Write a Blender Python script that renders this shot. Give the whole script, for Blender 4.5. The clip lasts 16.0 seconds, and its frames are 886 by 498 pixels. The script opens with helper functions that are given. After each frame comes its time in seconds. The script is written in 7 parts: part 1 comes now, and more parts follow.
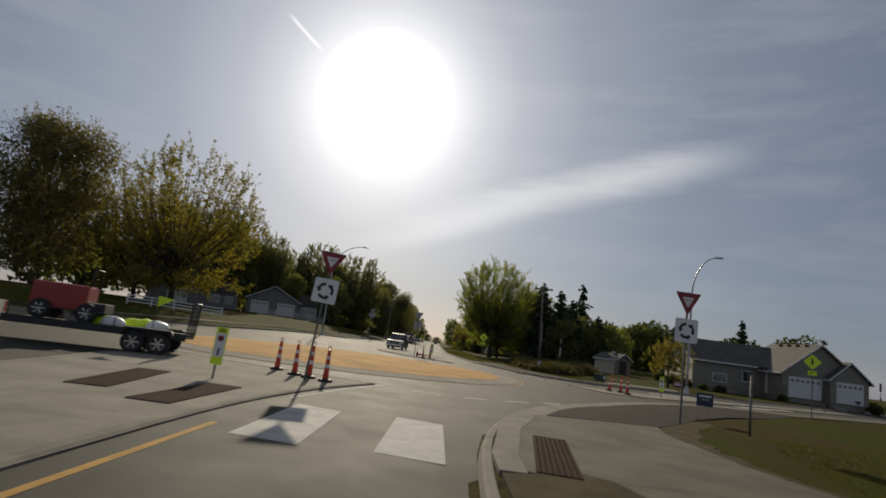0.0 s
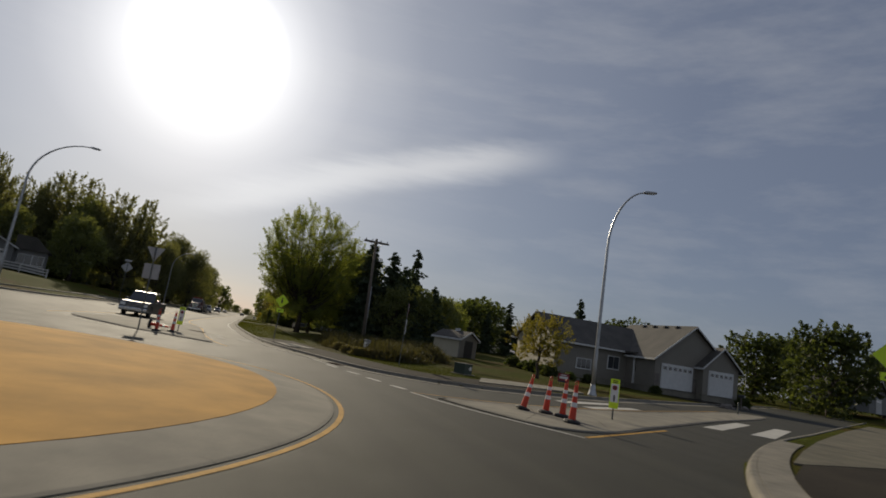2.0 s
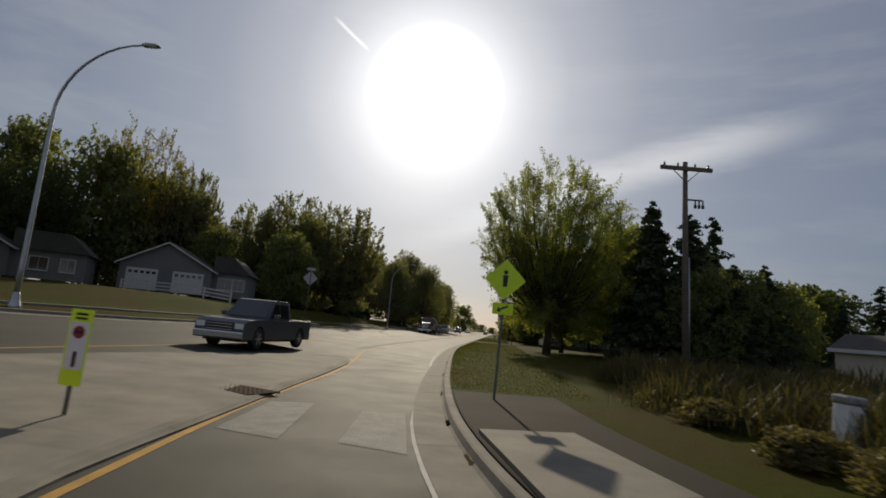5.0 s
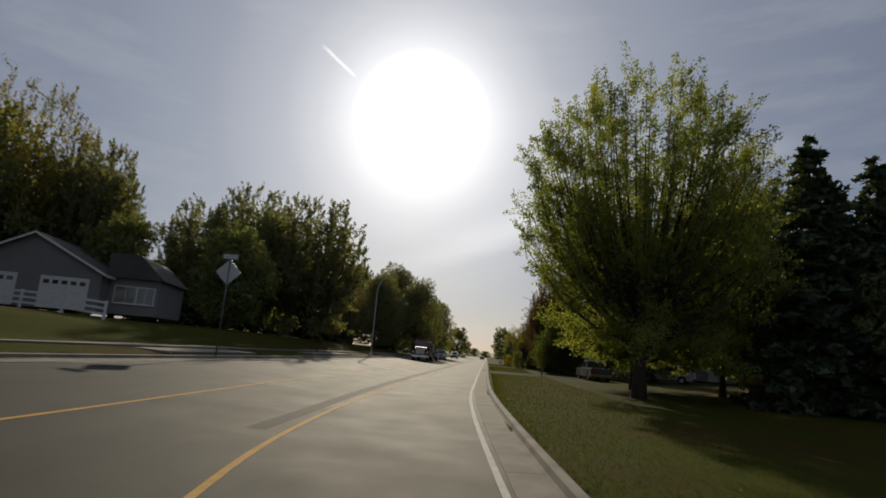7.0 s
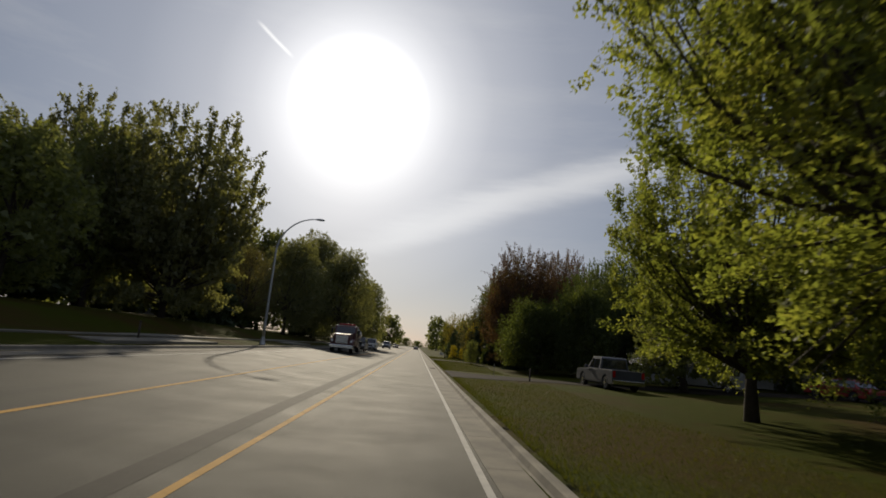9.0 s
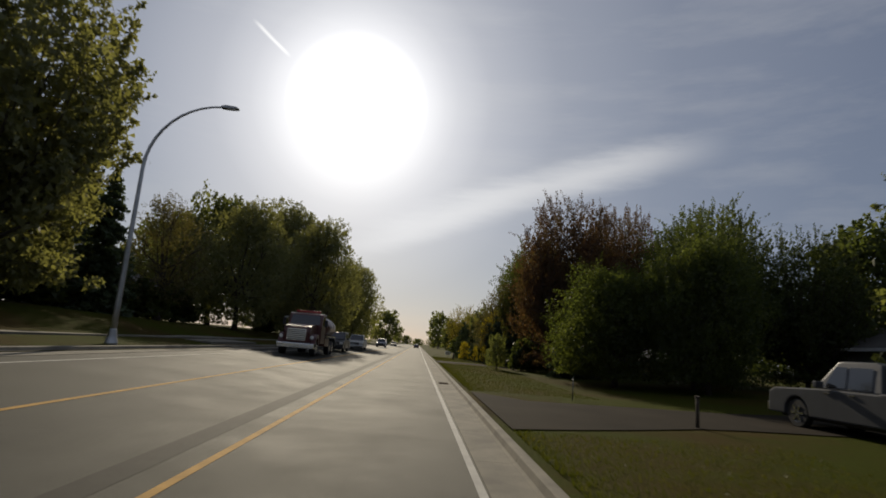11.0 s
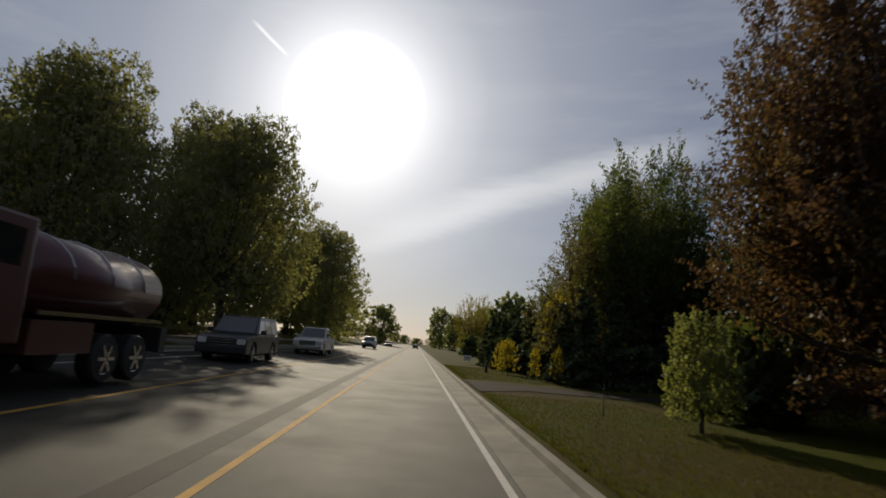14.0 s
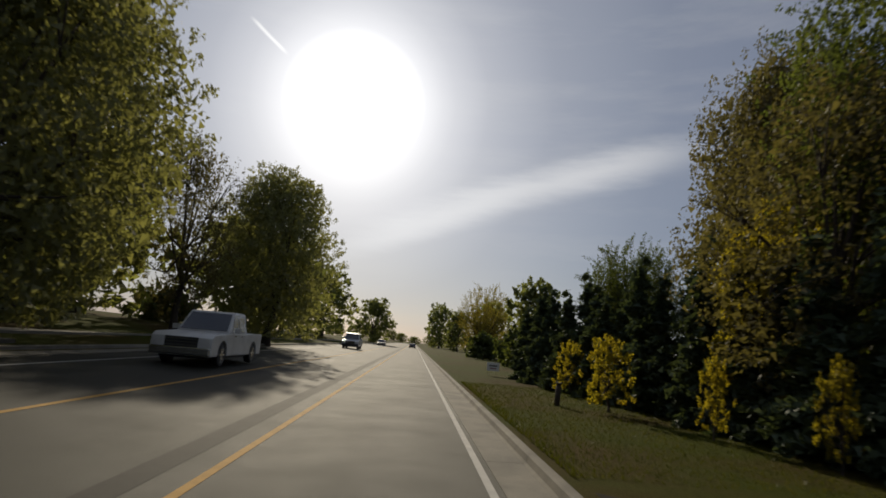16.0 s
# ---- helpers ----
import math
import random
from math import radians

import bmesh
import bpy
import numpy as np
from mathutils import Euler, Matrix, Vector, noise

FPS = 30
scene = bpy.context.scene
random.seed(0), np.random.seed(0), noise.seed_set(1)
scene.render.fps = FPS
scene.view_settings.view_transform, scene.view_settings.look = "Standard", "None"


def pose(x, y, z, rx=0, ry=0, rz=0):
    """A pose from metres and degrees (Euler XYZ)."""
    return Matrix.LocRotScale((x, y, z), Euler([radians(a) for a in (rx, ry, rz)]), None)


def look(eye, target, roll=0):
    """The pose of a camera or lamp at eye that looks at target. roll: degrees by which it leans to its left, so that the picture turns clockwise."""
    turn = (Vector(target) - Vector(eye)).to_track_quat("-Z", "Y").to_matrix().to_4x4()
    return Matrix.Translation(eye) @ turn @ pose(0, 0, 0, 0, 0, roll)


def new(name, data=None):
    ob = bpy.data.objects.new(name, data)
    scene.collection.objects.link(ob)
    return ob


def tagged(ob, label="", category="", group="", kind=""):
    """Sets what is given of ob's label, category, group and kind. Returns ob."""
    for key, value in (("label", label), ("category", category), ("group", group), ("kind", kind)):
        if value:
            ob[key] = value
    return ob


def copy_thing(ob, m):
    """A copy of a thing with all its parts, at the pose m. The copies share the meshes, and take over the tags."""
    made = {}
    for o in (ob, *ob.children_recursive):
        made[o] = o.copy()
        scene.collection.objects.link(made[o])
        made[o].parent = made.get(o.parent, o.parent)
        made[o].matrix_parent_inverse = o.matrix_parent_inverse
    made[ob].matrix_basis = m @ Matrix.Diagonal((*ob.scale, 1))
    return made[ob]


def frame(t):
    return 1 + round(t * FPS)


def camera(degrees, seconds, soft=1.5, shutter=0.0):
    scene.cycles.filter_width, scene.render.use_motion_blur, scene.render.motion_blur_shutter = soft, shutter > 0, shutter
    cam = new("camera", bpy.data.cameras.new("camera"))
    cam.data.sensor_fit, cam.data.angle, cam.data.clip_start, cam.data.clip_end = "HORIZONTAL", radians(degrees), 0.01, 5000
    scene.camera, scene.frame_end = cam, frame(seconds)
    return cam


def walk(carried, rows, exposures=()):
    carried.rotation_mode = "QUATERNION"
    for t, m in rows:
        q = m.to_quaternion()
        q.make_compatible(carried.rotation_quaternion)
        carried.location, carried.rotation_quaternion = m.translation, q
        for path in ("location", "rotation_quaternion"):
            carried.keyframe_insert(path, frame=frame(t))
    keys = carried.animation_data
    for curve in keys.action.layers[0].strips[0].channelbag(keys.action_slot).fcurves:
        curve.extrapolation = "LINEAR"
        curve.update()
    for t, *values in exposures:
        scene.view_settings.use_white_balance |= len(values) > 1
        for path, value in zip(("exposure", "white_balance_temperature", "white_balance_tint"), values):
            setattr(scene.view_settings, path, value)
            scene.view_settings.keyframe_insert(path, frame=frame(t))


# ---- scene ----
from mathutils.geometry import tessellate_polygon as tess

cam = camera(77.60, 16.0, 1.7, 0.25)
PATH = [
    (0.0, (-0.007, 5.544, 1.708), (-0.111, 15.405, 3.365), 7.55),
    (0.5, (0.036, 11.166, 1.645), (0.487, 21.017, 3.307), 8.06),
    (1.0, (0.517, 16.234, 1.532), (1.882, 25.999, 3.200), 8.35),
    (1.5, (1.642, 21.494, 1.637), (3.964, 31.072, 3.334), 8.96),
    (2.0, (3.112, 26.579, 1.604), (6.144, 35.958, 3.290), 8.95),
    (2.5, (4.454, 31.268, 1.645), (7.594, 40.607, 3.351), 8.55),
    (3.0, (5.159, 35.201, 1.654), (7.781, 44.717, 3.254), 8.37),
    (3.5, (5.901, 40.078, 1.649), (7.464, 49.823, 3.259), 7.58),
    (4.0, (6.132, 44.748, 1.617), (6.500, 54.630, 3.105), 6.03),
    (4.5, (5.661, 49.385, 1.628), (4.973, 59.264, 3.020), 5.72),
    (4.7, (5.353, 51.030, 1.611), (4.320, 60.881, 2.982), 5.77),
    (6.8, (1.942, 71.406, 1.673), (0.840, 81.169, 3.536), 4.66),
    (7.0, (1.549, 73.564, 1.673), (0.636, 83.349, 3.520), 4.59),
    (7.5, (0.737, 78.679, 1.669), (0.258, 88.500, 3.490), 4.80),
    (8.0, (0.173, 83.800, 1.609), (0.050, 93.633, 3.422), 5.01),
    (8.5, (0.029, 89.291, 1.630), (0.112, 99.129, 3.423), 5.29),
    (9.0, (-0.136, 94.787, 1.684), (0.158, 104.625, 3.454), 5.35),
    (9.2, (-0.138, 96.783, 1.664), (0.194, 106.623, 3.417), 5.52),
    (11.3, (-0.003, 118.934, 1.657), (0.309, 128.778, 3.386), 4.49),
    (11.5, (-0.042, 121.063, 1.698), (0.276, 130.907, 3.427), 4.41),
    (12.0, (-0.183, 126.372, 1.677), (0.129, 136.217, 3.403), 4.40),
    (12.5, (-0.161, 131.630, 1.689), (0.106, 141.478, 3.406), 4.79),
    (13.0, (-0.153, 136.529, 1.661), (0.102, 146.375, 3.390), 4.46),
    (13.5, (-0.268, 141.307, 1.702), (0.028, 151.153, 3.424), 4.46),
    (14.0, (-0.399, 146.591, 1.627), (-0.064, 156.434, 3.357), 4.63),
    (14.5, (-0.453, 151.685, 1.702), (-0.087, 161.526, 3.441), 5.04),
    (15.0, (-0.421, 156.436, 1.672), (-0.055, 166.275, 3.419), 4.98),
    (15.5, (-0.420, 161.505, 1.675), (-0.021, 171.344, 3.415), 5.21),
    (16.0, (-0.259, 166.483, 1.704), (0.111, 176.329, 3.416), 4.92),
]
walk(cam, [(t, look(eye, target, roll)) for t, eye, target, roll in PATH])

# ---------------------------------------------------------------- light and sky
SUN_AZ, SUN_EL = radians(-8.8), radians(23.5)
SUN_DIR = Vector((math.sin(SUN_AZ) * math.cos(SUN_EL), math.cos(SUN_AZ) * math.cos(SUN_EL), math.sin(SUN_EL)))
EXPOSURE = 0.08
scene.view_settings.exposure = EXPOSURE


def build_world():
    w = bpy.data.worlds.new("sky")
    scene.world = w
    w.use_nodes = True
    nt = w.node_tree
    nt.nodes.clear()
    N, L = nt.nodes.new, nt.links.new
    out, bg = N("ShaderNodeOutputWorld"), N("ShaderNodeBackground")
    sky = N("ShaderNodeTexSky")
    sky.sky_type, sky.sun_disc = "NISHITA", False
    sky.sun_elevation, sky.sun_rotation = SUN_EL, SUN_AZ
    sky.air_density, sky.dust_density, sky.ozone_density = 1.0, 0.8, 2.0
    tc = N("ShaderNodeTexCoord")
    # thin cloud veil around the sun: brightness by the angle to it
    dot = N("ShaderNodeVectorMath")
    dot.operation = "DOT_PRODUCT"
    dot.inputs[1].default_value = SUN_DIR
    L(tc.outputs["Generated"], dot.inputs[0])
    ramp = N("ShaderNodeValToRGB")
    r = ramp.color_ramp
    r.elements[0].position, r.elements[0].color = 0.0, (0.034, 0.034, 0.035, 1)
    r.elements[1].position, r.elements[1].color = 1.0, (1, 1, 0.98, 1)
    for pos, v in ((0.40, 0.007), (0.70, 0.015), (0.86, 0.037), (0.94, 0.070), (0.972, 0.118), (0.984, 0.178), (0.990, 0.240), (0.9932, 0.300), (0.9955, 0.38), (0.9975, 0.56)):
        e = r.elements.new(pos)
        e.color = (v, v * 0.995, v * 0.97, 1)
    L(dot.outputs["Value"], ramp.inputs[0])
    # cirrus: stretched noise
    mp = N("ShaderNodeMapping")
    mp.inputs["Rotation"].default_value = (0.25, 0.0, 0.35)
    mp.inputs["Scale"].default_value = (1.3, 3.0, 9.0)
    L(tc.outputs["Generated"], mp.inputs[0])
    no = N("ShaderNodeTexNoise")
    no.inputs["Scale"].default_value, no.inputs["Detail"].default_value = 1.6, 7.0
    no.inputs["Roughness"].default_value = 0.62
    L(mp.outputs[0], no.inputs["Vector"])
    cr = N("ShaderNodeValToRGB")
    cr.color_ramp.elements[0].position, cr.color_ramp.elements[1].position = 0.46, 0.78
    L(no.outputs["Fac"], cr.inputs[0])
    # haze and veil over the sky's own colour
    veil = N("ShaderNodeMix")
    veil.data_type, veil.blend_type = "RGBA", "MIX"
    veil.inputs[0].default_value = 0.80
    veil.inputs[7].default_value = (1.34, 1.58, 2.28, 1)
    L(sky.outputs[0], veil.inputs[6])
    cl = N("ShaderNodeMix")
    cl.data_type, cl.blend_type = "RGBA", "MIX"
    cl.inputs[7].default_value = (4.4, 4.5, 4.8, 1)
    sc = N("ShaderNodeMath")
    sc.operation = "MULTIPLY"
    sc.inputs[1].default_value = 0.36
    L(cr.outputs[0], sc.inputs[0])
    L(sc.outputs[0], cl.inputs[0])
    L(veil.outputs[2], cl.inputs[6])
    glow = N("ShaderNodeMix")
    glow.data_type, glow.blend_type = "RGBA", "ADD"
    glow.inputs[0].default_value = 1.0
    gs = N("ShaderNodeVectorMath")
    gs.operation = "SCALE"
    gs.inputs[3].default_value = 26.0
    L(ramp.outputs[0], gs.inputs[0])
    # one long feathered cirrus band and a short vapour trail, each along its own great circle
    col = cl.outputs[2]
    for d0, d1, half, near, gain in (((-0.125, 0.977, 0.17), (0.40, 0.855, 0.345), 0.042, 0.80, 0.62), ((-0.300, 0.822, 0.484), (-0.257, 0.853, 0.455), 0.0045, 0.9975, 0.9)):
        a, b = Vector(d0), Vector(d1)
        axis, mid = a.cross(b).normalized(), (a + b).normalized()
        across, along = N("ShaderNodeVectorMath"), N("ShaderNodeVectorMath")
        for node, vec in ((across, axis), (along, mid)):
            node.operation = "DOT_PRODUCT"
            node.inputs[1].default_value = vec
            L(tc.outputs["Generated"], node.inputs[0])
        # the band's middle line wavers with the noise
        wav = N("ShaderNodeMath")
        wav.operation = "MULTIPLY_ADD"
        wav.inputs[1].default_value, wav.inputs[2].default_value = half * 1.6, -half * 0.8
        L(no.outputs["Fac"], wav.inputs[0])
        off = N("ShaderNodeMath")
        off.operation = "ADD"
        L(across.outputs["Value"], off.inputs[0])
        L(wav.outputs[0], off.inputs[1])
        ab = N("ShaderNodeMath")
        ab.operation = "ABSOLUTE"
        L(off.outputs[0], ab.inputs[0])
        m1 = N("ShaderNodeMapRange")
        m1.interpolation_type = "SMOOTHSTEP"
        m1.inputs["From Min"].default_value, m1.inputs["From Max"].default_value = half, 0.0
        L(ab.outputs[0], m1.inputs["Value"])
        m2 = N("ShaderNodeMapRange")
        m2.interpolation_type = "SMOOTHSTEP"
        lim = a.dot(mid)
        m2.inputs["From Min"].default_value, m2.inputs["From Max"].default_value = lim - (1 - lim) * 0.8, 1.0 - (1 - lim) * 0.2
        L(along.outputs["Value"], m2.inputs["Value"])
        mul = N("ShaderNodeMath")
        mul.operation = "MULTIPLY"
        L(m1.outputs[0], mul.inputs[0])
        L(m2.outputs[0], mul.inputs[1])
        fac = N("ShaderNodeMath")
        fac.operation = "MULTIPLY"
        fac.inputs[1].default_value = gain
        L(mul.outputs[0], fac.inputs[0])
        mixb = N("ShaderNodeMix")
        mixb.data_type, mixb.blend_type = "RGBA", "MIX"
        mixb.inputs[7].default_value = (7.4, 7.4, 7.5, 1)
        L(fac.outputs[0], mixb.inputs[0])
        L(col, mixb.inputs[6])
        col = mixb.outputs[2]
    L(col, glow.inputs[6])
    L(gs.outputs[0], glow.inputs[7])
    L(glow.outputs[2], bg.inputs[0])
    bg.inputs[1].default_value = 0.08
    L(bg.outputs[0], out.inputs[0])


build_world()
sun = new("sun", bpy.data.lights.new("sun", "SUN"))
sun.data.energy, sun.data.angle, sun.data.color = 3.6, radians(0.9), (1.0, 0.87, 0.66)
sun.matrix_world = look((0, 0, 60), tuple(Vector((0, 0, 60)) - SUN_DIR))

# ---------------------------------------------------------------- materials


def nodes(name):
    m = bpy.data.materials.new(name)
    m.use_nodes = True
    nt = m.node_tree
    return m, nt, nt.nodes["Principled BSDF"]


def noise_node(nt, scale, detail=4.0, rough=0.55, coord="Object", stretch=None):
    tc = nt.nodes.new("ShaderNodeTexCoord")
    n = nt.nodes.new("ShaderNodeTexNoise")
    n.inputs["Scale"].default_value, n.inputs["Detail"].default_value, n.inputs["Roughness"].default_value = scale, detail, rough
    src = tc.outputs[coord]
    if stretch:
        mp = nt.nodes.new("ShaderNodeMapping")
        mp.inputs["Scale"].default_value = stretch
        nt.links.new(src, mp.inputs[0])
        src = mp.outputs[0]
    nt.links.new(src, n.inputs["Vector"])
    return n


def ramp_node(nt, src, stops):
    r = nt.nodes.new("ShaderNodeValToRGB")
    e = r.color_ramp.elements
    e[0].position, e[0].color = stops[0][0], (*stops[0][1], 1)
    e[1].position, e[1].color = stops[-1][0], (*stops[-1][1], 1)
    for p, c in stops[1:-1]:
        x = e.new(p)
        x.color = (*c, 1)
    nt.links.new(src, r.inputs[0])
    return r


def mix_node(nt, a, b, fac, mode="MIX"):
    m = nt.nodes.new("ShaderNodeMix")
    m.data_type, m.blend_type = "RGBA", mode
    for sock, v in ((0, fac), (6, a), (7, b)):
        if isinstance(v, (int, float)):
            m.inputs[sock].default_value = v
        elif isinstance(v, tuple):
            m.inputs[sock].default_value = (*v, 1) if len(v) == 3 else v
        else:
            nt.links.new(v, m.inputs[sock])
    return m.outputs[2]


def bump_node(nt, bsdf, src, strength=0.3, distance=0.01):
    b = nt.nodes.new("ShaderNodeBump")
    b.inputs["Strength"].default_value, b.inputs["Distance"].default_value = strength, distance
    nt.links.new(src, b.inputs["Height"])
    nt.links.new(b.outputs[0], bsdf.inputs["Normal"])


def speckled(name, dark, light, fine=120.0, coarse=0.35, rough=0.85, bump=0.25, coarse_amount=0.35, stain=(0.0, 0.0, 0.0), metal=0.0, coord="Object", spec=0.5):
    """A matt mineral or painted surface: fine grain, broad uneven patches, light relief."""
    m, nt, b = nodes(name)
    f = noise_node(nt, fine, 5.0, 0.65, coord)
    c = noise_node(nt, coarse, 6.0, 0.6, coord)
    base = ramp_node(nt, f.outputs["Fac"], ((0.3, dark), (0.72, light)))
    broad = ramp_node(nt, c.outputs["Fac"], ((0.35, tuple(0.62 + s for s in stain)), (0.68, (1.12, 1.1, 1.06))))
    col = mix_node(nt, base.outputs[0], broad.outputs[0], coarse_amount * 2, "MULTIPLY")
    nt.links.new(col, b.inputs["Base Color"])
    b.inputs["Roughness"].default_value, b.inputs["Metallic"].default_value = rough, metal
    b.inputs["Specular IOR Level"].default_value = spec
    bump_node(nt, b, f.outputs["Fac"], bump, 0.004)
    return m


def painted(name, colour, rough=0.45, metal=0.0, dirt=0.25, scale=3.0, emit=0.0):
    m, nt, b = nodes(name)
    n = noise_node(nt, scale, 6.0, 0.65)
    d = tuple(c * (1 - dirt) for c in colour)
    r = ramp_node(nt, n.outputs["Fac"], ((0.32, d), (0.62, colour)))
    nt.links.new(r.outputs[0], b.inputs["Base Color"])
    b.inputs["Roughness"].default_value, b.inputs["Metallic"].default_value = rough, metal
    fine = noise_node(nt, scale * 40, 3.0)
    bump_node(nt, b, fine.outputs["Fac"], 0.06, 0.002)
    return m


def grass_material():
    m, nt, b = nodes("lawn")
    big = noise_node(nt, 0.13, 5.0, 0.6)
    mid = noise_node(nt, 1.3, 6.0, 0.65)
    fine = noise_node(nt, 45.0, 4.0, 0.7)
    c1 = ramp_node(nt, fine.outputs["Fac"], ((0.28, (0.022, 0.029, 0.003)), (0.5, (0.047, 0.056, 0.006)), (0.75, (0.080, 0.086, 0.011))))
    c2 = ramp_node(nt, fine.outputs["Fac"], ((0.28, (0.038, 0.025, 0.008)), (0.75, (0.088, 0.058, 0.018))))
    f1 = ramp_node(nt, big.outputs["Fac"], ((0.45, (0, 0, 0)), (0.62, (0.85, 0.85, 0.85))))
    f2 = ramp_node(nt, mid.outputs["Fac"], ((0.5, (0, 0, 0)), (0.75, (0.55, 0.55, 0.55))))
    fac = mix_node(nt, f1.outputs[0], f2.outputs[0], 1.0, "SCREEN")
    nt.links.new(mix_node(nt, c1.outputs[0], c2.outputs[0], fac), b.inputs["Base Color"])
    b.inputs["Roughness"].default_value = 0.95
    b.inputs["Specular IOR Level"].default_value = 0.03
    bump_node(nt, b, fine.outputs["Fac"], 0.8, 0.04)
    return m


def leaf_material(name, tones, trans=0.5, yellow=0.0):
    """Leaves: colour varies from leaf to leaf and tree to tree, light passes through them."""
    m = bpy.data.materials.new(name)
    m.use_nodes = True
    nt = m.node_tree
    nt.nodes.clear()
    N, L = nt.nodes.new, nt.links.new
    out = N("ShaderNodeOutputMaterial")
    geo, info = N("ShaderNodeNewGeometry"), N("ShaderNodeObjectInfo")
    n = noise_node(nt, 0.45, 3.0)
    add = N("ShaderNodeMath")
    add.operation = "MULTIPLY_ADD"
    add.inputs[1].default_value, add.inputs[2].default_value = 0.22, 0.16
    L(geo.outputs["Random Per Island"], add.inputs[0])
    add2 = N("ShaderNodeMath")
    add2.operation = "MULTIPLY_ADD"
    add2.inputs[1].default_value = 0.75
    L(n.outputs["Fac"], add2.inputs[0])
    L(add.outputs[0], add2.inputs[2])
    sub = N("ShaderNodeMath")
    sub.operation = "SUBTRACT"
    sub.inputs[1].default_value = 0.12
    L(add2.outputs[0], sub.inputs[0])
    r = ramp_node(nt, sub.outputs[0], tones)
    hs = N("ShaderNodeHueSaturation")
    mr = N("ShaderNodeMapRange")
    mr.inputs["To Min"].default_value, mr.inputs["To Max"].default_value = 1.4, 1.9
    L(info.outputs["Random"], mr.inputs["Value"])
    L(mr.outputs[0], hs.inputs["Value"])
    L(r.outputs[0], hs.inputs["Color"])
    d, t, g = N("ShaderNodeBsdfDiffuse"), N("ShaderNodeBsdfTranslucent"), N("ShaderNodeBsdfGlossy")
    L(hs.outputs[0], d.inputs[0])
    tcol = mix_node(nt, hs.outputs[0], (1.42, 1.36, 0.66), 1.0, "MULTIPLY")
    L(tcol, t.inputs[0])
    g.inputs["Roughness"].default_value = 0.45
    mx, mx2 = N("ShaderNodeMixShader"), N("ShaderNodeMixShader")
    mx.inputs[0].default_value, mx2.inputs[0].default_value = trans, 0.02
    L(d.outputs[0], mx.inputs[1])
    L(t.outputs[0], mx.inputs[2])
    L(mx.outputs[0], mx2.inputs[1])
    L(g.outputs[0], mx2.inputs[2])
    L(mx2.outputs[0], out.inputs[0])
    return m


def glass_material(name, tint=(0.03, 0.035, 0.04)):
    m, nt, b = nodes(name)
    b.inputs["Base Color"].default_value = (*tint, 1)
    b.inputs["Roughness"].default_value = 0.06
    b.inputs["Specular IOR Level"].default_value = 0.8
    b.inputs["Coat Weight"].default_value = 0.6
    return m


def asphalt_material():
    m, nt, b = nodes("asphalt")
    f = noise_node(nt, 90.0, 6.0, 0.7)
    mid = noise_node(nt, 0.6, 6.0, 0.65)
    tyre = noise_node(nt, 1.0, 4.0, 0.5, "Object", (1.1, 0.02, 1.0))
    base = ramp_node(nt, f.outputs["Fac"], ((0.3, (0.0155, 0.0153, 0.0112)), (0.55, (0.0300, 0.0296, 0.0220)), (0.8, (0.055, 0.0545, 0.041))))
    patch = ramp_node(nt, mid.outputs["Fac"], ((0.3, (0.9, 0.9, 0.9)), (0.7, (1.08, 1.08, 1.06))))
    c = mix_node(nt, base.outputs[0], patch.outputs[0], 0.8, "MULTIPLY")
    worn = ramp_node(nt, tyre.outputs["Fac"], ((0.35, (0.72, 0.72, 0.72)), (0.65, (1.2, 1.19, 1.16))))
    c = mix_node(nt, c, worn.outputs[0], 0.8, "MULTIPLY")
    nt.links.new(c, b.inputs["Base Color"])
    rr = ramp_node(nt, mid.outputs["Fac"], ((0.3, (0.77, 0.77, 0.77)), (0.7, (0.85, 0.85, 0.85))))
    nt.links.new(rr.outputs[0], b.inputs["Roughness"])
    b.inputs["Specular IOR Level"].default_value = 0.22
    bump_node(nt, b, f.outputs["Fac"], 0.5, 0.008)
    return m


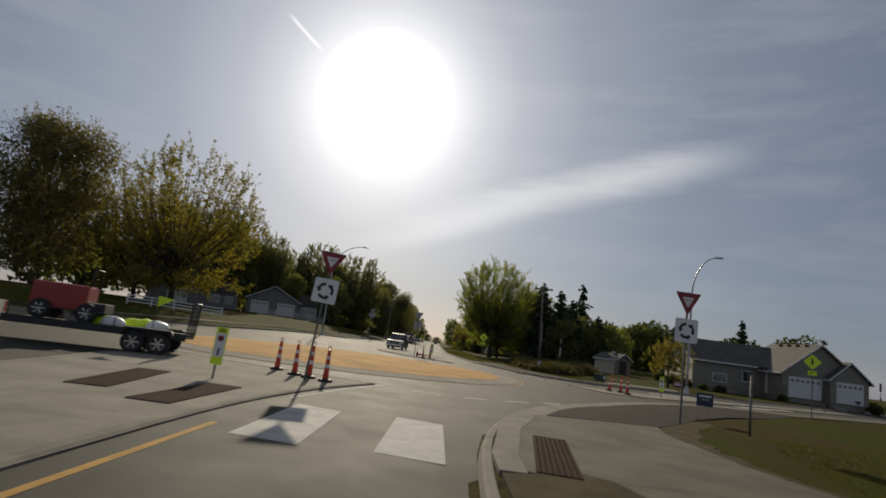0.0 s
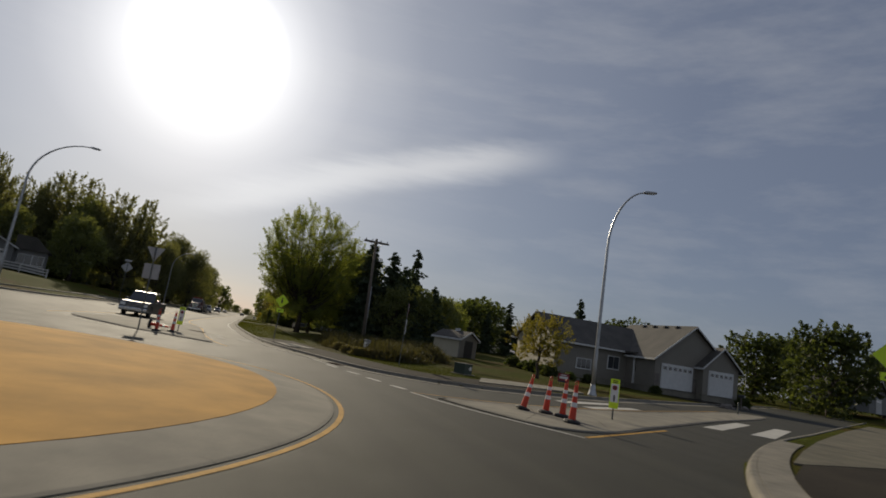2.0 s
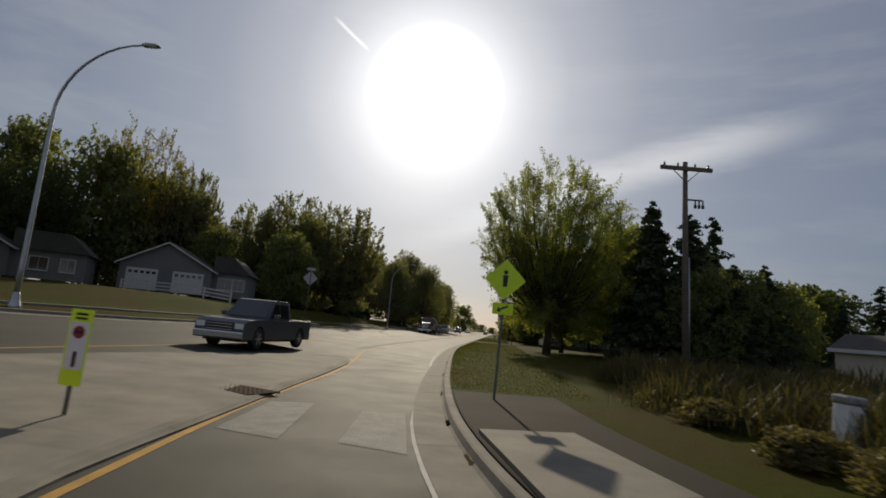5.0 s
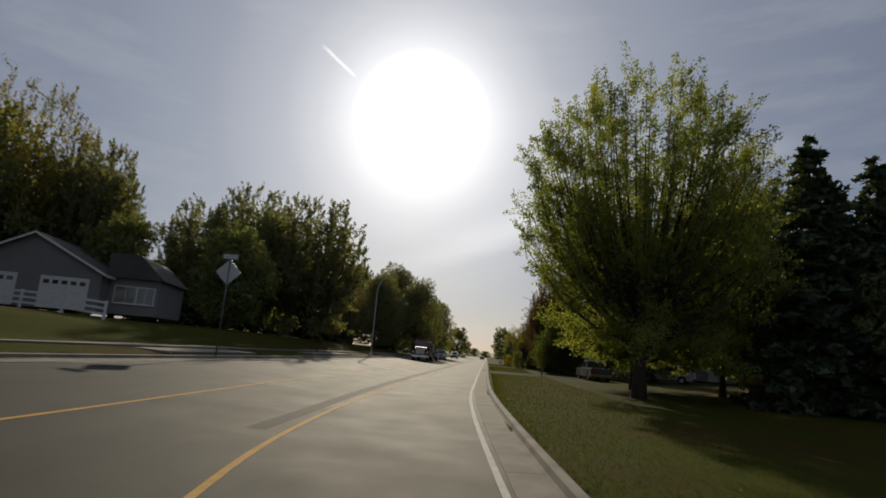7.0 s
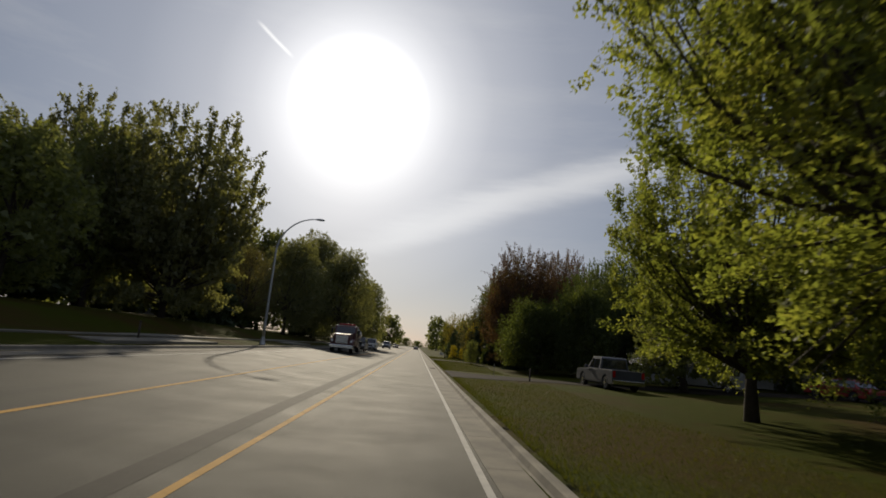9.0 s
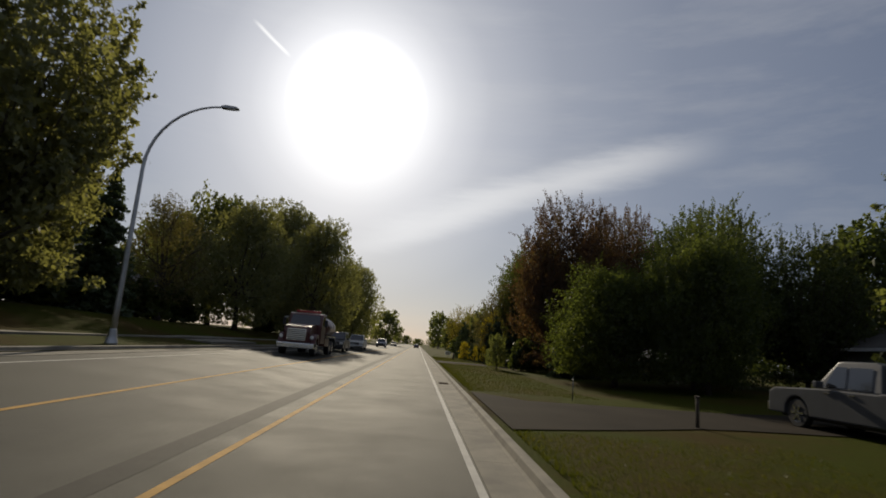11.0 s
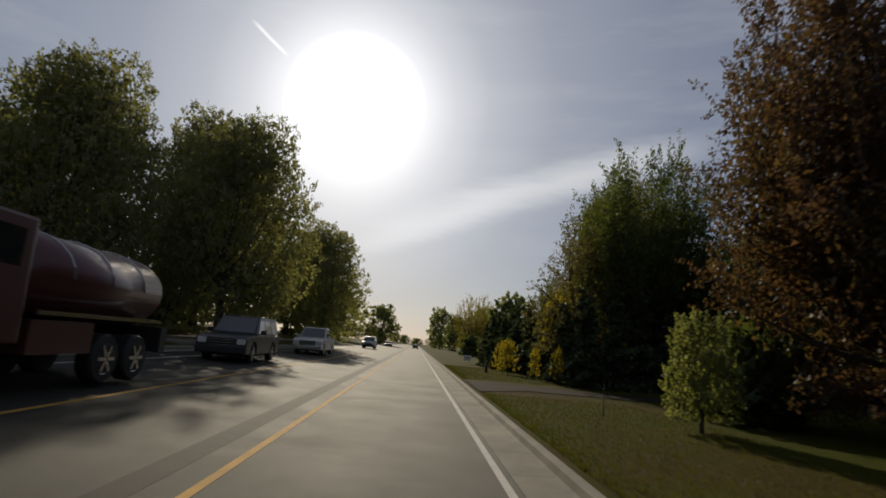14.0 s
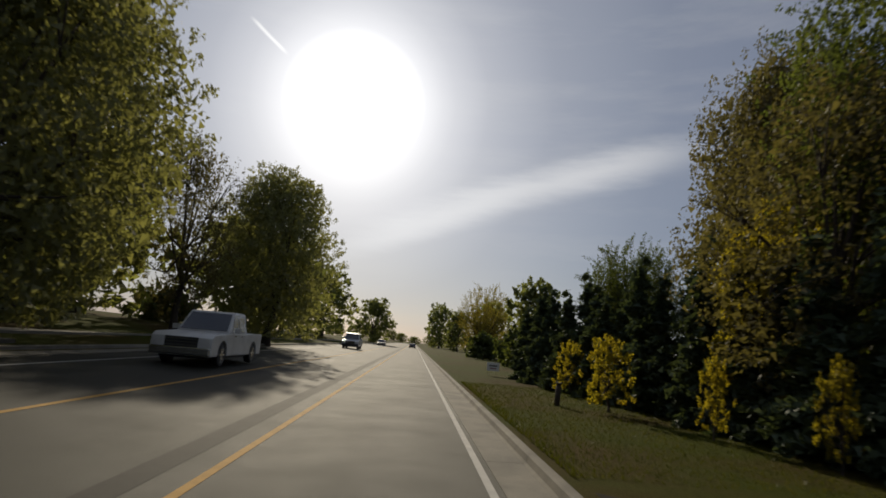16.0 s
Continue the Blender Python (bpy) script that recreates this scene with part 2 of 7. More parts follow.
M = {
    "lawn": grass_material(),
    "asphalt": asphalt_material(),
    "path": speckled("path_asphalt", (0.023, 0.0195, 0.0145), (0.052, 0.045, 0.035), 80, 0.5, 0.95, spec=0.07),
    "concrete": speckled("concrete", (0.175, 0.163, 0.133), (0.265, 0.247, 0.203), 90, 0.8, 0.9, 0.2, 0.38, spec=0.15),
    "kerb": speckled("kerb_concrete", (0.155, 0.144, 0.119), (0.24, 0.224, 0.187), 90, 1.1, 0.9, 0.25, 0.45, spec=0.15),
    "orange": speckled("coloured_concrete", (0.40, 0.218, 0.050), (0.55, 0.312, 0.080), 70, 0.5, 0.92, 0.2, 0.42, spec=0.1),
    "white": speckled("white_road_paint", (0.34, 0.335, 0.31), (0.50, 0.49, 0.455), 60, 2.5, 0.85, 0.15, 0.3, spec=0.2),
    "white_worn": speckled("worn_road_paint", (0.10, 0.098, 0.088), (0.26, 0.255, 0.235), 40, 3.0, 0.85, 0.15, 0.5, spec=0.2),
    "yellow": speckled("yellow_road_paint", (0.36, 0.205, 0.045), (0.50, 0.295, 0.075), 60, 2.5, 0.85, 0.15, 0.3, spec=0.15),
    "tar": speckled("tar_seal", (0.013, 0.0125, 0.010), (0.030, 0.0285, 0.0225), 60, 2.0, 0.86, spec=0.2),
    "joint": speckled("slab_joint", (0.02, 0.018, 0.015), (0.045, 0.04, 0.034), 60, 2.0, 0.95, spec=0.05),
    "plate": speckled("cast_iron", (0.030, 0.018, 0.012), (0.07, 0.042, 0.028), 60, 3.0, 0.95, spec=0.04),
    "walk_concrete": speckled("walk_concrete", (0.105, 0.098, 0.074), (0.172, 0.160, 0.124), 90, 0.8, 0.92, 0.2, 0.42, spec=0.1),
    "dry_turf": speckled("dry_turf", (0.050, 0.044, 0.020), (0.105, 0.085, 0.045), 45, 1.6, 0.97, 0.6, 0.5, spec=0.05),
    "gravel": speckled("drive_asphalt", (0.020, 0.0165, 0.0125), (0.044, 0.037, 0.029), 60, 0.5, 0.97, spec=0.04),
    "bark": speckled("bark", (0.035, 0.027, 0.02), (0.095, 0.075, 0.058), 25, 2.0, 0.95, 0.7),
    "wood_pole": speckled("weathered_wood", (0.10, 0.08, 0.062), (0.20, 0.17, 0.135), 20, 1.5, 0.9, 0.4),
    "leaf_maple": leaf_material("leaf_maple", ((0.12, (0.042, 0.058, 0.016)), (0.5, (0.092, 0.110, 0.029)), (0.85, (0.175, 0.175, 0.046))), 0.70),
    # left-hand trees: olive tones lifted and greyed, haze put into the leaf colour
    "leaf_olive_hazy": leaf_material("leaf_olive_hazy", ((0.12, (0.074, 0.076, 0.038)), (0.5, (0.104, 0.108, 0.052)), (0.85, (0.140, 0.138, 0.064))), 0.52),
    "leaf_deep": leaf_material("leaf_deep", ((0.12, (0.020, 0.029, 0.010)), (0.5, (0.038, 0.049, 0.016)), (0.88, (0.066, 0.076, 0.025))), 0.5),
    "leaf_mid": leaf_material("leaf_mid", ((0.12, (0.018, 0.026, 0.008)), (0.5, (0.037, 0.048, 0.014)), (0.88, (0.074, 0.086, 0.023))), 0.6),
    "leaf_dark": leaf_material("leaf_dark", ((0.15, (0.048, 0.056, 0.024)), (0.5, (0.086, 0.098, 0.038)), (0.88, (0.140, 0.148, 0.054))), 0.55),
    "leaf_gold": leaf_material("leaf_gold", ((0.12, (0.050, 0.056, 0.014)), (0.5, (0.110, 0.098, 0.022)), (0.85, (0.195, 0.148, 0.029)))),
    "leaf_yellow": leaf_material("leaf_yellow", ((0.12, (0.075, 0.070, 0.010)), (0.5, (0.17, 0.145, 0.016)), (0.85, (0.28, 0.225, 0.022))), 0.6),
    "leaf_red": leaf_material("leaf_red", ((0.12, (0.034, 0.020, 0.0155)), (0.5, (0.060, 0.034, 0.0225)), (0.85, (0.070, 0.062, 0.028))), 0.48),
    "leaf_dull": leaf_material("leaf_dull", ((0.12, (0.044, 0.040, 0.020)), (0.5, (0.074, 0.066, 0.030)), (0.85, (0.105, 0.092, 0.040))), 0.42),
    "grass_blade": leaf_material("grass_blade", ((0.12, (0.018, 0.024, 0.003)), (0.5, (0.036, 0.042, 0.005)), (0.85, (0.058, 0.050, 0.009))), 0.4),
    "brush": leaf_material("dry_grass", ((0.12, (0.018, 0.019, 0.009)), (0.5, (0.036, 0.034, 0.016)), (0.85, (0.056, 0.047, 0.024))), 0.45),
    "needle": leaf_material("needle", ((0.15, (0.019, 0.028, 0.017)), (0.5, (0.038, 0.052, 0.030)), (0.88, (0.070, 0.088, 0.050))), 0.25),
    "steel": painted("galvanised_steel", (0.42, 0.43, 0.44), 0.38, 0.85, 0.25, 2.0),
    "alu": painted("aluminium_back", (0.36, 0.36, 0.36), 0.4, 0.7, 0.2, 2.0),
    "post": painted("sign_post", (0.16, 0.17, 0.16), 0.55, 0.6, 0.4, 4.0),
    "sign_white": painted("sign_white", (0.72, 0.72, 0.70), 0.4, 0, 0.1),
    "sign_black": painted("sign_black", (0.012, 0.012, 0.013), 0.4, 0, 0.1),
    "sign_red": painted("sign_red", (0.24, 0.018, 0.024), 0.4, 0, 0.15),
    "sign_lime": painted("sign_lime", (0.66, 0.88, 0.02), 0.38, 0, 0.08),
    "cone_orange": painted("cone_orange", (0.60, 0.050, 0.016), 0.5, 0, 0.25),
    "rubber": painted("rubber", (0.016, 0.016, 0.016), 0.7, 0, 0.3),
    # one siding in two tones: shade and sunlight are put into the colour
    "siding_shaded": painted("siding_shaded", (0.20, 0.183, 0.150), 0.6, 0, 0.12, 0.7),
    "siding_dark": painted("siding_slate", (0.17, 0.17, 0.165), 0.6, 0, 0.15, 0.7),
    "siding_tan_lit": painted("siding_tan_lit", (0.50, 0.45, 0.33), 0.6, 0, 0.1, 0.7),
    "brick_dark": speckled("stone_veneer", (0.12, 0.105, 0.09), (0.23, 0.205, 0.18), 14, 1.2, 0.9, 0.4),
    "shingle": speckled("shingle", (0.052, 0.048, 0.042), (0.105, 0.098, 0.086), 35, 0.8, 0.9, 0.4),
    "trim_white": painted("white_trim", (0.60, 0.60, 0.58), 0.5, 0, 0.12),
    "window": glass_material("window_glass"),
    "car_glass": glass_material("car_glass", (0.015, 0.017, 0.02)),
    "box_green": painted("transformer_green", (0.035, 0.055, 0.04), 0.5, 0, 0.25),
    "chrome": painted("chrome", (0.6, 0.6, 0.6), 0.2, 1.0, 0.1),
    "plastic_dark": painted("dark_plastic", (0.02, 0.02, 0.022), 0.55, 0, 0.2),
    "sign_blue": painted("sign_navy", (0.02, 0.025, 0.06), 0.5, 0, 0.2),
    "lamp_glass": painted("headlamp", (0.75, 0.75, 0.72), 0.15, 0.2, 0.05),
    "tail_red": painted("tail_lamp", (0.35, 0.01, 0.01), 0.25, 0, 0.1),
}


def car_paint(name, colour):
    m, nt, b = nodes(name)
    n = noise_node(nt, 2.0, 5.0)
    r = ramp_node(nt, n.outputs["Fac"], ((0.35, tuple(c * 0.82 for c in colour)), (0.65, colour)))
    nt.links.new(r.outputs[0], b.inputs["Base Color"])
    b.inputs["Roughness"].default_value, b.inputs["Metallic"].default_value = 0.42, 0.1
    b.inputs["Coat Weight"].default_value, b.inputs["Coat Roughness"].default_value = 0.3, 0.12
    return m


# ---------------------------------------------------------------- small builders


def empty_thing(name, m, label, category, group="", kind=""):
    ob = new(name)
    ob.empty_display_size = 0.2
    ob.matrix_world = m if isinstance(m, Matrix) else Matrix.Translation(m)
    return tagged(ob, label, category, group, kind)


def mesh_ob(name, data, mat, parent=None, m=None, label=""):
    ob = new(name, data)
    if mat is not None and not data.materials:
        data.materials.append(mat)
    if parent is not None:
        ob.parent = parent
    if m is not None:
        ob.matrix_basis = m
    if label:
        ob["label"] = label
    return ob


def part(name, bm, mat, parent=None, label="", smooth=False, m=None):
    me = bpy.data.meshes.new(name)
    bm.to_mesh(me)
    bm.free()
    if smooth:
        for p in me.polygons:
            p.use_smooth = True
    return mesh_ob(name, me, mat, parent, m, label)


def box(bm, x0, y0, z0, x1, y1, z1, bevel=0.0):
    vs = [bm.verts.new((x, y, z)) for x in (x0, x1) for y in (y0, y1) for z in (z0, z1)]
    fs = [bm.faces.new([vs[i] for i in q]) for q in ((0, 1, 3, 2), (4, 6, 7, 5), (0, 4, 5, 1), (2, 3, 7, 6), (0, 2, 6, 4), (1, 5, 7, 3))]
    if bevel:
        es = list({e for f in fs for e in f.edges})
        bmesh.ops.bevel(bm, geom=es, offset=bevel, segments=2, affect="EDGES", profile=0.7)
    return vs


def box_part(name, a, b, mat, parent=None, label="", bevel=0.0):
    bm = bmesh.new()
    box(bm, *a, *b, bevel)
    return part(name, bm, mat, parent, label)


def tube(bm, pts, radii, n=8, caps=True):
    """A round bar along points, with a radius at each."""
    pts = [Vector(p) for p in pts]
    if isinstance(radii, (int, float)):
        radii = [radii] * len(pts)
    rings, side = [], None
    for i, p in enumerate(pts):
        d = (pts[min(i + 1, len(pts) - 1)] - pts[max(i - 1, 0)]).normalized()
        if side is None:
            side = d.cross(Vector((0, 0, 1)) if abs(d.z) < 0.9 else Vector((1, 0, 0))).normalized()
        side = (side - d * side.dot(d)).normalized()
        up = d.cross(side)
        rings.append([bm.verts.new(p + radii[i] * (math.cos(a) * side + math.sin(a) * up)) for a in [2 * math.pi * k / n for k in range(n)]])
    for r0, r1 in zip(rings, rings[1:]):
        for k in range(n):
            bm.faces.new((r0[k], r0[(k + 1) % n], r1[(k + 1) % n], r1[k]))
    if caps:
        bm.faces.new(rings[0][::-1])
        bm.faces.new(rings[-1])


def tube_part(name, pts, radii, mat, parent=None, n=8, label=""):
    bm = bmesh.new()
    tube(bm, pts, radii, n)
    return part(name, bm, mat, parent, label, smooth=True)


def lathe(bm, profile, n=16, z0=0.0):
    rings = [[bm.verts.new((r * math.cos(2 * math.pi * k / n), r * math.sin(2 * math.pi * k / n), z + z0)) for k in range(n)] for r, z in profile]
    for a, b in zip(rings, rings[1:]):
        for k in range(n):
            bm.faces.new((a[k], a[(k + 1) % n], b[(k + 1) % n], b[k]))
    bm.faces.new(rings[0][::-1])
    bm.faces.new(rings[-1])


def prism(bm, outline, y0, y1, bevel=0.0):
    """An outline in x and z, thickened along y."""
    a = [bm.verts.new((x, y0, z)) for x, z in outline]
    b = [bm.verts.new((x, y1, z)) for x, z in outline]
    n = len(a)
    fs = [bm.faces.new(a), bm.faces.new(b[::-1])]
    for k in range(n):
        fs.append(bm.faces.new((a[k], b[k], b[(k + 1) % n], a[(k + 1) % n])))
    bmesh.ops.recalc_face_normals(bm, faces=fs)
    if bevel:
        bmesh.ops.bevel(bm, geom=list({e for f in fs[:2] for e in f.edges}), offset=bevel, segments=2, affect="EDGES", profile=0.7)


def slab(bm, outline, z0, z1):
    """An outline in x and y, thickened along z."""
    tris = tess([[Vector((x, y, 0)) for x, y in outline]])
    for z, flip in ((z1, False), (z0, True)):
        vs = [bm.verts.new((x, y, z + float(road_z(x, y)))) for x, y in outline]
        for t in tris:
            try:
                bm.faces.new([vs[i] for i in (t[::-1] if flip else t)])
            except ValueError:
                pass
        if not flip:
            top = vs
        else:
            low = vs
    n = len(outline)
    for k in range(n):
        bm.faces.new((low[k], low[(k + 1) % n], top[(k + 1) % n], top[k]))
    bmesh.ops.recalc_face_normals(bm, faces=bm.faces[:])


def smooth_line(pts, step=0.8):
    """Points along a soft curve through the given ones, without overshoot where the spacing changes."""
    p = np.array(pts, float)
    seg = np.diff(p, axis=0)
    seg_len = np.linalg.norm(seg, axis=1)
    u = seg / seg_len[:, None]
    tan = np.vstack([u[:1], u[:-1] + u[1:], u[-1:]])
    tan /= np.linalg.norm(tan, axis=1)[:, None] + 1e-9
    out = []
    for i in range(len(seg)):
        n = max(1, int(min(seg_len[i] / step, 24)))
        for k in range(n):
            t = k / n
            h = (2 * t ** 3 - 3 * t * t + 1, t ** 3 - 2 * t * t + t, 3 * t * t - 2 * t ** 3, t ** 3 - t * t)
            out.append(h[0] * p[i] + h[1] * tan[i] * seg_len[i] + h[2] * p[i + 1] + h[3] * tan[i + 1] * seg_len[i])
    out.append(p[-1])
    return np.array(out)


def offset_line(line, d):
    """The line moved d metres to its left."""
    t = np.gradient(line, axis=0)
    t /= np.linalg.norm(t, axis=1)[:, None]
    return line + np.c_[-t[:, 1], t[:, 0]] * d


def band(bm, line, d0, d1, z):
    """A flat strip between two offsets of a line."""
    a, b = offset_line(line, d0), offset_line(line, d1)
    va = [bm.verts.new((*p, z + float(road_z(*p)))) for p in a]
    vb = [bm.verts.new((*p, z + float(road_z(*p)))) for p in b]
    for k in range(len(va) - 1):
        f = bm.faces.new((va[k], va[k + 1], vb[k + 1], vb[k]))
        f.normal_update()
        if f.normal.z < 0:
            f.normal_flip()


def sweep(bm, line, profile, caps=True):
    """A cross-section (offset, height) carried along a line."""
    rows = [[bm.verts.new((*q, z + float(road_z(*q)))) for q in offset_line(line, d)] for d, z in profile]
    n = len(rows)
    for i in range(n):
        a, b = rows[i], rows[(i + 1) % n]
        for k in range(len(a) - 1):
            bm.faces.new((a[k], a[k + 1], b[k + 1], b[k]))
    if caps:
        bm.faces.new([r[0] for r in rows])
        bm.faces.new([r[-1] for r in rows][::-1])
    bmesh.ops.recalc_face_normals(bm, faces=bm.faces[:])

# ---------------------------------------------------------------- roads and ground
CENTRE = (-5.6, 39.4)
EAST_IN = smooth_line([(0.6, -80), (0.6, -20), (0.6, 4), (0.8, 14.2), (1.3, 17.5), (2.1, 20.2), (3.7, 24.0), (5.7, 26.9), (8.5, 30.7), (12.7, 35.2), (18.2, 39.6), (30, 47.0), (80, 78)])
NORTH_OUT = smooth_line([(80, 90), (40, 63.8), (26, 55.0), (20.2, 51.4), (16, 49.7), (13, 48.6), (11, 48.6), (9.3, 49.3), (8.1, 50.6), (7.2, 52.6), (6.1, 55.9), (5.1, 59), (4.3, 62.5), (3.6, 68), (2.95, 76), (2.22, 87), (1.73, 98), (1.58, 110), (1.58, 140), (1.58, 700)])
WEST_IN = smooth_line([(-11.2, 700), (-11.2, 140), (-11.2, 105), (-11.6, 90), (-12.5, 76), (-15.7, 65), (-20.3, 57.5), (-28.5, 50.5), (-42, 41), (-90, 10)])
SOUTH_OUT = smooth_line([(-90, -8), (-42, 23), (-31.4, 28), (-24.2, 30.3), (-20.5, 29.3), (-18.5, 26.4), (-17.3, 22.9), (-15.5, 14), (-14.6, 2), (-14.6, -80)])
PAVED = np.concatenate([EAST_IN, NORTH_OUT, WEST_IN, SOUTH_OUT])


def road_z(x, y):
    """The road falls from its far side towards the near lane."""
    t = np.clip((np.asarray(y, float) - 46) / 22, 0, 1)
    return 0.06 * np.clip(-2.5 - np.asarray(x, float), 0, 12) * t * t * (3 - 2 * t)


def signed_distance(px, py, poly):
    """Metres outside (+) or inside (-) a closed outline."""
    a, b = poly, np.roll(poly, -1, axis=0)
    best = np.full(px.shape, 1e9)
    inside = np.zeros(px.shape, bool)
    for (x0, y0), (x1, y1) in zip(a, b):
        dx, dy = x1 - x0, y1 - y0
        t = np.clip(((px - x0) * dx + (py - y0) * dy) / (dx * dx + dy * dy + 1e-12), 0, 1)
        best = np.minimum(best, np.hypot(px - x0 - t * dx, py - y0 - t * dy))
        if y0 != y1:
            inside ^= ((y0 > py) != (y1 > py)) & (px < dx * (py - y0) / dy + x0)
    return np.where(inside, -best, best)


def rise(x, y, sd):
    """How far the land stands above the road."""
    right = np.clip((sd - 9) * 0.03, 0, 1.1)
    bank = np.clip((y - 80) / 16, 0, 1) * (1 - 0.5 * np.clip((y - 150) / 25, 0, 1))
    left = np.clip((sd - 1.0) * 0.035, 0, 0.35) + np.clip((sd - 12) * 0.05, 0, 0.9) * (1 - bank) + bank * (np.clip((sd - 5.2) * 0.30, 0, 0.85) + np.clip((sd - 9) * 0.04, 0, 0.3))
    side = 1 / (1 + np.exp(np.clip(-(x + 6) / 2.0, -40, 40)))
    lump = 0.06 * np.sin(x * 0.37 + 1.3) * np.sin(y * 0.23) * np.clip(sd / 6, 0, 1)
    return left * (1 - side) + right * side + lump + road_z(x, y)


def land(x, y):
    """The height of the ground at a place beside the road."""
    X, Y = np.array([float(x)]), np.array([float(y)])
    sd = signed_distance(X, Y, PAVED)
    return float(0.13 + rise(X, Y, np.maximum(sd, 0))[0]) if sd[0] > 0 else float(road_z(x, y))


def build_ground():
    xs = np.r_[-2600, -1300, -600, -300, -180, -120, -90, -70, np.arange(-56, -24, 1.0), np.arange(-24, 34, 0.5), np.arange(34, 60.1, 1.0), 66, 75, 90, 120, 180, 300, 600, 1300, 2600]
    ys = np.r_[-800, -300, -120, -60, -30, np.arange(-15, 112, 0.5), np.arange(112, 300, 3.0), 330, 380, 450, 550, 690, 720, 900, 1300, 2600]
    X, Y = np.meshgrid(xs, ys)
    px, py = X.ravel(), Y.ravel()
    sd = signed_distance(px, py, PAVED)
    # points beside the kerb are drawn under it, so that lawn and kerb meet
    e = 0.02
    gx = (signed_distance(px + e, py, PAVED) - sd) / e
    gy = (signed_distance(px, py + e, PAVED) - sd) / e
    edge = (np.abs(sd - 0.12) < 0.34) & (np.abs(px) < 200) & (py > -60) & (py < 690)
    px = np.where(edge, px - gx * (sd - 0.17), px)
    py = np.where(edge, py - gy * (sd - 0.17), py)
    z = np.where(edge, 0.11 + road_z(px, py), np.where(sd < 0.12, -0.30 + road_z(px, py), 0.135 + rise(px, py, np.maximum(sd, 0))))
    n, k = len(xs), len(ys)
    idx = np.arange(n * k).reshape(k, n)
    quads = np.stack([idx[:-1, :-1], idx[:-1, 1:], idx[1:, 1:], idx[1:, :-1]], -1).reshape(-1, 4)
    me = bpy.data.meshes.new("ground")
    me.from_pydata(np.c_[px, py, z].tolist(), [], quads.tolist())
    for p in me.polygons:
        p.use_smooth = True
    tagged(mesh_ob("ground", me, M["lawn"]), "mown lawn and verge, green with dry brown patches", "ground", kind="structure")


build_ground()


def build_road():
    """The road sheet: a grid that ends under the kerbs."""
    xs = np.unique(np.r_[np.arange(-92, 84.1, 1.0), -2.5])
    ys = np.r_[np.arange(-80, 100, 1.0), np.arange(100, 300, 4.0), np.arange(300, 701, 20.0)]
    X, Y = np.meshgrid(xs, ys)
    px, py = X.ravel(), Y.ravel()
    sd = signed_distance(px, py, PAVED)
    n, k = len(xs), len(ys)
    idx = np.arange(n * k).reshape(k, n)
    quads = np.stack([idx[:-1, :-1], idx[:-1, 1:], idx[1:, 1:], idx[1:, :-1]], -1).reshape(-1, 4)
    quads = quads[(sd[quads] < 0.0).any(axis=1)]
    # corners that reach past the kerb are drawn back below it
    used, inv = np.unique(quads, return_inverse=True)
    z = np.where(sd[used] > 0.1, -0.02, 0.0) + road_z(px[used], py[used])
    me = bpy.data.meshes.new("road")
    me.from_pydata(np.c_[px[used], py[used], z].tolist(), [], inv.reshape(-1, 4).tolist())
    for p in me.polygons:
        p.use_smooth = True
    tagged(mesh_ob("road", me, M["asphalt"]), "worn grey asphalt road meeting a roundabout", "road", kind="structure")


build_road()

KERB = [(0.0, -0.06), (0.0, -0.001 + 0.012), (-0.58, 0.022), (-0.62, 0.05), (-0.655, 0.14), (-0.69, 0.155), (-0.80, 0.155), (-0.82, 0.14), (-0.82, -0.06)]


KERB_BARE = [(-0.60, -0.06), (-0.62, 0.05), (-0.66, 0.14), (-0.70, 0.155), (-0.80, 0.155), (-0.82, 0.14), (-0.82, -0.06)]


def build_kerb(name, line, label, near, width=0.58, side=-1, shape=KERB):
    """Concrete gutter and raised kerb in cast lengths with open joints; the far rest in one piece."""
    prof = [((d + width) * 1.0, z) for d, z in shape]
    prof = [(side * -d, z) for d, z in prof]
    root = tagged(new(name), label, "kerb", kind="structure")
    seg = np.linalg.norm(np.diff(line, axis=0), axis=1)
    s = np.r_[0, np.cumsum(seg)]
    total, pos = s[-1], 0.0
    far = bmesh.new()
    while pos < total - 0.2:
        length = 3.0
        mid = np.array([np.interp(pos + 1.5, s, line[:, k]) for k in (0, 1)])
        close = near(*mid)
        if not close:
            length = 12.0
        end = min(pos + length, total)
        u = np.linspace(pos, end - (0.012 if close else 0), 5 if close else 6)
        pts = np.c_[np.interp(u, s, line[:, 0]), np.interp(u, s, line[:, 1])]
        if close:
            bm = bmesh.new()
            sweep(bm, pts, prof)
            part("kerb_stone", bm, M["kerb"], root)
        else:
            sweep(far, pts, prof, caps=False)
        pos = end
    part("kerb_run", far, M["kerb"], root)
    return root


build_kerb("kerb_1", EAST_IN, "pale concrete kerb at the roundabout entry", lambda x, y: 0 < y < 50 and x < 32, shape=KERB_BARE)
build_kerb("kerb_2", NORTH_OUT, "pale concrete kerb and gutter beside the lane", lambda x, y: 45 < y < 215 and x < 32)
build_kerb("kerb_3", WEST_IN, "pale concrete kerb and gutter across the road", lambda x, y: 50 < y < 190 and x > -30)
build_kerb("kerb_4", SOUTH_OUT, "pale concrete kerb and gutter by the exit", lambda x, y: 8 < y < 32 and x > -26)


def disc_line(cx, cy, r, a0=0, a1=360, n=96):
    a = np.radians(np.linspace(a0, a1, n))
    return np.c_[cx + r * np.cos(a), cy + r * np.sin(a)]


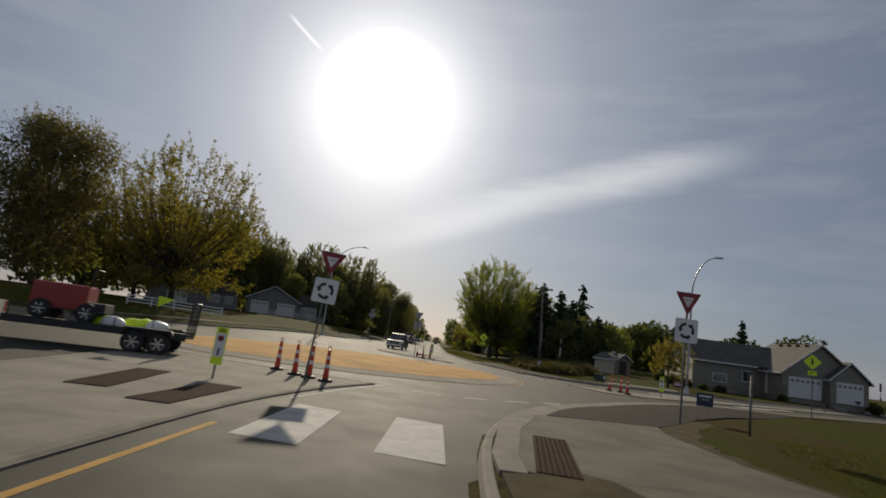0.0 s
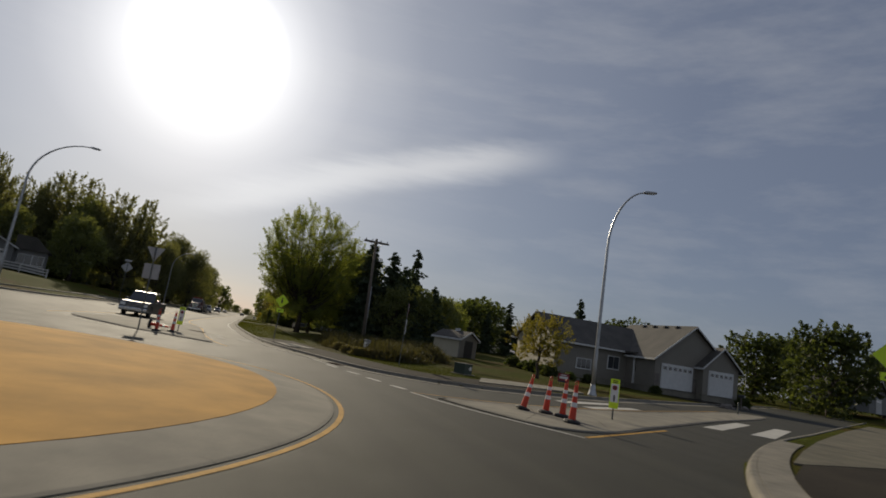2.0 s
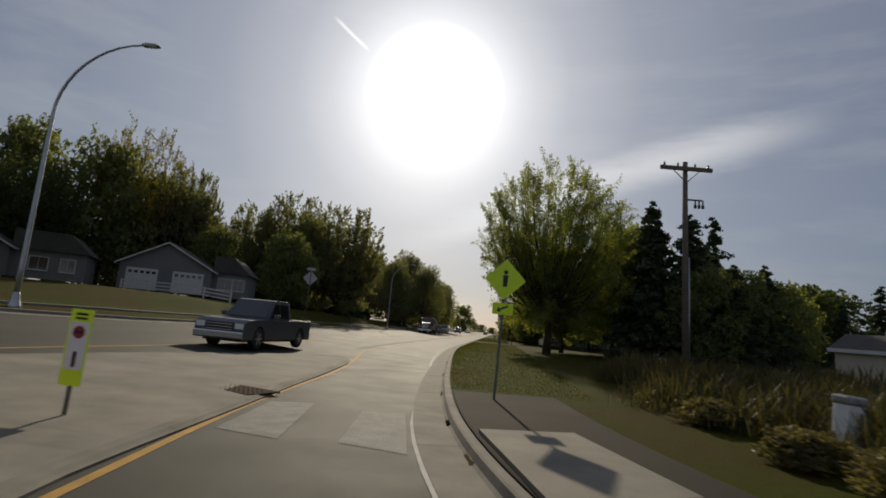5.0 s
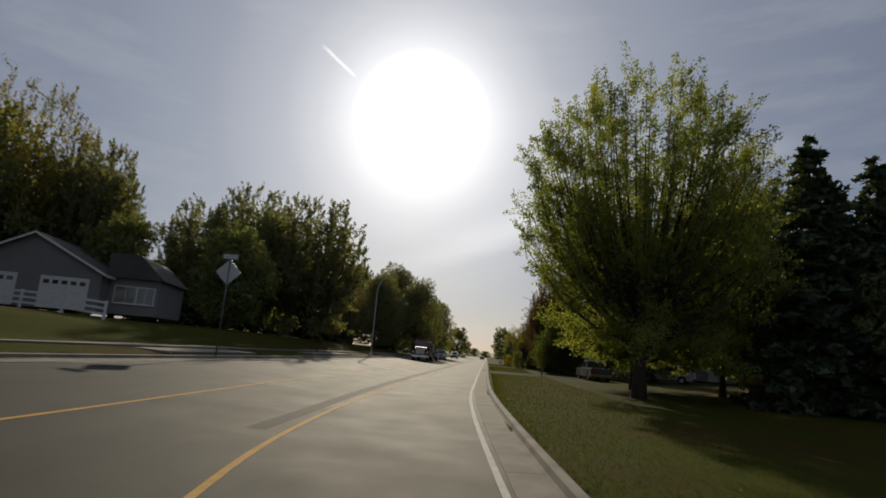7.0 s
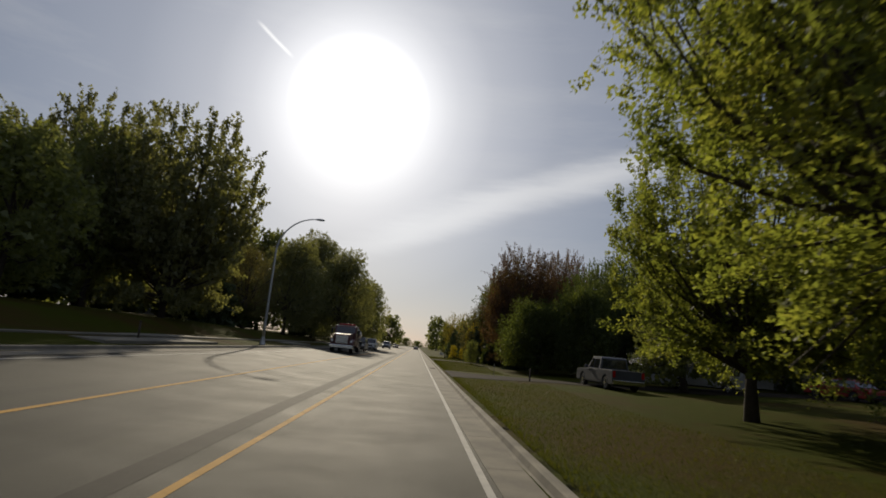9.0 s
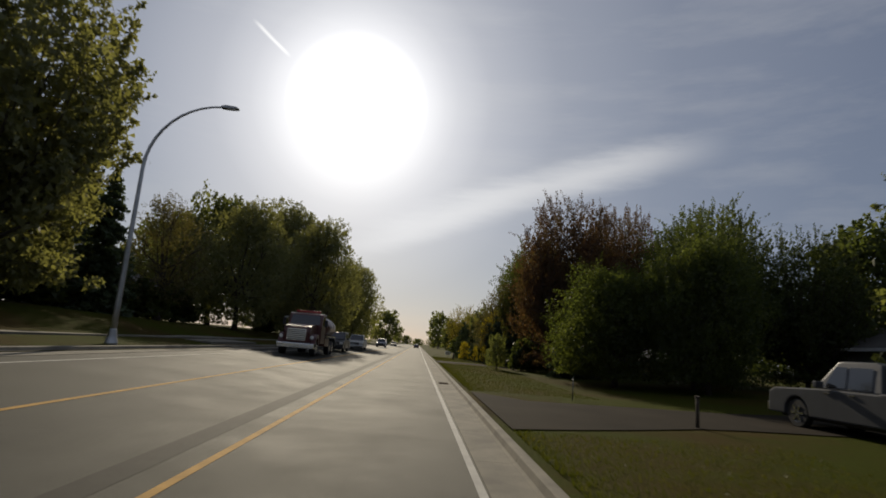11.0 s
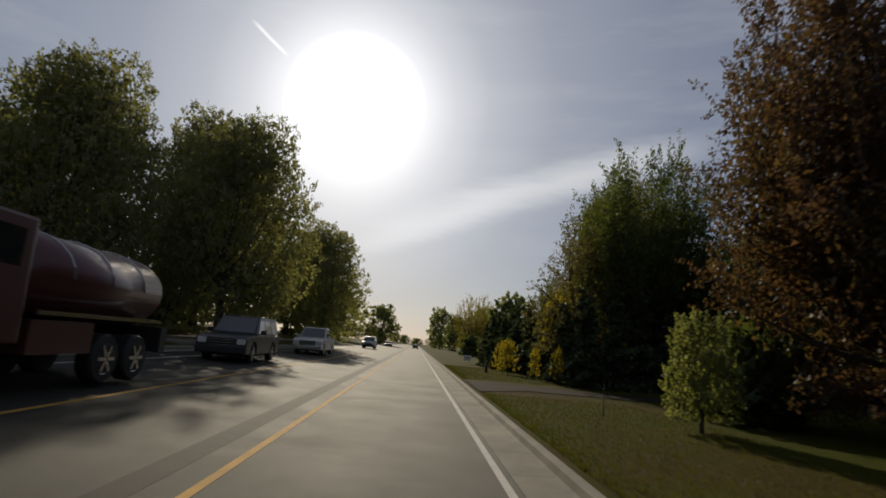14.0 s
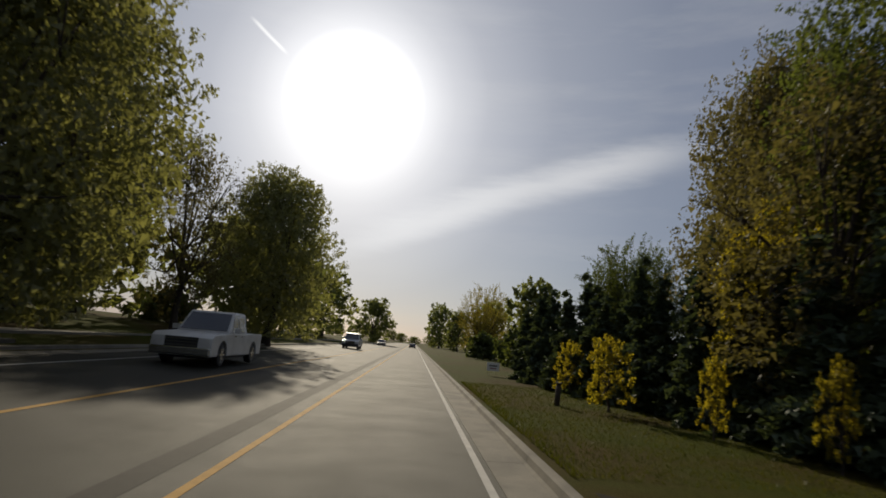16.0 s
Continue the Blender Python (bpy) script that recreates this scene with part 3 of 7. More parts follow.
def build_island():
    root = empty_thing("roundabout_island", (*CENTRE, 0), "round traffic island of orange concrete with a pale apron", "traffic island", kind="structure")
    inv = Matrix.Translation((-CENTRE[0], -CENTRE[1], 0))
    n = 20
    for k in range(n):
        a0, a1 = 360 * k / n, 360 * (k + 1) / n - 0.07
        bm = bmesh.new()
        ring = disc_line(0, 0, 10.75, a0, a1, 8)
        sweep(bm, ring, [(0, -0.05), (0, 0.012), (0.06, 0.026), (1.2, 0.115), (1.2, -0.05)])
        part("apron_slab", bm, M["concrete"], root)
    bm = bmesh.new()
    prof = [(9.575, -0.05), (9.575, 0.119), (9.2, 0.132), (7.0, 0.24), (4.0, 0.33), (0.05, 0.37)]
    lathe(bm, prof, 72)
    part("island_cap", bm, M["orange"], root, "orange-tan coloured concrete dome")
    bm = bmesh.new()
    band(bm, disc_line(0, 0, 10.9, n=120), -0.05, 0.05, 0.006)
    part("edge_line", bm, M["yellow"], root, "yellow painted edge line")


build_island()


def island(name, outline, label, top=0.13, joints=()):
    """A raised concrete splitter island with a sloped face."""
    line = smooth_line(outline + [outline[0]], 0.6)[:-1]
    root = empty_thing(name, (0, 0, 0), label, "traffic island", kind="structure")
    bm = bmesh.new()
    area = sum(a[0] * b[1] - b[0] * a[1] for a, b in zip(line, np.roll(line, -1, axis=0)))
    s = 1 if area > 0 else -1
    closed = np.vstack([line, line[:1]])
    inner = offset_line(closed, s * 0.09)[:-1]
    slab(bm, [tuple(p) for p in inner], -0.05, top)
    part("slab", bm, M["concrete"], root)
    bm = bmesh.new()
    sweep(bm, closed, [(0, -0.05), (0, 0.03), (s * 0.05, top - 0.02), (s * 0.10, top + 0.006), (s * 0.26, top + 0.006), (s * 0.26, -0.05)], caps=False)
    part("kerb_edge", bm, M["kerb"], root)
    return root


S_ISLAND = [(-1.9, 24.9), (-3.0, 21.2), (-3.7, 17.0), (-3.9, 10.0), (-4.1, -4.0), (-8.4, -4.0), (-9.0, 8.0), (-9.6, 18.0), (-10.6, 25.5), (-10.2, 27.2), (-7.0, 26.3), (-4.0, 25.6)]
E_ISLAND = [(8.85, 42.55), (9.2, 41.5), (9.8, 40.1), (10.6, 38.85), (11.4, 38.75), (16.0, 41.6), (21.6, 45.5), (25.0, 47.8), (38.7, 57.0), (39.4, 57.7), (38.0, 58.1), (34.9, 56.9), (27.2, 52.0), (20.0, 47.4), (14.5, 44.6), (11.6, 43.5), (10.2, 43.1), (9.3, 42.98)]
N_ISLAND = [(1.35, 55.25), (1.62, 55.2), (1.72, 55.5), (1.25, 58.3), (0.85, 62.2), (0.45, 66), (0.0, 70.5), (-0.7, 75.0), (-1.3, 76.2), (-2.4, 75.2), (-4.2, 70), (-5.2, 65), (-5.6, 60.5), (-3.0, 58.6), (0.0, 56.2)]
island("splitter_island_1", S_ISLAND, "pale concrete splitter island with cones on it", 0.035)
island("splitter_island_2", E_ISLAND, "pale concrete splitter island with leaning cones", 0.04)
island("splitter_island_3", N_ISLAND, "pale concrete splitter island with two cones", 0.06)


def strip(name, line, d0, d1, mat, label, z=0.005, cat="road marking"):
    bm = bmesh.new()
    band(bm, np.array(line, float), d0, d1, z)
    return tagged(part(name, bm, mat), label, cat, kind="structure")


def quad_mark(name, pts, mat, label, z=0.006, group=""):
    bm = bmesh.new()
    f = bm.faces.new([bm.verts.new((x, y, z)) for x, y in pts])
    f.normal_update()
    if f.normal.z < 0:
        f.normal_flip()
    return tagged(part(name, bm, mat), label, "road marking", group, kind="structure")


LANE_R = smooth_line([(7.05, 50.6), (6.5, 52.6), (5.75, 55.3), (5.0, 57.3), (4.23, 60.0), (3.65, 62.9), (3.3, 66.3), (3.0, 71), (2.15, 78), (1.66, 84), (1.28, 90), (0.99, 97), (0.92, 110), (0.94, 300), (0.94, 690)], 1.2)
LANE_L = smooth_line([(2.45, 53.95), (1.83, 56.0), (1.38, 58.6), (0.88, 62.0), (0.52, 65.5), (0.16, 70.2), (-0.75, 76), (-1.85, 82), (-2.35, 88), (-2.5, 95), (-2.5, 108), (-2.5, 300), (-2.5, 690)], 1.2)
strip("edge_line", LANE_R, -0.055, 0.055, M["white"], "white painted edge line")
strip("lane_line", LANE_L, -0.06, 0.06, M["yellow"], "yellow painted line beside the turn lane")
strip("lane_line", smooth_line([(-6.6, 60), (-5.6, 75), (-5.9, 95), (-6.0, 110), (-6.0, 300), (-6.0, 690)], 1.2), -0.06, 0.06, M["yellow"], "yellow painted line beside the turn lane")
strip("edge_line", smooth_line([(-14.6, 70), (-11.0, 90), (-10.1, 110), (-10.1, 300), (-10.1, 690)], 1.2), -0.055, 0.055, M["white"], "white painted edge line")
strip("tar_seam", smooth_line([(-2.7, 84), (-3.05, 96), (-3.13, 120), (-3.13, 150), (-3.13, 300), (-3.13, 690)], 1.2), -0.20, 0.15, M["tar"], "dark sealed seam along the turn lane", 0.003, "seam")
strip("lane_line", [(-3.45, -40), (-3.4, 10), (-3.34, 14.7)], -0.06, 0.06, M["yellow"], "yellow painted line beside the splitter island")
strip("edge_line", smooth_line([(-3.2, 18.6), (-2.55, 21.75), (-1.45, 25.75)]), -0.05, 0.05, M["white"], "white painted line along the island's nose")
strip("edge_line", smooth_line([(-1.5, 25.6), (-4.5, 26.2), (-8, 27.2), (-10.6, 28.6)]), -0.06, 0.06, M["white"], "white painted line at the island's end")
strip("lane_line", smooth_line([(11.0, 38.0), (13.0, 39.3), (16.3, 41.45)]), -0.06, 0.06, M["yellow"], "yellow painted line beside the splitter island")
strip("edge_line", smooth_line([(10.9, 37.9), (9.1, 40.9), (8.55, 42.4), (8.25, 43.5)]), -0.06, 0.06, M["white"], "white painted line at the island's end")
strip("edge_line", smooth_line([(2.2, 54.0), (-1.0, 56.2), (-5.6, 59.6)]), -0.06, 0.06, M["white"], "white painted line at the island's end")
strip("lane_line", smooth_line([(8.25, 43.45), (9.94, 43.55), (11.8, 43.85), (14.4, 44.9), (19.9, 47.75), (27.1, 52.4), (34.6, 57.2)]), -0.04, 0.04, M["yellow"], "yellow painted line beside the splitter island")

for a, b in (((-2.6, 25.0), (-1.6, 24.7)), ((-0.6, 24.3), (0.35, 24.2)), ((1.1, 24.35), (2.0, 24.75)), ((2.6, 25.1), (3.5, 25.7)), ((4.15, 26.3), (5.0, 27.0)),
             ((7.1, 48.7), (7.45, 47.8)), ((7.55, 46.8), (7.85, 45.9)), ((8.0, 45.0), (8.3, 44.2)), ((6.6, 50.9), (6.9, 49.9))):
    strip("dash", [a, b], -0.11, 0.11, M["white"], "white painted yield dash across the entry", 0.006)

# crosswalk bars
for x in (-2.25, -0.1):
    quad_mark("crosswalk_bar", [(x - 0.62, 14.0), (x + 0.45, 13.8), (x + 0.45, 17.6), (x - 0.55, 17.9)], M["white"], "broad white crosswalk bar", group="crosswalk bars")
for x in (1.55, 3.25):
    quad_mark("crosswalk_bar", [(x - 0.30, 60.9), (x + 0.65, 60.7), (x + 0.10, 63.9), (x - 0.62, 63.5)], M["white_worn"], "broad worn crosswalk bar, paint mostly gone", group="crosswalk bars")
for x in (-13.4, -11.2):
    quad_mark("crosswalk_bar", [(x - 0.5, 13.6), (x + 0.5, 13.6), (x + 0.5, 17.4), (x - 0.5, 17.4)], M["white"], "broad white crosswalk bar", group="crosswalk bars")
for p in ([(20.6, 44.35), (27.3, 48.95), (27.8, 48.55), (21.1, 43.85)], [(22.3, 43.65), (29.2, 48.35), (29.9, 48.0), (23.0, 43.15)],
          [(16.0, 47.9), (20.6, 50.4), (20.8, 49.8), (16.2, 47.25)], [(16.5, 46.55), (21.0, 49.25), (21.4, 48.85), (16.8, 46.1)]):
    quad_mark("crosswalk_bar", p, M["white"], "broad white crosswalk bar", group="crosswalk bars")


def walkway(name, outline, mat, label, z=0.165, thick=0.2):
    bm = bmesh.new()
    slab(bm, outline, z - thick, z)
    return tagged(part(name, bm, mat), label, "path", kind="structure")


# path along the north-east kerb, the ramps and the verge by the entry
ne = NORTH_OUT[(NORTH_OUT[:, 1] > 47) & (NORTH_OUT[:, 1] < 68) & (NORTH_OUT[:, 0] < 18)]
bm = bmesh.new()
sweep(bm, ne, [(-0.27, 0.0), (-0.27, 0.146), (-0.3, 0.158), (-2.7, 0.20), (-2.75, 0.19), (-2.75, 0.0)])
tagged(part("path", bm, M["path"]), "dark asphalt path beside the kerb", "path", kind="structure")
walkway("ramp_pad", [(20.6, 52.6), (13.4, 50.1), (15.0, 53.6), (17.5, 54.4), (21.5, 55.4)], M["concrete"], "pale concrete walk meeting the path", 0.215)
walkway("ramp_pad", [(5.5, 58.55), (4.75, 61.9), (6.2, 62.5), (7.05, 59.5)], M["concrete"], "pale concrete walk end by the crossing", 0.215)
walkway("bare_strip", [(0.88, 1.0), (1.04, 12.95), (1.35, 13.05), (1.85, 13.42), (2.25, 13.55), (2.6, 13.3), (2.78, 12.6), (3.1, 10.0), (3.0, 6.5), (3.2, 1.0)], M["dry_turf"], "strip of bare trodden soil behind the kerb", 0.181)
# the corner by the entry: concrete walk, iron tactile plates, asphalt infill, bare soil
walkway("walk", [(1.5, 3.0), (1.75, 13.2), (1.08, 13.3), (1.12, 14.6), (1.62, 17.4), (2.4, 20.1), (3.1, 20.56), (4.7, 20.98), (6.4, 21.38), (6.0, 19.9), (6.0, 16.2), (6.9, 12.0), (7.2, 3.0)], M["walk_concrete"], "pale concrete walk beside the kerb", 0.175)
walkway("apron", [(1.02, 13.1), (1.04, 14.3), (1.5, 17.45), (2.28, 20.1), (2.75, 20.0), (1.95, 17.35), (1.45, 14.3), (1.4, 13.1)], M["kerb"], "narrow pale concrete apron behind the kerb", 0.182)
entry = EAST_IN[(EAST_IN[:, 1] > 19.5) & (EAST_IN[:, 1] < 41.5)]
back, lip = offset_line(entry, -0.23), offset_line(entry, -0.85)
walkway("apron", [tuple(map(float, p)) for p in np.vstack([back, lip[::-1]])], M["kerb"], "narrow pale concrete apron behind the kerb", 0.164)
edge = offset_line(EAST_IN[(EAST_IN[:, 1] > 20.3) & (EAST_IN[:, 1] < 35.6)], -0.83)
walkway("infill", [tuple(map(float, p)) for p in edge] + [(15.6, 36.25), (20.4, 37.2), (16.4, 32.6), (12.4, 29.2), (9.4, 25.6), (7.6, 22.9), (6.4, 21.4), (4.7, 21.0)], M["path"], "brown asphalt infill behind the kerb", 0.18)
walkway("walk", [(15.5, 36.4), (18.95, 38.85), (24.5, 42.55), (38.5, 51.3), (60.0, 64.2), (60.6, 62.6), (38.0, 48.0), (27.0, 41.6), (20.4, 37.25), (15.7, 36.3)], M["walk_concrete"], "pale concrete walk beside the side road", 0.19)
for k, (px, py, yaw) in enumerate(((2.1, 14.85, -9), (-4.88, 17.3, -1), (-6.86, 18.35, 9), (-0.2, 64.2, 70), (-2.6, 65.6, 70))):
    root = empty_thing("tactile_plate", pose(px, py, (0.186, 0.046, 0.046, 0.07, 0.07)[k], 0, 0, yaw), "rust-brown cast iron tactile plate in the walk", "tactile plate", "tactile plates", "structure")
    hw, hl = ((0.31, 1.68), (0.40, 1.75), (0.40, 1.95), (0.42, 0.9), (0.42, 0.9))[k]
    box_part("plate", (-hw, -hl, -0.02), (hw, hl, 0.008), M["plate"], root)
    bm = bmesh.new()
    for i in range(7):
        for j in range(int(hl / 0.06)):
            lathe(bm, [(0.022, 0.008), (0.013, 0.015)], 6)
            for v in bm.verts[-12:]:
                v.co.x += (hw - 0.06) * (i - 3) / 3
                v.co.y += -hl + 0.06 + 0.12 * j
    tagged(part("domes", bm, M["plate"], root), kind="stuff")


def worn_edge(seed=21):
    """Dry trodden turf along the walk's edge, with a ragged outer line."""
    rng = np.random.default_rng(seed)
    edge = smooth_line([(6.2, 1.0), (7.15, 4.0), (6.9, 12.0), (6.0, 16.2), (6.0, 19.9), (6.9, 22.2), (8.6, 25.0)], 0.3)
    out = []
    for k, (x, y) in enumerate(edge):
        w = 0.75 + 0.5 * math.sin(k * 0.11) + rng.uniform(-0.16, 0.16)
        out.append((x + max(0.3, w), y))
    inner = [(x - 0.03, y) for x, y in edge]
    walkway("worn_turf", [(float(x), float(y)) for x, y in inner + out[::-1]], M["dry_turf"], "dry trodden turf along the walk's edge", 0.172, 0.1)


worn_edge()


def joint(line, z, width=0.011):
    """A tooled joint or crack: a thin dark line in the concrete."""
    bm = bmesh.new()
    band(bm, np.array(line, float), -width / 2, width / 2, z)
    return tagged(part("slab_joint", bm, M["joint"]), "dark tooled joint in the concrete slab", "slab joint", "slab joints", kind="structure")


for line, z in (([(8.95, 41.9), (9.4, 42.1), (9.75, 42.5), (10.3, 42.75), (10.6, 43.1)], 0.0445), ([(10.2, 39.6), (11.4, 41.2), (12.4, 43.5)], 0.0445), ([(12.9, 39.8), (13.8, 41.6), (14.6, 44.4)], 0.0445), ([(16.4, 42.0), (17.0, 43.6), (17.4, 45.5)], 0.0445), ([(20.0, 44.3), (20.5, 46.9)], 0.0445),
                ([(1.0, 56.8), (-2.2, 60.0)], 0.064), ([(1.0, 61.0), (-2.0, 61.6), (-5.4, 62.2)], 0.064), ([(0.5, 65.4), (-5.0, 66.2)], 0.064), ([(-2.6, 22.4), (-9.9, 22.0)], 0.134), ([(-3.6, 18.6), (-9.5, 18.4)], 0.134), ([(-3.9, 13.8), (-9.2, 13.6)], 0.134), ([(-6.2, 26.0), (-6.6, 10.0)], 0.134)):
    joint(line, z)
for y in (6.0, 7.8, 9.6, 11.4, 13.25):
    joint([(1.6, y), (7.0, y + 0.1)], 0.179)
joint([(1.7, 17.4), (6.0, 17.9)], 0.179)
joint([(2.5, 20.1), (6.1, 20.2)], 0.179)
for x, y in ((14.9, 52.6), (17.4, 51.8)):
    joint([(x, y), (x + 1.2, y + 2.0)], 0.219)

# ---------------------------------------------------------------- plants


def leaf_mesh(name, centres, size, rng, mat, lean=0.35, slim=0.68):
    """Many small pointed leaves, one mesh."""
    n = len(centres)
    d = rng.normal(size=(n, 3))
    d[:, 2] += lean
    d /= np.linalg.norm(d, axis=1)[:, None]
    u = rng.normal(size=(n, 3))
    u -= d * (u * d).sum(1)[:, None]
    u /= np.linalg.norm(u, axis=1)[:, None]
    w = np.cross(d, u)
    s = (size * rng.uniform(0.65, 1.35, n))[:, None]
    v = np.stack([centres - d * s * 0.5 + u * s * slim * 0.5 + w * s * 0.06, centres + d * s * 0.5, centres - d * s * 0.42 - u * s * slim * 0.5], 1).reshape(-1, 3)
    me = bpy.data.meshes.new(name)
    me.from_pydata(v.tolist(), [], np.arange(3 * n).reshape(-1, 3).tolist())
    me.materials.append(mat)
    return me


def tree_meshes(seed, height, width, base, mat, leaves=9000, leaf=0.3, spiky=0.4, shape=1.0, stems=1, dense=0.8, fuzz=1.0):
    """Trunk with limbs, and a crown of leaf clumps at the twigs' ends; unit: metres."""
    rng = np.random.default_rng(seed)
    bm = bmesh.new()
    H, R = height, width / 2
    trunk_top = base + (H - base) * 0.35
    r0 = 0.022 * H
    paths = []
    for s in range(stems):
        lean = rng.normal(0, 0.35 if stems > 1 else 0.12, 2)
        pts = [np.array([lean[0] * 0.15 * s, lean[1] * 0.15 * s, -0.15])]
        for k in range(1, 6):
            f = k / 5
            pts.append(np.array([lean[0] * f * 1.5 + rng.normal(0, 0.08), lean[1] * f * 1.5 + rng.normal(0, 0.08), trunk_top * f]))
        tube(bm, [tuple(p) for p in pts], [r0 * 1.5] + [r0 * (1.05 - 0.45 * k / 5) for k in range(1, 6)], 8)
        paths.append(pts)
    # lumps that make the outline uneven
    nl = 17
    lump_c, lump_r = [], []
    for k in range(nl):
        z = base + (H - base) * (0.10 + 0.78 * (k + rng.uniform(0, 1)) / nl)
        f = (z - base) / (H - base)
        prof = math.sin(math.pi * min(0.97, max(0.06, f ** (0.75 * shape)))) ** 0.7
        a = 2 * math.pi * (k * 0.382 + rng.uniform(-0.08, 0.08))
        rr = R * prof * rng.uniform(0.40, 0.68)
        lump_c.append((rr * math.cos(a), rr * math.sin(a), z))
        lump_r.append(R * rng.uniform(0.30, 0.48) * (0.75 + 0.35 * prof))
    lump_c.append((0, 0, base + (H - base) * 0.80))
    lump_r.append(R * 0.42)
    lump_c, lump_r = np.array(lump_c), np.array(lump_r)
    cents, nodes_ = [], []
    twigs = int(leaves / 30)
    for k in range(twigs):
        i = rng.integers(len(lump_r))
        v = rng.normal(size=3)
        v[2] += 0.25
        v /= np.linalg.norm(v)
        p = lump_c[i] + v * lump_r[i] * (1 + (rng.uniform(0.74, 1.06) - 1) * (0.4 + 0.6 * fuzz)) * np.array([1, 1, 0.9])
        p[2] = max(p[2], base * 0.75 + 0.3)
        nodes_.append(p)
        tip = p + np.array([rng.normal(0, 0.25), rng.normal(0, 0.25), 0])
        up = spiky * (p[2] > base + 0.55 * (H - base)) * rng.uniform(0.2, 1.0)
        m = 30
        t = rng.uniform(-0.5, 1, m)[:, None]
        axis = (v * 0.6 + np.array([0, 0, 0.3 + 1.9 * up])) * (0.45 + 0.45 * up) * min(1.0, R / 4) * fuzz
        spread = (0.06 + 0.085 * fuzz) * min(1.2, R / 4) * (1 - 0.55 * np.clip(t, 0, 1) * (up > 0.05))
        cents.append(p + axis * t + np.clip(rng.normal(size=(m, 3)), -1.6, 1.6) * spread)
    cents = np.concatenate(cents)
    # bring the crown to its true height and breadth
    kz = (H - base) / (np.percentile(cents[:, 2], 99.85) - base)
    kr = R / np.percentile(np.hypot(cents[:, 0], cents[:, 1]), 99)
    fit = lambda p: np.c_[p[:, 0] * kr, p[:, 1] * kr, np.where(p[:, 2] > base, base + (p[:, 2] - base) * kz, p[:, 2])]
    cents, lump_c, lump_r = fit(cents), fit(lump_c), lump_r * min(kr, kz)
    # limbs to the lumps, branches to some clumps
    for c, r in zip(lump_c, lump_r):
        pts = paths[rng.integers(len(paths))]
        st = pts[rng.integers(3, 6)]
        end = np.array(c)
        mid = st * 0.5 + end * 0.5 + np.array([0, 0, -0.06 * H * rng.uniform(0.2, 1)])
        tube(bm, [tuple(st), tuple(mid), tuple(end)], [r0 * 0.42, r0 * 0.26, r0 * 0.12], 5, caps=False)
        for q in range(3):
            d = rng.normal(size=3)
            d[2] = abs(d[2])
            d /= np.linalg.norm(d)
            tube(bm, [tuple(mid * 0.3 + end * 0.7), tuple(end + d * r * 0.45), tuple(end + d * r * 0.95)], [r0 * 0.13, r0 * 0.08, r0 * 0.03], 4, caps=False)
    wood = bpy.data.meshes.new("trunk")
    bm.to_mesh(wood)
    bm.free()
    for p in wood.polygons:
        p.use_smooth = True
    wood.materials.append(M["bark"])
    sizes = np.full(len(cents), leaf)
    inner = int(leaves * 0.85 * dense)
    if inner:
        # larger sprays fill the lumps from within
        i = rng.integers(len(lump_r), size=inner)
        v = rng.normal(size=(inner, 3))
        v *= (rng.uniform(0.15, 0.92, inner) ** 0.5 / np.linalg.norm(v, axis=1))[:, None]
        p = lump_c[i] + v * lump_r[i][:, None] * np.array([1, 1, 0.92])
        p[:, 2] = np.maximum(p[:, 2], base * 0.8 + 0.2)
        cents = np.concatenate([cents, p])
        sizes = np.r_[sizes, np.full(inner, leaf * 1.75)]
    return wood, leaf_mesh("crown", cents, sizes, rng, mat)


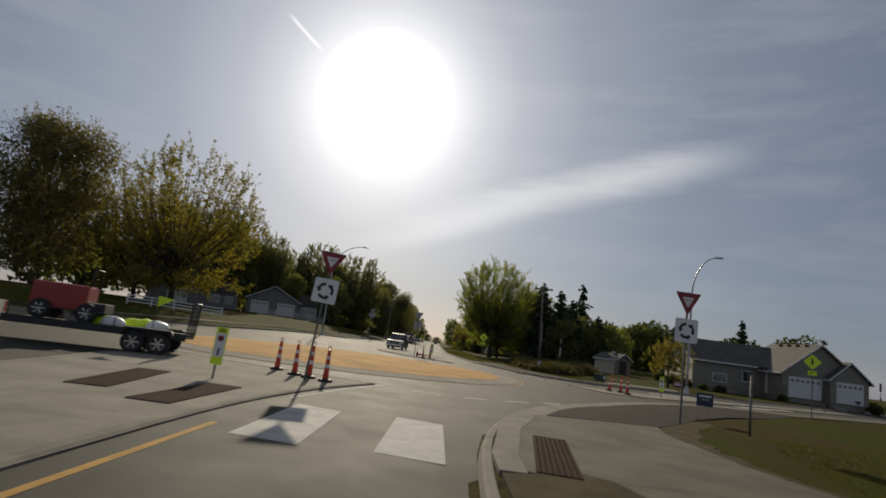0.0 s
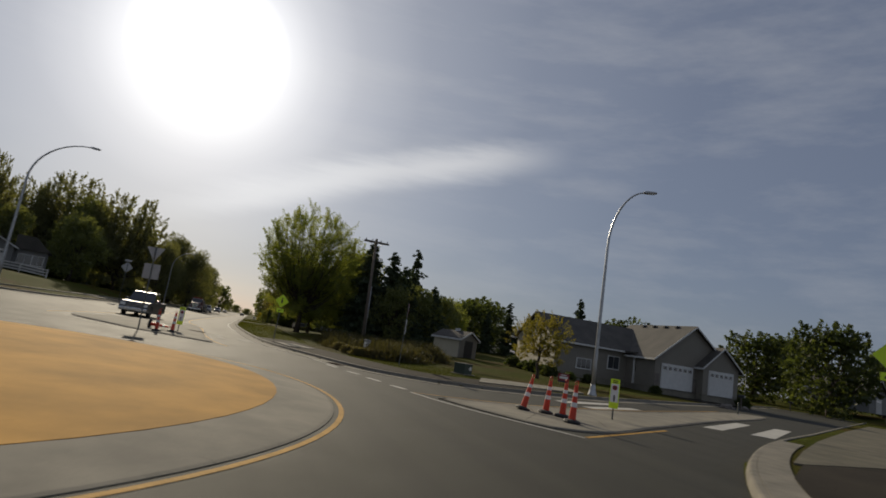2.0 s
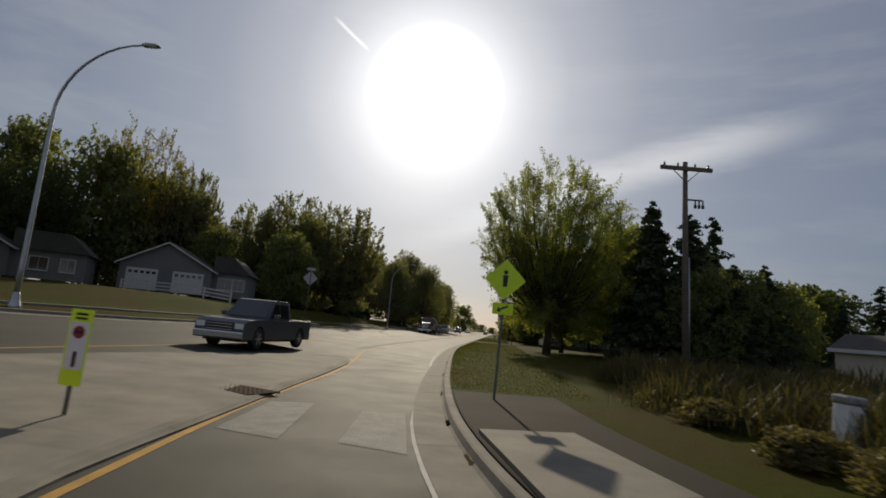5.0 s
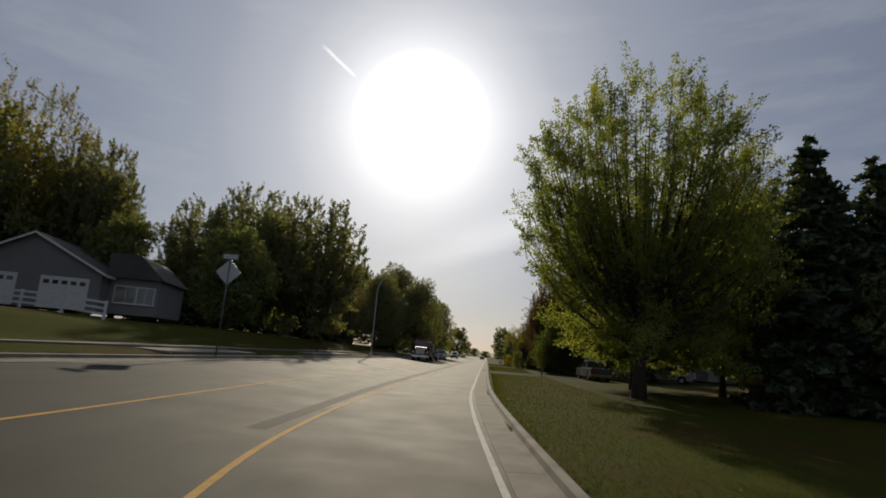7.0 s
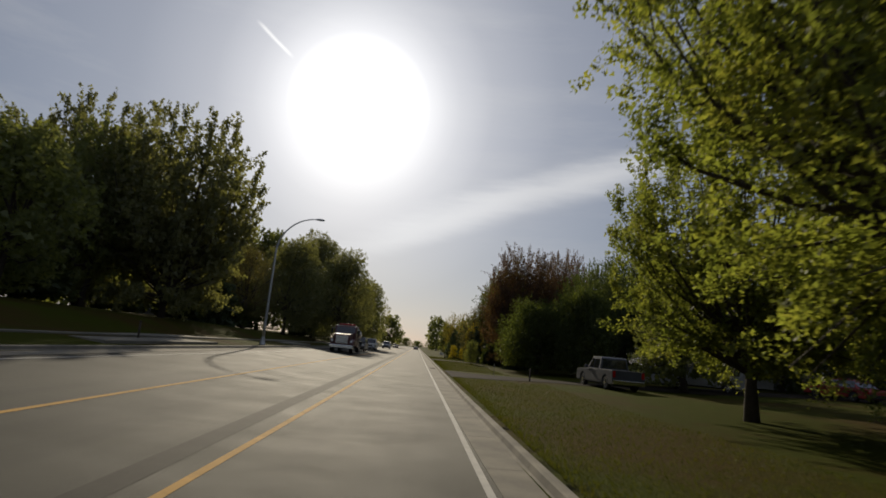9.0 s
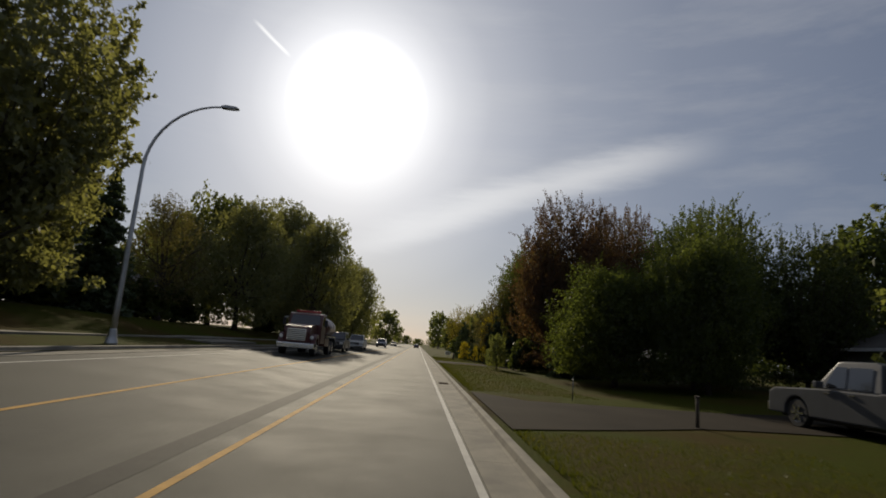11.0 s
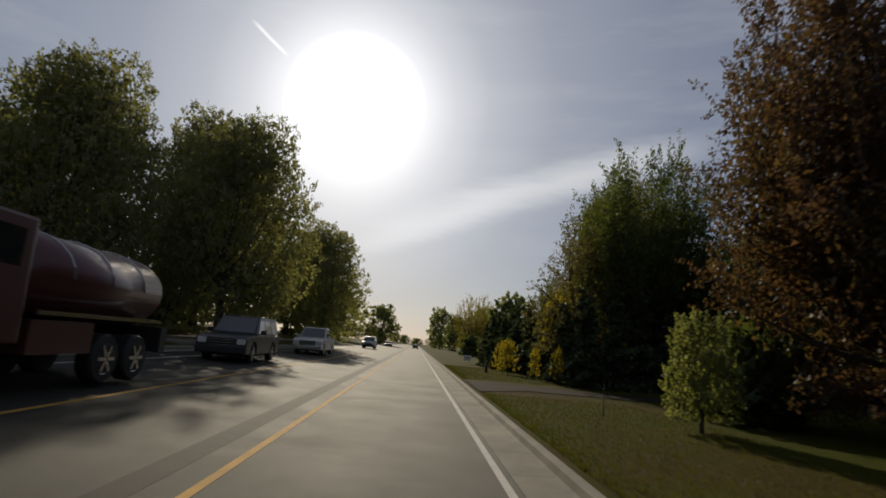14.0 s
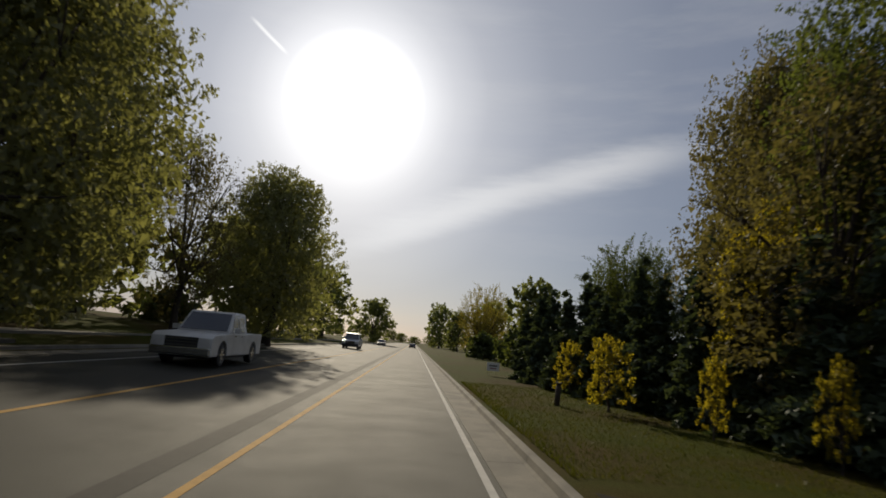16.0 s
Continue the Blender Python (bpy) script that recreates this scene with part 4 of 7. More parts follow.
def vase_meshes(seed, height, width, base, mat, leaves=32000, leaf=0.12, shoots=44, fill=0.0, slender=1.0):
    """A maple whose limbs fan out from a short trunk and turn upright; leaves sit along the shoots."""
    rng = np.random.default_rng(seed)
    bm = bmesh.new()
    H, R = height, width / 2
    r0 = 0.016 * H
    tube(bm, [(0, 0, -0.15), (0.05, 0, base), (0.0, 0.06, H * 0.22), (0.08, 0, H * 0.4)], [r0 * 1.5, r0, r0 * 0.85, r0 * 0.5], 9)
    cents, inner = [], []
    per = max(4, leaves // (shoots * 10))
    # low boughs that hang towards the grass
    for k in range(18):
        a = 2 * math.pi * (k * 0.382 + rng.uniform(-0.04, 0.04))
        out = np.array([math.cos(a), math.sin(a), 0])
        st = np.array([0, 0, base * rng.uniform(1.2, 2.0)])
        reach = R * rng.uniform(0.45, 0.92)
        end = out * reach + np.array([0, 0, base * rng.uniform(0.8, 2.3)])
        mid = out * reach * 0.55 + np.array([0, 0, base * 2.4])
        tube(bm, [tuple(st), tuple(st * 0.3 + mid * 0.55 + end * 0.15), tuple(end)], [r0 * 0.3, r0 * 0.17, r0 * 0.04], 5, caps=False)
        for j in range(9):
            u = rng.uniform(0.35, 1.0)
            p = st * (1 - u) ** 2 + mid * 2 * u * (1 - u) + end * u ** 2
            d = rng.normal(size=3) * 0.6 + out * 0.5
            d = d / np.linalg.norm(d) * rng.uniform(0.6, 1.2) * H / 12
            s = rng.uniform(0.0, 1.0, per)[:, None]
            cents.append(p + d * s + np.clip(rng.normal(size=(per, 3)), -1.7, 1.7) * (0.17 - 0.09 * s) * H / 12)
    for k in range(shoots):
        a = 2 * math.pi * (k * 0.618 + rng.uniform(-0.05, 0.05))
        f = (k + rng.uniform(0.2, 0.8)) / shoots
        reach = R * (0.97 - 0.66 * f ** 2.8) * rng.uniform(0.86, 1.03)
        top = base * 1.6 + (H - base * 1.6) * (0.14 + 0.86 * f ** 0.5) * rng.uniform(0.93, 1.0)
        out = np.array([math.cos(a), math.sin(a), 0])
        st = np.array([0, 0, base + H * 0.22 * rng.uniform(0.1, 1.0)])
        st[2] = min(st[2], top * 0.55)
        end = out * reach + np.array([0, 0, top])
        mid = out * reach * 0.90 + np.array([0, 0, st[2] + (top - st[2]) * 0.33])
        bow = lambda u: st * (1 - u) ** 2 + mid * 2 * u * (1 - u) + end * u ** 2
        tube(bm, [tuple(bow(u)) for u in (0, 0.3, 0.6, 0.85)], [r0 * 0.42, r0 * 0.28, r0 * 0.16, r0 * 0.06], 5, caps=False)
        m = int(leaves * fill / shoots)
        for u in rng.uniform(0.25, 0.95, m):
            inner.append(bow(u) * np.array([0.86, 0.86, 0.97]) + np.clip(rng.normal(size=3), -1.5, 1.5) * 0.42 * H / 12)
        for j in range(10):
            u = 1.0 if j == 0 else rng.uniform(0.30, 0.98)
            p = bow(u)
            d = rng.normal(size=3) * 0.55 + out * 0.45 + np.array([0, 0, 0.75])
            d = d / np.linalg.norm(d) * rng.uniform(0.7, 1.5) * H / 12 * (1.5 - 0.5 * slender)
            if j == 0:
                d = (end - mid) / np.linalg.norm(end - mid) * 1.2 * H / 12 - np.array([0, 0, 0.2])
                p = p - d * 0.9
            if j % 3 == 0:
                tube(bm, [tuple(p), tuple(p + d * 0.85)], [r0 * 0.07, r0 * 0.025], 4, caps=False)
            s = rng.uniform(0.0, 1.0, per)[:, None]
            cents.append(p + d * s + np.clip(rng.normal(size=(per, 3)), -1.7, 1.7) * (0.155 - 0.095 * s) * slender * H / 12)
    cents = np.concatenate(cents)
    sizes = np.full(len(cents), leaf)
    if inner:
        # sprays that close the crown from within
        cents, sizes = np.concatenate([cents, np.array(inner)]), np.r_[sizes, np.full(len(inner), leaf * 1.7)]
    wood = bpy.data.meshes.new("trunk")
    bm.to_mesh(wood)
    bm.free()
    for p in wood.polygons:
        p.use_smooth = True
    wood.materials.append(M["bark"])
    return wood, leaf_mesh("crown", cents, sizes, rng, mat)


def conifer_meshes(seed, height, width, leaves=9000, size=0.30, ragged=0.3):
    """Tiers of drooping boughs, each set with sprays that hang below it."""
    rng = np.random.default_rng(seed)
    bm = bmesh.new()
    tube(bm, [(0, 0, -0.15), (0, 0, height * 0.5), (0.05, 0, height * 0.98)], [0.02 * height, 0.012 * height, 0.01], 7)
    cents, sizes = [], []
    tiers = int(height * 1.5)
    total = 0.5 * tiers * 11
    for k in range(tiers):
        f = (k + 0.5) / tiers
        z0 = 0.4 + (height - 0.4) * f
        r = width / 2 * (1 - f) ** 0.7 * rng.uniform(1 - ragged, 1 + ragged * 0.5) + 0.10
        nb = max(5, int(10 * (1 - f) + 5))
        for b in range(nb):
            a = 2 * math.pi * (b / nb + rng.uniform(-0.05, 0.05) + k * 0.137)
            rr = r * rng.uniform(0.6, 1.2)
            z = z0 + rng.uniform(-0.6, 0.6) * height / tiers
            st = np.array([0, 0, z])
            end = np.array([rr * math.cos(a), rr * math.sin(a), z - 0.30 * rr + 0.12 * rr * rng.uniform(-1, 1)])
            if b % 2 == 0 and f < 0.85:
                tube(bm, [tuple(st), tuple(end)], [0.03, 0.008], 4, caps=False)
            m = max(8, int(leaves / total * (0.35 + 1.3 * (1 - f))))
            t = rng.uniform(0.05, 1.05, m)[:, None] ** 0.75
            side = np.array([-math.sin(a), math.cos(a), 0]) * rng.normal(size=(m, 1)) * 0.20 * rr * (1.1 - t)
            drop = np.array([0, 0, -1.0]) * rng.uniform(0, 0.28, (m, 1)) * min(1.0, 0.3 + 0.4 * rr)
            cents.append(st + (end - st) * t + side + drop + rng.normal(size=(m, 3)) * 0.05)
            sizes.append(size * (1.35 - 0.6 * t[:, 0]))
    wood = bpy.data.meshes.new("trunk")
    bm.to_mesh(wood)
    bm.free()
    wood.materials.append(M["bark"])
    return wood, leaf_mesh("needles", np.concatenate(cents), np.concatenate(sizes), rng, M["needle"], -0.35, 0.5)


def brush_meshes(seed, height, width, blades=1000):
    """A stand of tall dry grass and weeds: arching blades with seed heads."""
    rng = np.random.default_rng(seed)
    root = rng.uniform(-0.5, 0.5, size=(blades, 2)) * width * 1.15 + rng.normal(size=(blades, 2)) * width * 0.08
    hh = height * rng.uniform(0.35, 1.0, blades) ** 1.3 * (1.02 - 0.5 * np.clip((root ** 2).sum(1) / (width * 0.6) ** 2, 0, 1))
    ang = rng.uniform(0, 2 * math.pi, blades)
    bend = rng.uniform(0.1, 0.75, blades) * hh
    d = np.c_[np.cos(ang), np.sin(ang)]
    n = np.c_[-d[:, 1], d[:, 0]] * (rng.uniform(0.007, 0.019, blades) * 1.3)[:, None]
    def ring(f, w):
        c = root + d * (bend * f * f)[:, None]
        return np.concatenate([np.c_[c - n * w, hh * f - 0.05], np.c_[c + n * w, hh * f - 0.05]], 1).reshape(-1, 2, 3)
    v = np.concatenate([ring(0, 1.0), ring(0.55, 1.0), ring(0.86, 1.5), ring(1.0, 0.3)], 1).reshape(-1, 3)
    o = (np.arange(blades) * 8)[:, None]
    q = np.concatenate([o + np.array([0, 1, 3, 2]), o + np.array([2, 3, 5, 4]), o + np.array([4, 5, 7, 6])])
    me = bpy.data.meshes.new("blades")
    me.from_pydata(v.tolist(), [], q.tolist())
    me.materials.append(M["brush"])
    return None, me


TREES = {}


def tree(kind, x, y, h, w, label, category="tree", turn=None, group="", z=None):
    """Plant a tree of one of the kinds, scaled to its height and width."""
    # left-hand leaf colour is lifted as by haze, right-hand dark trees get deeper copies
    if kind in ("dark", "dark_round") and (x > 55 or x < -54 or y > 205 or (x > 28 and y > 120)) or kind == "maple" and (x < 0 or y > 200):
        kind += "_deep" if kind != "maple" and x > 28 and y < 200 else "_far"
    if kind not in TREES:
        make = {
            "maple": lambda: vase_meshes(1, 12, 11, 1.3, M["leaf_maple"], 58000, 0.13, 84, 0.08),
            "maple_near": lambda: vase_meshes(1, 18, 13.2, 1.9, M["leaf_maple"], 140000, 0.125, 120, 0.05, 0.9),
            "maple_far": lambda: vase_meshes(25, 12, 11, 0.6, M["leaf_olive_hazy"], 34000, 0.20, 76, 0.3, 0.9),
            "maple_mid": lambda: vase_meshes(27, 12, 9, 0.5, M["leaf_mid"], 52000, 0.115, 100, 0.45, 0.85),
            "maple_low": lambda: tree_meshes(2, 10, 10, 1.0, M["leaf_maple"], 12000, 0.19, 0.6),
            "dark": lambda: tree_meshes(3, 12, 10, 0.5, M["leaf_dark"], 6000, 0.26, 0.4),
            "dark_round": lambda: tree_meshes(4, 12, 12, 0.4, M["leaf_dark"], 6800, 0.265, 0.1, dense=0.9),
            "dark_near": lambda: tree_meshes(26, 12, 12, 0.4, M["leaf_olive_hazy"], 27000, 0.135, 0.1, dense=0.95, fuzz=0.5),
            "dark_far": lambda: tree_meshes(23, 12, 10, 0.2, M["leaf_dark"], 1900, 0.50, 0.3),
            "dark_round_far": lambda: tree_meshes(24, 12, 12, 0.2, M["leaf_dark"], 1900, 0.52, 0.1),
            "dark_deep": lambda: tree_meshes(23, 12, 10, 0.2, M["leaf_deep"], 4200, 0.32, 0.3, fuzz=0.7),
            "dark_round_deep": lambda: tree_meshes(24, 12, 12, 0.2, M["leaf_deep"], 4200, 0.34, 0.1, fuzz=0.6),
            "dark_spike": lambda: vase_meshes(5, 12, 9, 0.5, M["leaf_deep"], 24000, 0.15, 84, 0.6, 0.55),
            "gold": lambda: vase_meshes(6, 12, 11, 1.0, M["leaf_gold"], 24000, 0.145, 84, 0.12, 0.8),
            "gold_small": lambda: tree_meshes(7, 5, 5, 1.2, M["leaf_yellow"], 8000, 0.11, 0.3, dense=0),
            "red": lambda: vase_meshes(8, 13, 10, 0.5, M["leaf_red"], 60000, 0.118, 140, 0.55, 0.8),
            "ornamental": lambda: tree_meshes(28, 5, 5, 1.2, M["leaf_gold"], 9000, 0.11, 0.3, dense=0),
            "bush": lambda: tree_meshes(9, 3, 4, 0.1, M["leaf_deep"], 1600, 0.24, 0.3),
            "bush_green": lambda: tree_meshes(10, 6, 7, 0.4, M["leaf_mid"], 26000, 0.085, 0.55, fuzz=0.8),
            "bush_dry": lambda: tree_meshes(29, 3, 4, 0.1, M["leaf_dull"], 3400, 0.15, 0.5),
            "bush_light": lambda: tree_meshes(19, 3, 2.4, 0.1, M["leaf_dark"], 9500, 0.075, 0.5, dense=0.2),
            "bush_gold": lambda: tree_meshes(11, 2.4, 2.2, 0.1, M["leaf_yellow"], 3400, 0.095, 0.4, dense=0),
            "thin": lambda: tree_meshes(12, 12, 9, 0.8, M["leaf_dull"], 11000, 0.135, 0.5, dense=0.3),
            "dull": lambda: tree_meshes(18, 12, 10, 0.5, M["leaf_dull"], 24000, 0.135, 0.5),
            "fir": lambda: conifer_meshes(13, 12, 5.5, 6000, 0.42, 0.18),
            "fir_ragged": lambda: conifer_meshes(16, 12, 5.0, 7000, 0.34, 0.75),
            "brush": lambda: brush_meshes(17, 2.0, 4.0),
            "cedar": lambda: conifer_meshes(15, 4, 1.2, 2400, 0.21, 0.05),
        }
        dims = {"maple": (12, 11), "maple_near": (18, 13.2), "maple_far": (12, 11), "maple_mid": (12, 9), "maple_low": (10, 10), "dark": (12, 10), "dark_round": (12, 12), "dark_spike": (12, 9), "gold": (12, 11), "dark_far": (12, 10), "dark_near": (12, 12), "dark_round_far": (12, 12), "dark_deep": (12, 10), "dark_round_deep": (12, 12), "gold_small": (5, 5), "ornamental": (5, 5), "red": (13, 10),
                "bush": (3, 4), "bush_green": (6, 7), "bush_gold": (2.4, 2.2), "bush_light": (3, 2.4), "bush_dry": (3, 4), "thin": (12, 9), "dull": (12, 10), "fir": (12, 5.5), "fir_ragged": (12, 5.0), "brush": (2.0, 4.0), "cedar": (4, 1.2)}
        TREES[kind] = (*make[kind](), *dims[kind])
    wood, crown, H, W = TREES[kind]
    if len(label.split()) < 4:
        label += " by the road" if abs(x + 4) < 25 else " far behind the houses"
    rnd = random.Random(int(x * 131 + y * 17))
    root = empty_thing(category.replace(" ", "_"), Matrix.LocRotScale((x, y, land(x, y) if z is None else z), Euler((0, 0, rnd.uniform(0, 6.28) if turn is None else radians(turn))), (w / W, w / W, h / H)), label, category, group)
    if wood is None:
        tagged(mesh_ob("blades", crown, None, root), kind="stuff")
    else:
        mesh_ob("trunk", wood, None, root)
        mesh_ob("crown", crown, None, root)
    return root

RIGHT_TREES = [
    ("maple_near", 9.3, 103.0, 17.4, 13.0, "tall green maple beside the lawn"), ("maple", 11.9, 114.5, 11.6, 11.0, "green maple with low hanging branches on the lawn"),
    ("maple_low", 16.4, 110.5, 14.2, 8.0, "green maple at the back of the lawn"), ("dark", 18.4, 108.5, 13.6, 7.0, "dark leafy tree beside the firs"),
    ("dark_round", 26.0, 106.0, 9.0, 9.0, "dark round tree in the thicket"), ("dark", 21.0, 99.0, 8.0, 7.0, "dark leafy tree in the thicket"), ("dark_round", 31.5, 109.0, 8.5, 8.0, "dark round tree in the thicket"),
    ("maple_low", 35.5, 115.0, 8.6, 6.0, "light green tree at the end of the thicket"), ("dark_spike", 55.0, 127.0, 7.0, 5.0, "slender dark tree behind the shed"),
    ("dark", 17.5, 131.0, 10.0, 8.0, "dark leafy tree behind the drive"),
    ("red", 11.7, 159.4, 14.8, 9.2, "tall maple turning dull red"), ("red", 17.9, 164.5, 15.7, 7.6, "tall maple turning dull red"),
    ("dark_spike", 23.3, 158.5, 15.0, 8.0, "dark tree with upright shoots"), ("dark_spike", 18.9, 152.0, 12.6, 8.0, "dark tree with upright shoots"), ("dark_spike", 24.5, 150.0, 11.0, 7.0, "dark tree with upright shoots"),
    ("dark", 30.0, 152.0, 12.0, 9.0, "dark leafy tree in a row"), ("dark", 36.0, 150.0, 12.0, 9.0, "dark leafy tree in a row"), ("dark_round", 30.0, 140.0, 9.0, 9.0, "dark round tree behind the parked cars"),
    ("dark", 40.0, 140.0, 11.0, 9.0, "dark leafy tree behind the parked cars"), ("dark_spike", 16.2, 148.0, 10.5, 7.0, "dark tree with upright shoots"),
    ("thin", 8.9, 178.0, 9.0, 6.8, "thin willow with sparse leaves"), ("maple_mid", 12.9, 178.2, 14.4, 9.0, "green maple with upright shoots behind the hedge"), ("dull", 12.8, 185.6, 13.4, 8.0, "brownish tree over the cedar hedge"),
    ("dark", 19.5, 173.0, 13.0, 8.0, "dark leafy tree"), ("dark", 22.5, 184.0, 11.0, 9.0, "dark leafy tree"), ("dark_round", 21.0, 178.0, 8.0, 8.0, "dark round tree"), ("dull", 17.6, 190.5, 14.6, 8.4, "tall brownish tree behind the hedge"), ("thin", 15.4, 188.5, 16.4, 8.5, "thin tree with bare twigs at the top"),
    ("maple_mid", 15.3, 206.0, 10.4, 7.4, "green tree beyond the hedge"), ("dark", 14.7, 236.0, 11.0, 8.5, "dark leafy tree"), ("gold", 11.4, 262.0, 12.8, 9.0, "yellowing tree beside the road"),
    ("dark_round", 16.0, 285.0, 12.0, 11.0, "dark round tree"), ("dark", 12.5, 330.0, 12.0, 10.0, "dark leafy tree"), ("dark_round", 10.2, 400.0, 18.8, 15.0, "large round tree far along the road"),
    ("dark", 76.5, 80.0, 12.6, 12.5, "broad dark green tree behind the garage"), ("dark", 86.0, 100.0, 12.0, 14.0, "dark leafy tree"), ("dark_round", 66.0, 104.0, 8.5, 12.0, "dark round tree"),
    ("dark", 100.0, 104.0, 13.0, 14.0, "dark leafy tree"), ("dark_round", 112.0, 96.0, 12.0, 14.0, "dark round tree"), ("dark", 98.0, 76.0, 12.0, 12.0, "dark leafy tree"),
    ("dark", 60.0, 118.0, 9.5, 12.0, "dark leafy tree"), ("dark_round", 75.0, 122.0, 12.0, 14.0, "dark round tree"), ("dark", 44.0, 128.0, 10.0, 10.0, "dark leafy tree"),
]
LEFT_TREES = [
    ("dark_round", -44.0, 116.0, 19.0, 15.0, "large dark leafy tree before the houses"), ("dark_round", -39.0, 124.0, 15.5, 11.0, "large dark leafy tree before the houses"),
    ("gold", -34.8, 77.0, 21.6, 19.5, "large tree turning golden yellow"), ("dull", -53.5, 78.0, 24.0, 17.5, "large brownish tree behind the fence"), ("gold", -43.5, 84.0, 18.0, 15.0, "tree turning golden brown"),
    ("dark", -31.0, 119.0, 9.6, 8.0, "tall dark leafy tree"), ("dark_spike", -46.5, 107.0, 14.5, 11.0, "tall dark tree with upright shoots"), ("dark", -24.5, 127.0, 11.0, 9.5, "dark leafy tree"),
    ("gold", -42.8, 119.0, 22.4, 13.0, "tall tree with a thin yellowing crown"), ("maple", -36.8, 122.0, 17.6, 8.6, "tall green maple behind the house"),
    ("maple", -21.2, 141.0, 18.2, 14.0, "tall green maple beside the path"), ("maple", -32.5, 148.0, 20.8, 14.5, "tall green maple"), ("maple", -38.6, 145.0, 18.0, 11.0, "tall green maple"), ("dark_round", -27.0, 140.0, 15.5, 11.0, "dark leafy tree under the maples"),
    ("dark_near", -19.2, 174.5, 14.4, 11.0, "broad dark tree with a rounded top"), ("dark_near", -12.7, 181.5, 15.2, 11.0, "dark tree leaning over the roadside"), ("dark_round", -28.5, 181.5, 13.0, 10.5, "dark round tree"), ("thin", -20.5, 160.0, 10.2, 7.5, "thin tree with sparse leaves"), ("dark_near", -18.4, 192.0, 19.0, 14.0, "broad dark tree over the roadside"), ("dark_round", -26.0, 185.0, 17.0, 13.0, "broad dark tree"),
    ("dark_near", -11.3, 209.0, 14.2, 12.6, "dark tree reaching over the road"), ("thin", -14.6, 200.5, 12.8, 7.0, "thin tree with bare twigs"), ("dark", -24.0, 206.0, 14.0, 13.0, "dark leafy tree"),
    ("dark", -19.0, 226.0, 13.0, 13.0, "dark leafy tree"), ("dark_round", -20.0, 250.0, 14.0, 15.0, "dark round tree"), ("dark", -19.0, 280.0, 14.0, 13.0, "dark leafy tree"), ("dark_round", -12.6, 330.0, 13.0, 14.0, "dark round tree far along the road"),
    ("dark", -34.0, 166.0, 14.0, 12.0, "dark leafy tree"), ("dark_round", -46.0, 170.0, 15.0, 14.0, "dark round tree"), ("dark", -38.0, 196.0, 15.0, 14.0, "dark leafy tree"),
    ("dark", -50.0, 135.0, 20.0, 13.0, "tall dark leafy tree"), ("dark", -52.0, 112.0, 20.0, 13.0, "tall dark leafy tree"), ("dark_round", -62.0, 92.0, 18.0, 15.0, "dark round tree"), ("dark", -72.0, 76.0, 22.0, 16.0, "large dark leafy tree"),
]
for row in RIGHT_TREES + LEFT_TREES:
    tree(*row)
for x, y, h, w in ((17.6, 102.2, 13.9, 8.6), (20.7, 102.0, 12.8, 8.2), (23.0, 105.5, 10.4, 8.5), (25.5, 113, 12.4, 9.0), (23.2, 99.5, 8.2, 6.0), (28.6, 106.0, 9.2, 7.0), (46.2, 125, 8.0, 4.4), (58, 112, 12.5, 6.0), (-21.5, 153.0, 9.6, 5.6)):
    tree("fir", x, y, h, w, "dark spruce with drooping boughs")
tree("fir", 10.5, 154.4, 5.0, 3.5, "small dark spruce under the maples")
tree("fir_ragged", 28.5, 118, 16.4, 8.0, "ragged old spruce with sparse boughs")
for k in range(19):
    tree("cedar", 8.3 - 0.11 * k + 0.25 * math.sin(k * 2.3), 174.6 + 1.3 * k, 4.4 + 0.6 * math.sin(k * 1.7), 1.75, "dark clipped-shape cedar in a hedge row", "cedar", group="hedge of cedars")
for k in range(10):
    tree("cedar", 9.9 + 1.45 * k, 175.0 + 0.12 * k + 0.3 * math.sin(k * 1.9), 5.0 + 0.7 * math.sin(k * 2.1), 1.9, "dark clipped-shape cedar in a hedge row", "cedar", group="hedge of cedars")
for x, y, h, w, k in ((11.2, 147.3, 7.2, 8.3, "bush_green"), (14.9, 144.0, 8.3, 7.0, "bush_green"), (6.2, 159.3, 2.8, 1.8, "bush_light"), (8.6, 161.4, 2.6, 3.0, "bush"), (9.8, 163.5, 3.2, 4.0, "bush"),
                      (5.7, 183.2, 2.3, 1.7, "bush_gold"), (6.5, 178.8, 1.9, 0.8, "bush_gold"), (7.1, 175.9, 2.0, 0.8, "bush_gold"), (12.0, 183.0, 3.0, 4.0, "bush"),
                      (6.2, 189, 2.2, 1.6, "bush_gold"), (9.5, 215, 3.0, 5, "bush"), (10.5, 225, 4.0, 6, "bush"), (9.5, 245, 4.0, 6, "bush"), (-21, 214, 3, 6, "bush"), (-20, 190, 2.6, 5, "bush"), (-22, 160, 3, 6, "bush"), (-24, 150, 3, 6, "bush"), (-27, 160, 4, 8, "bush"), (-28, 168, 4.5, 8, "bush"), (-27, 177, 4, 8, "bush"), (-31, 153, 4, 8, "bush"), (-33, 136, 3.4, 8, "bush"), (-27, 133, 2.8, 7, "bush"), (-40, 140, 4, 9, "bush")):
    tree(k, x, y, h, w, {"brush": "stand of tall dry grass and weeds", "bush": "dark leafy shrub on the bank", "bush_green": "large rounded green shrub mass", "bush_gold": "low shrub with yellow leaves", "bush_light": "light green shrub before the dark trees"}[k], "tall grass" if k == "brush" else "shrub")
BRUSH = random.Random(31)
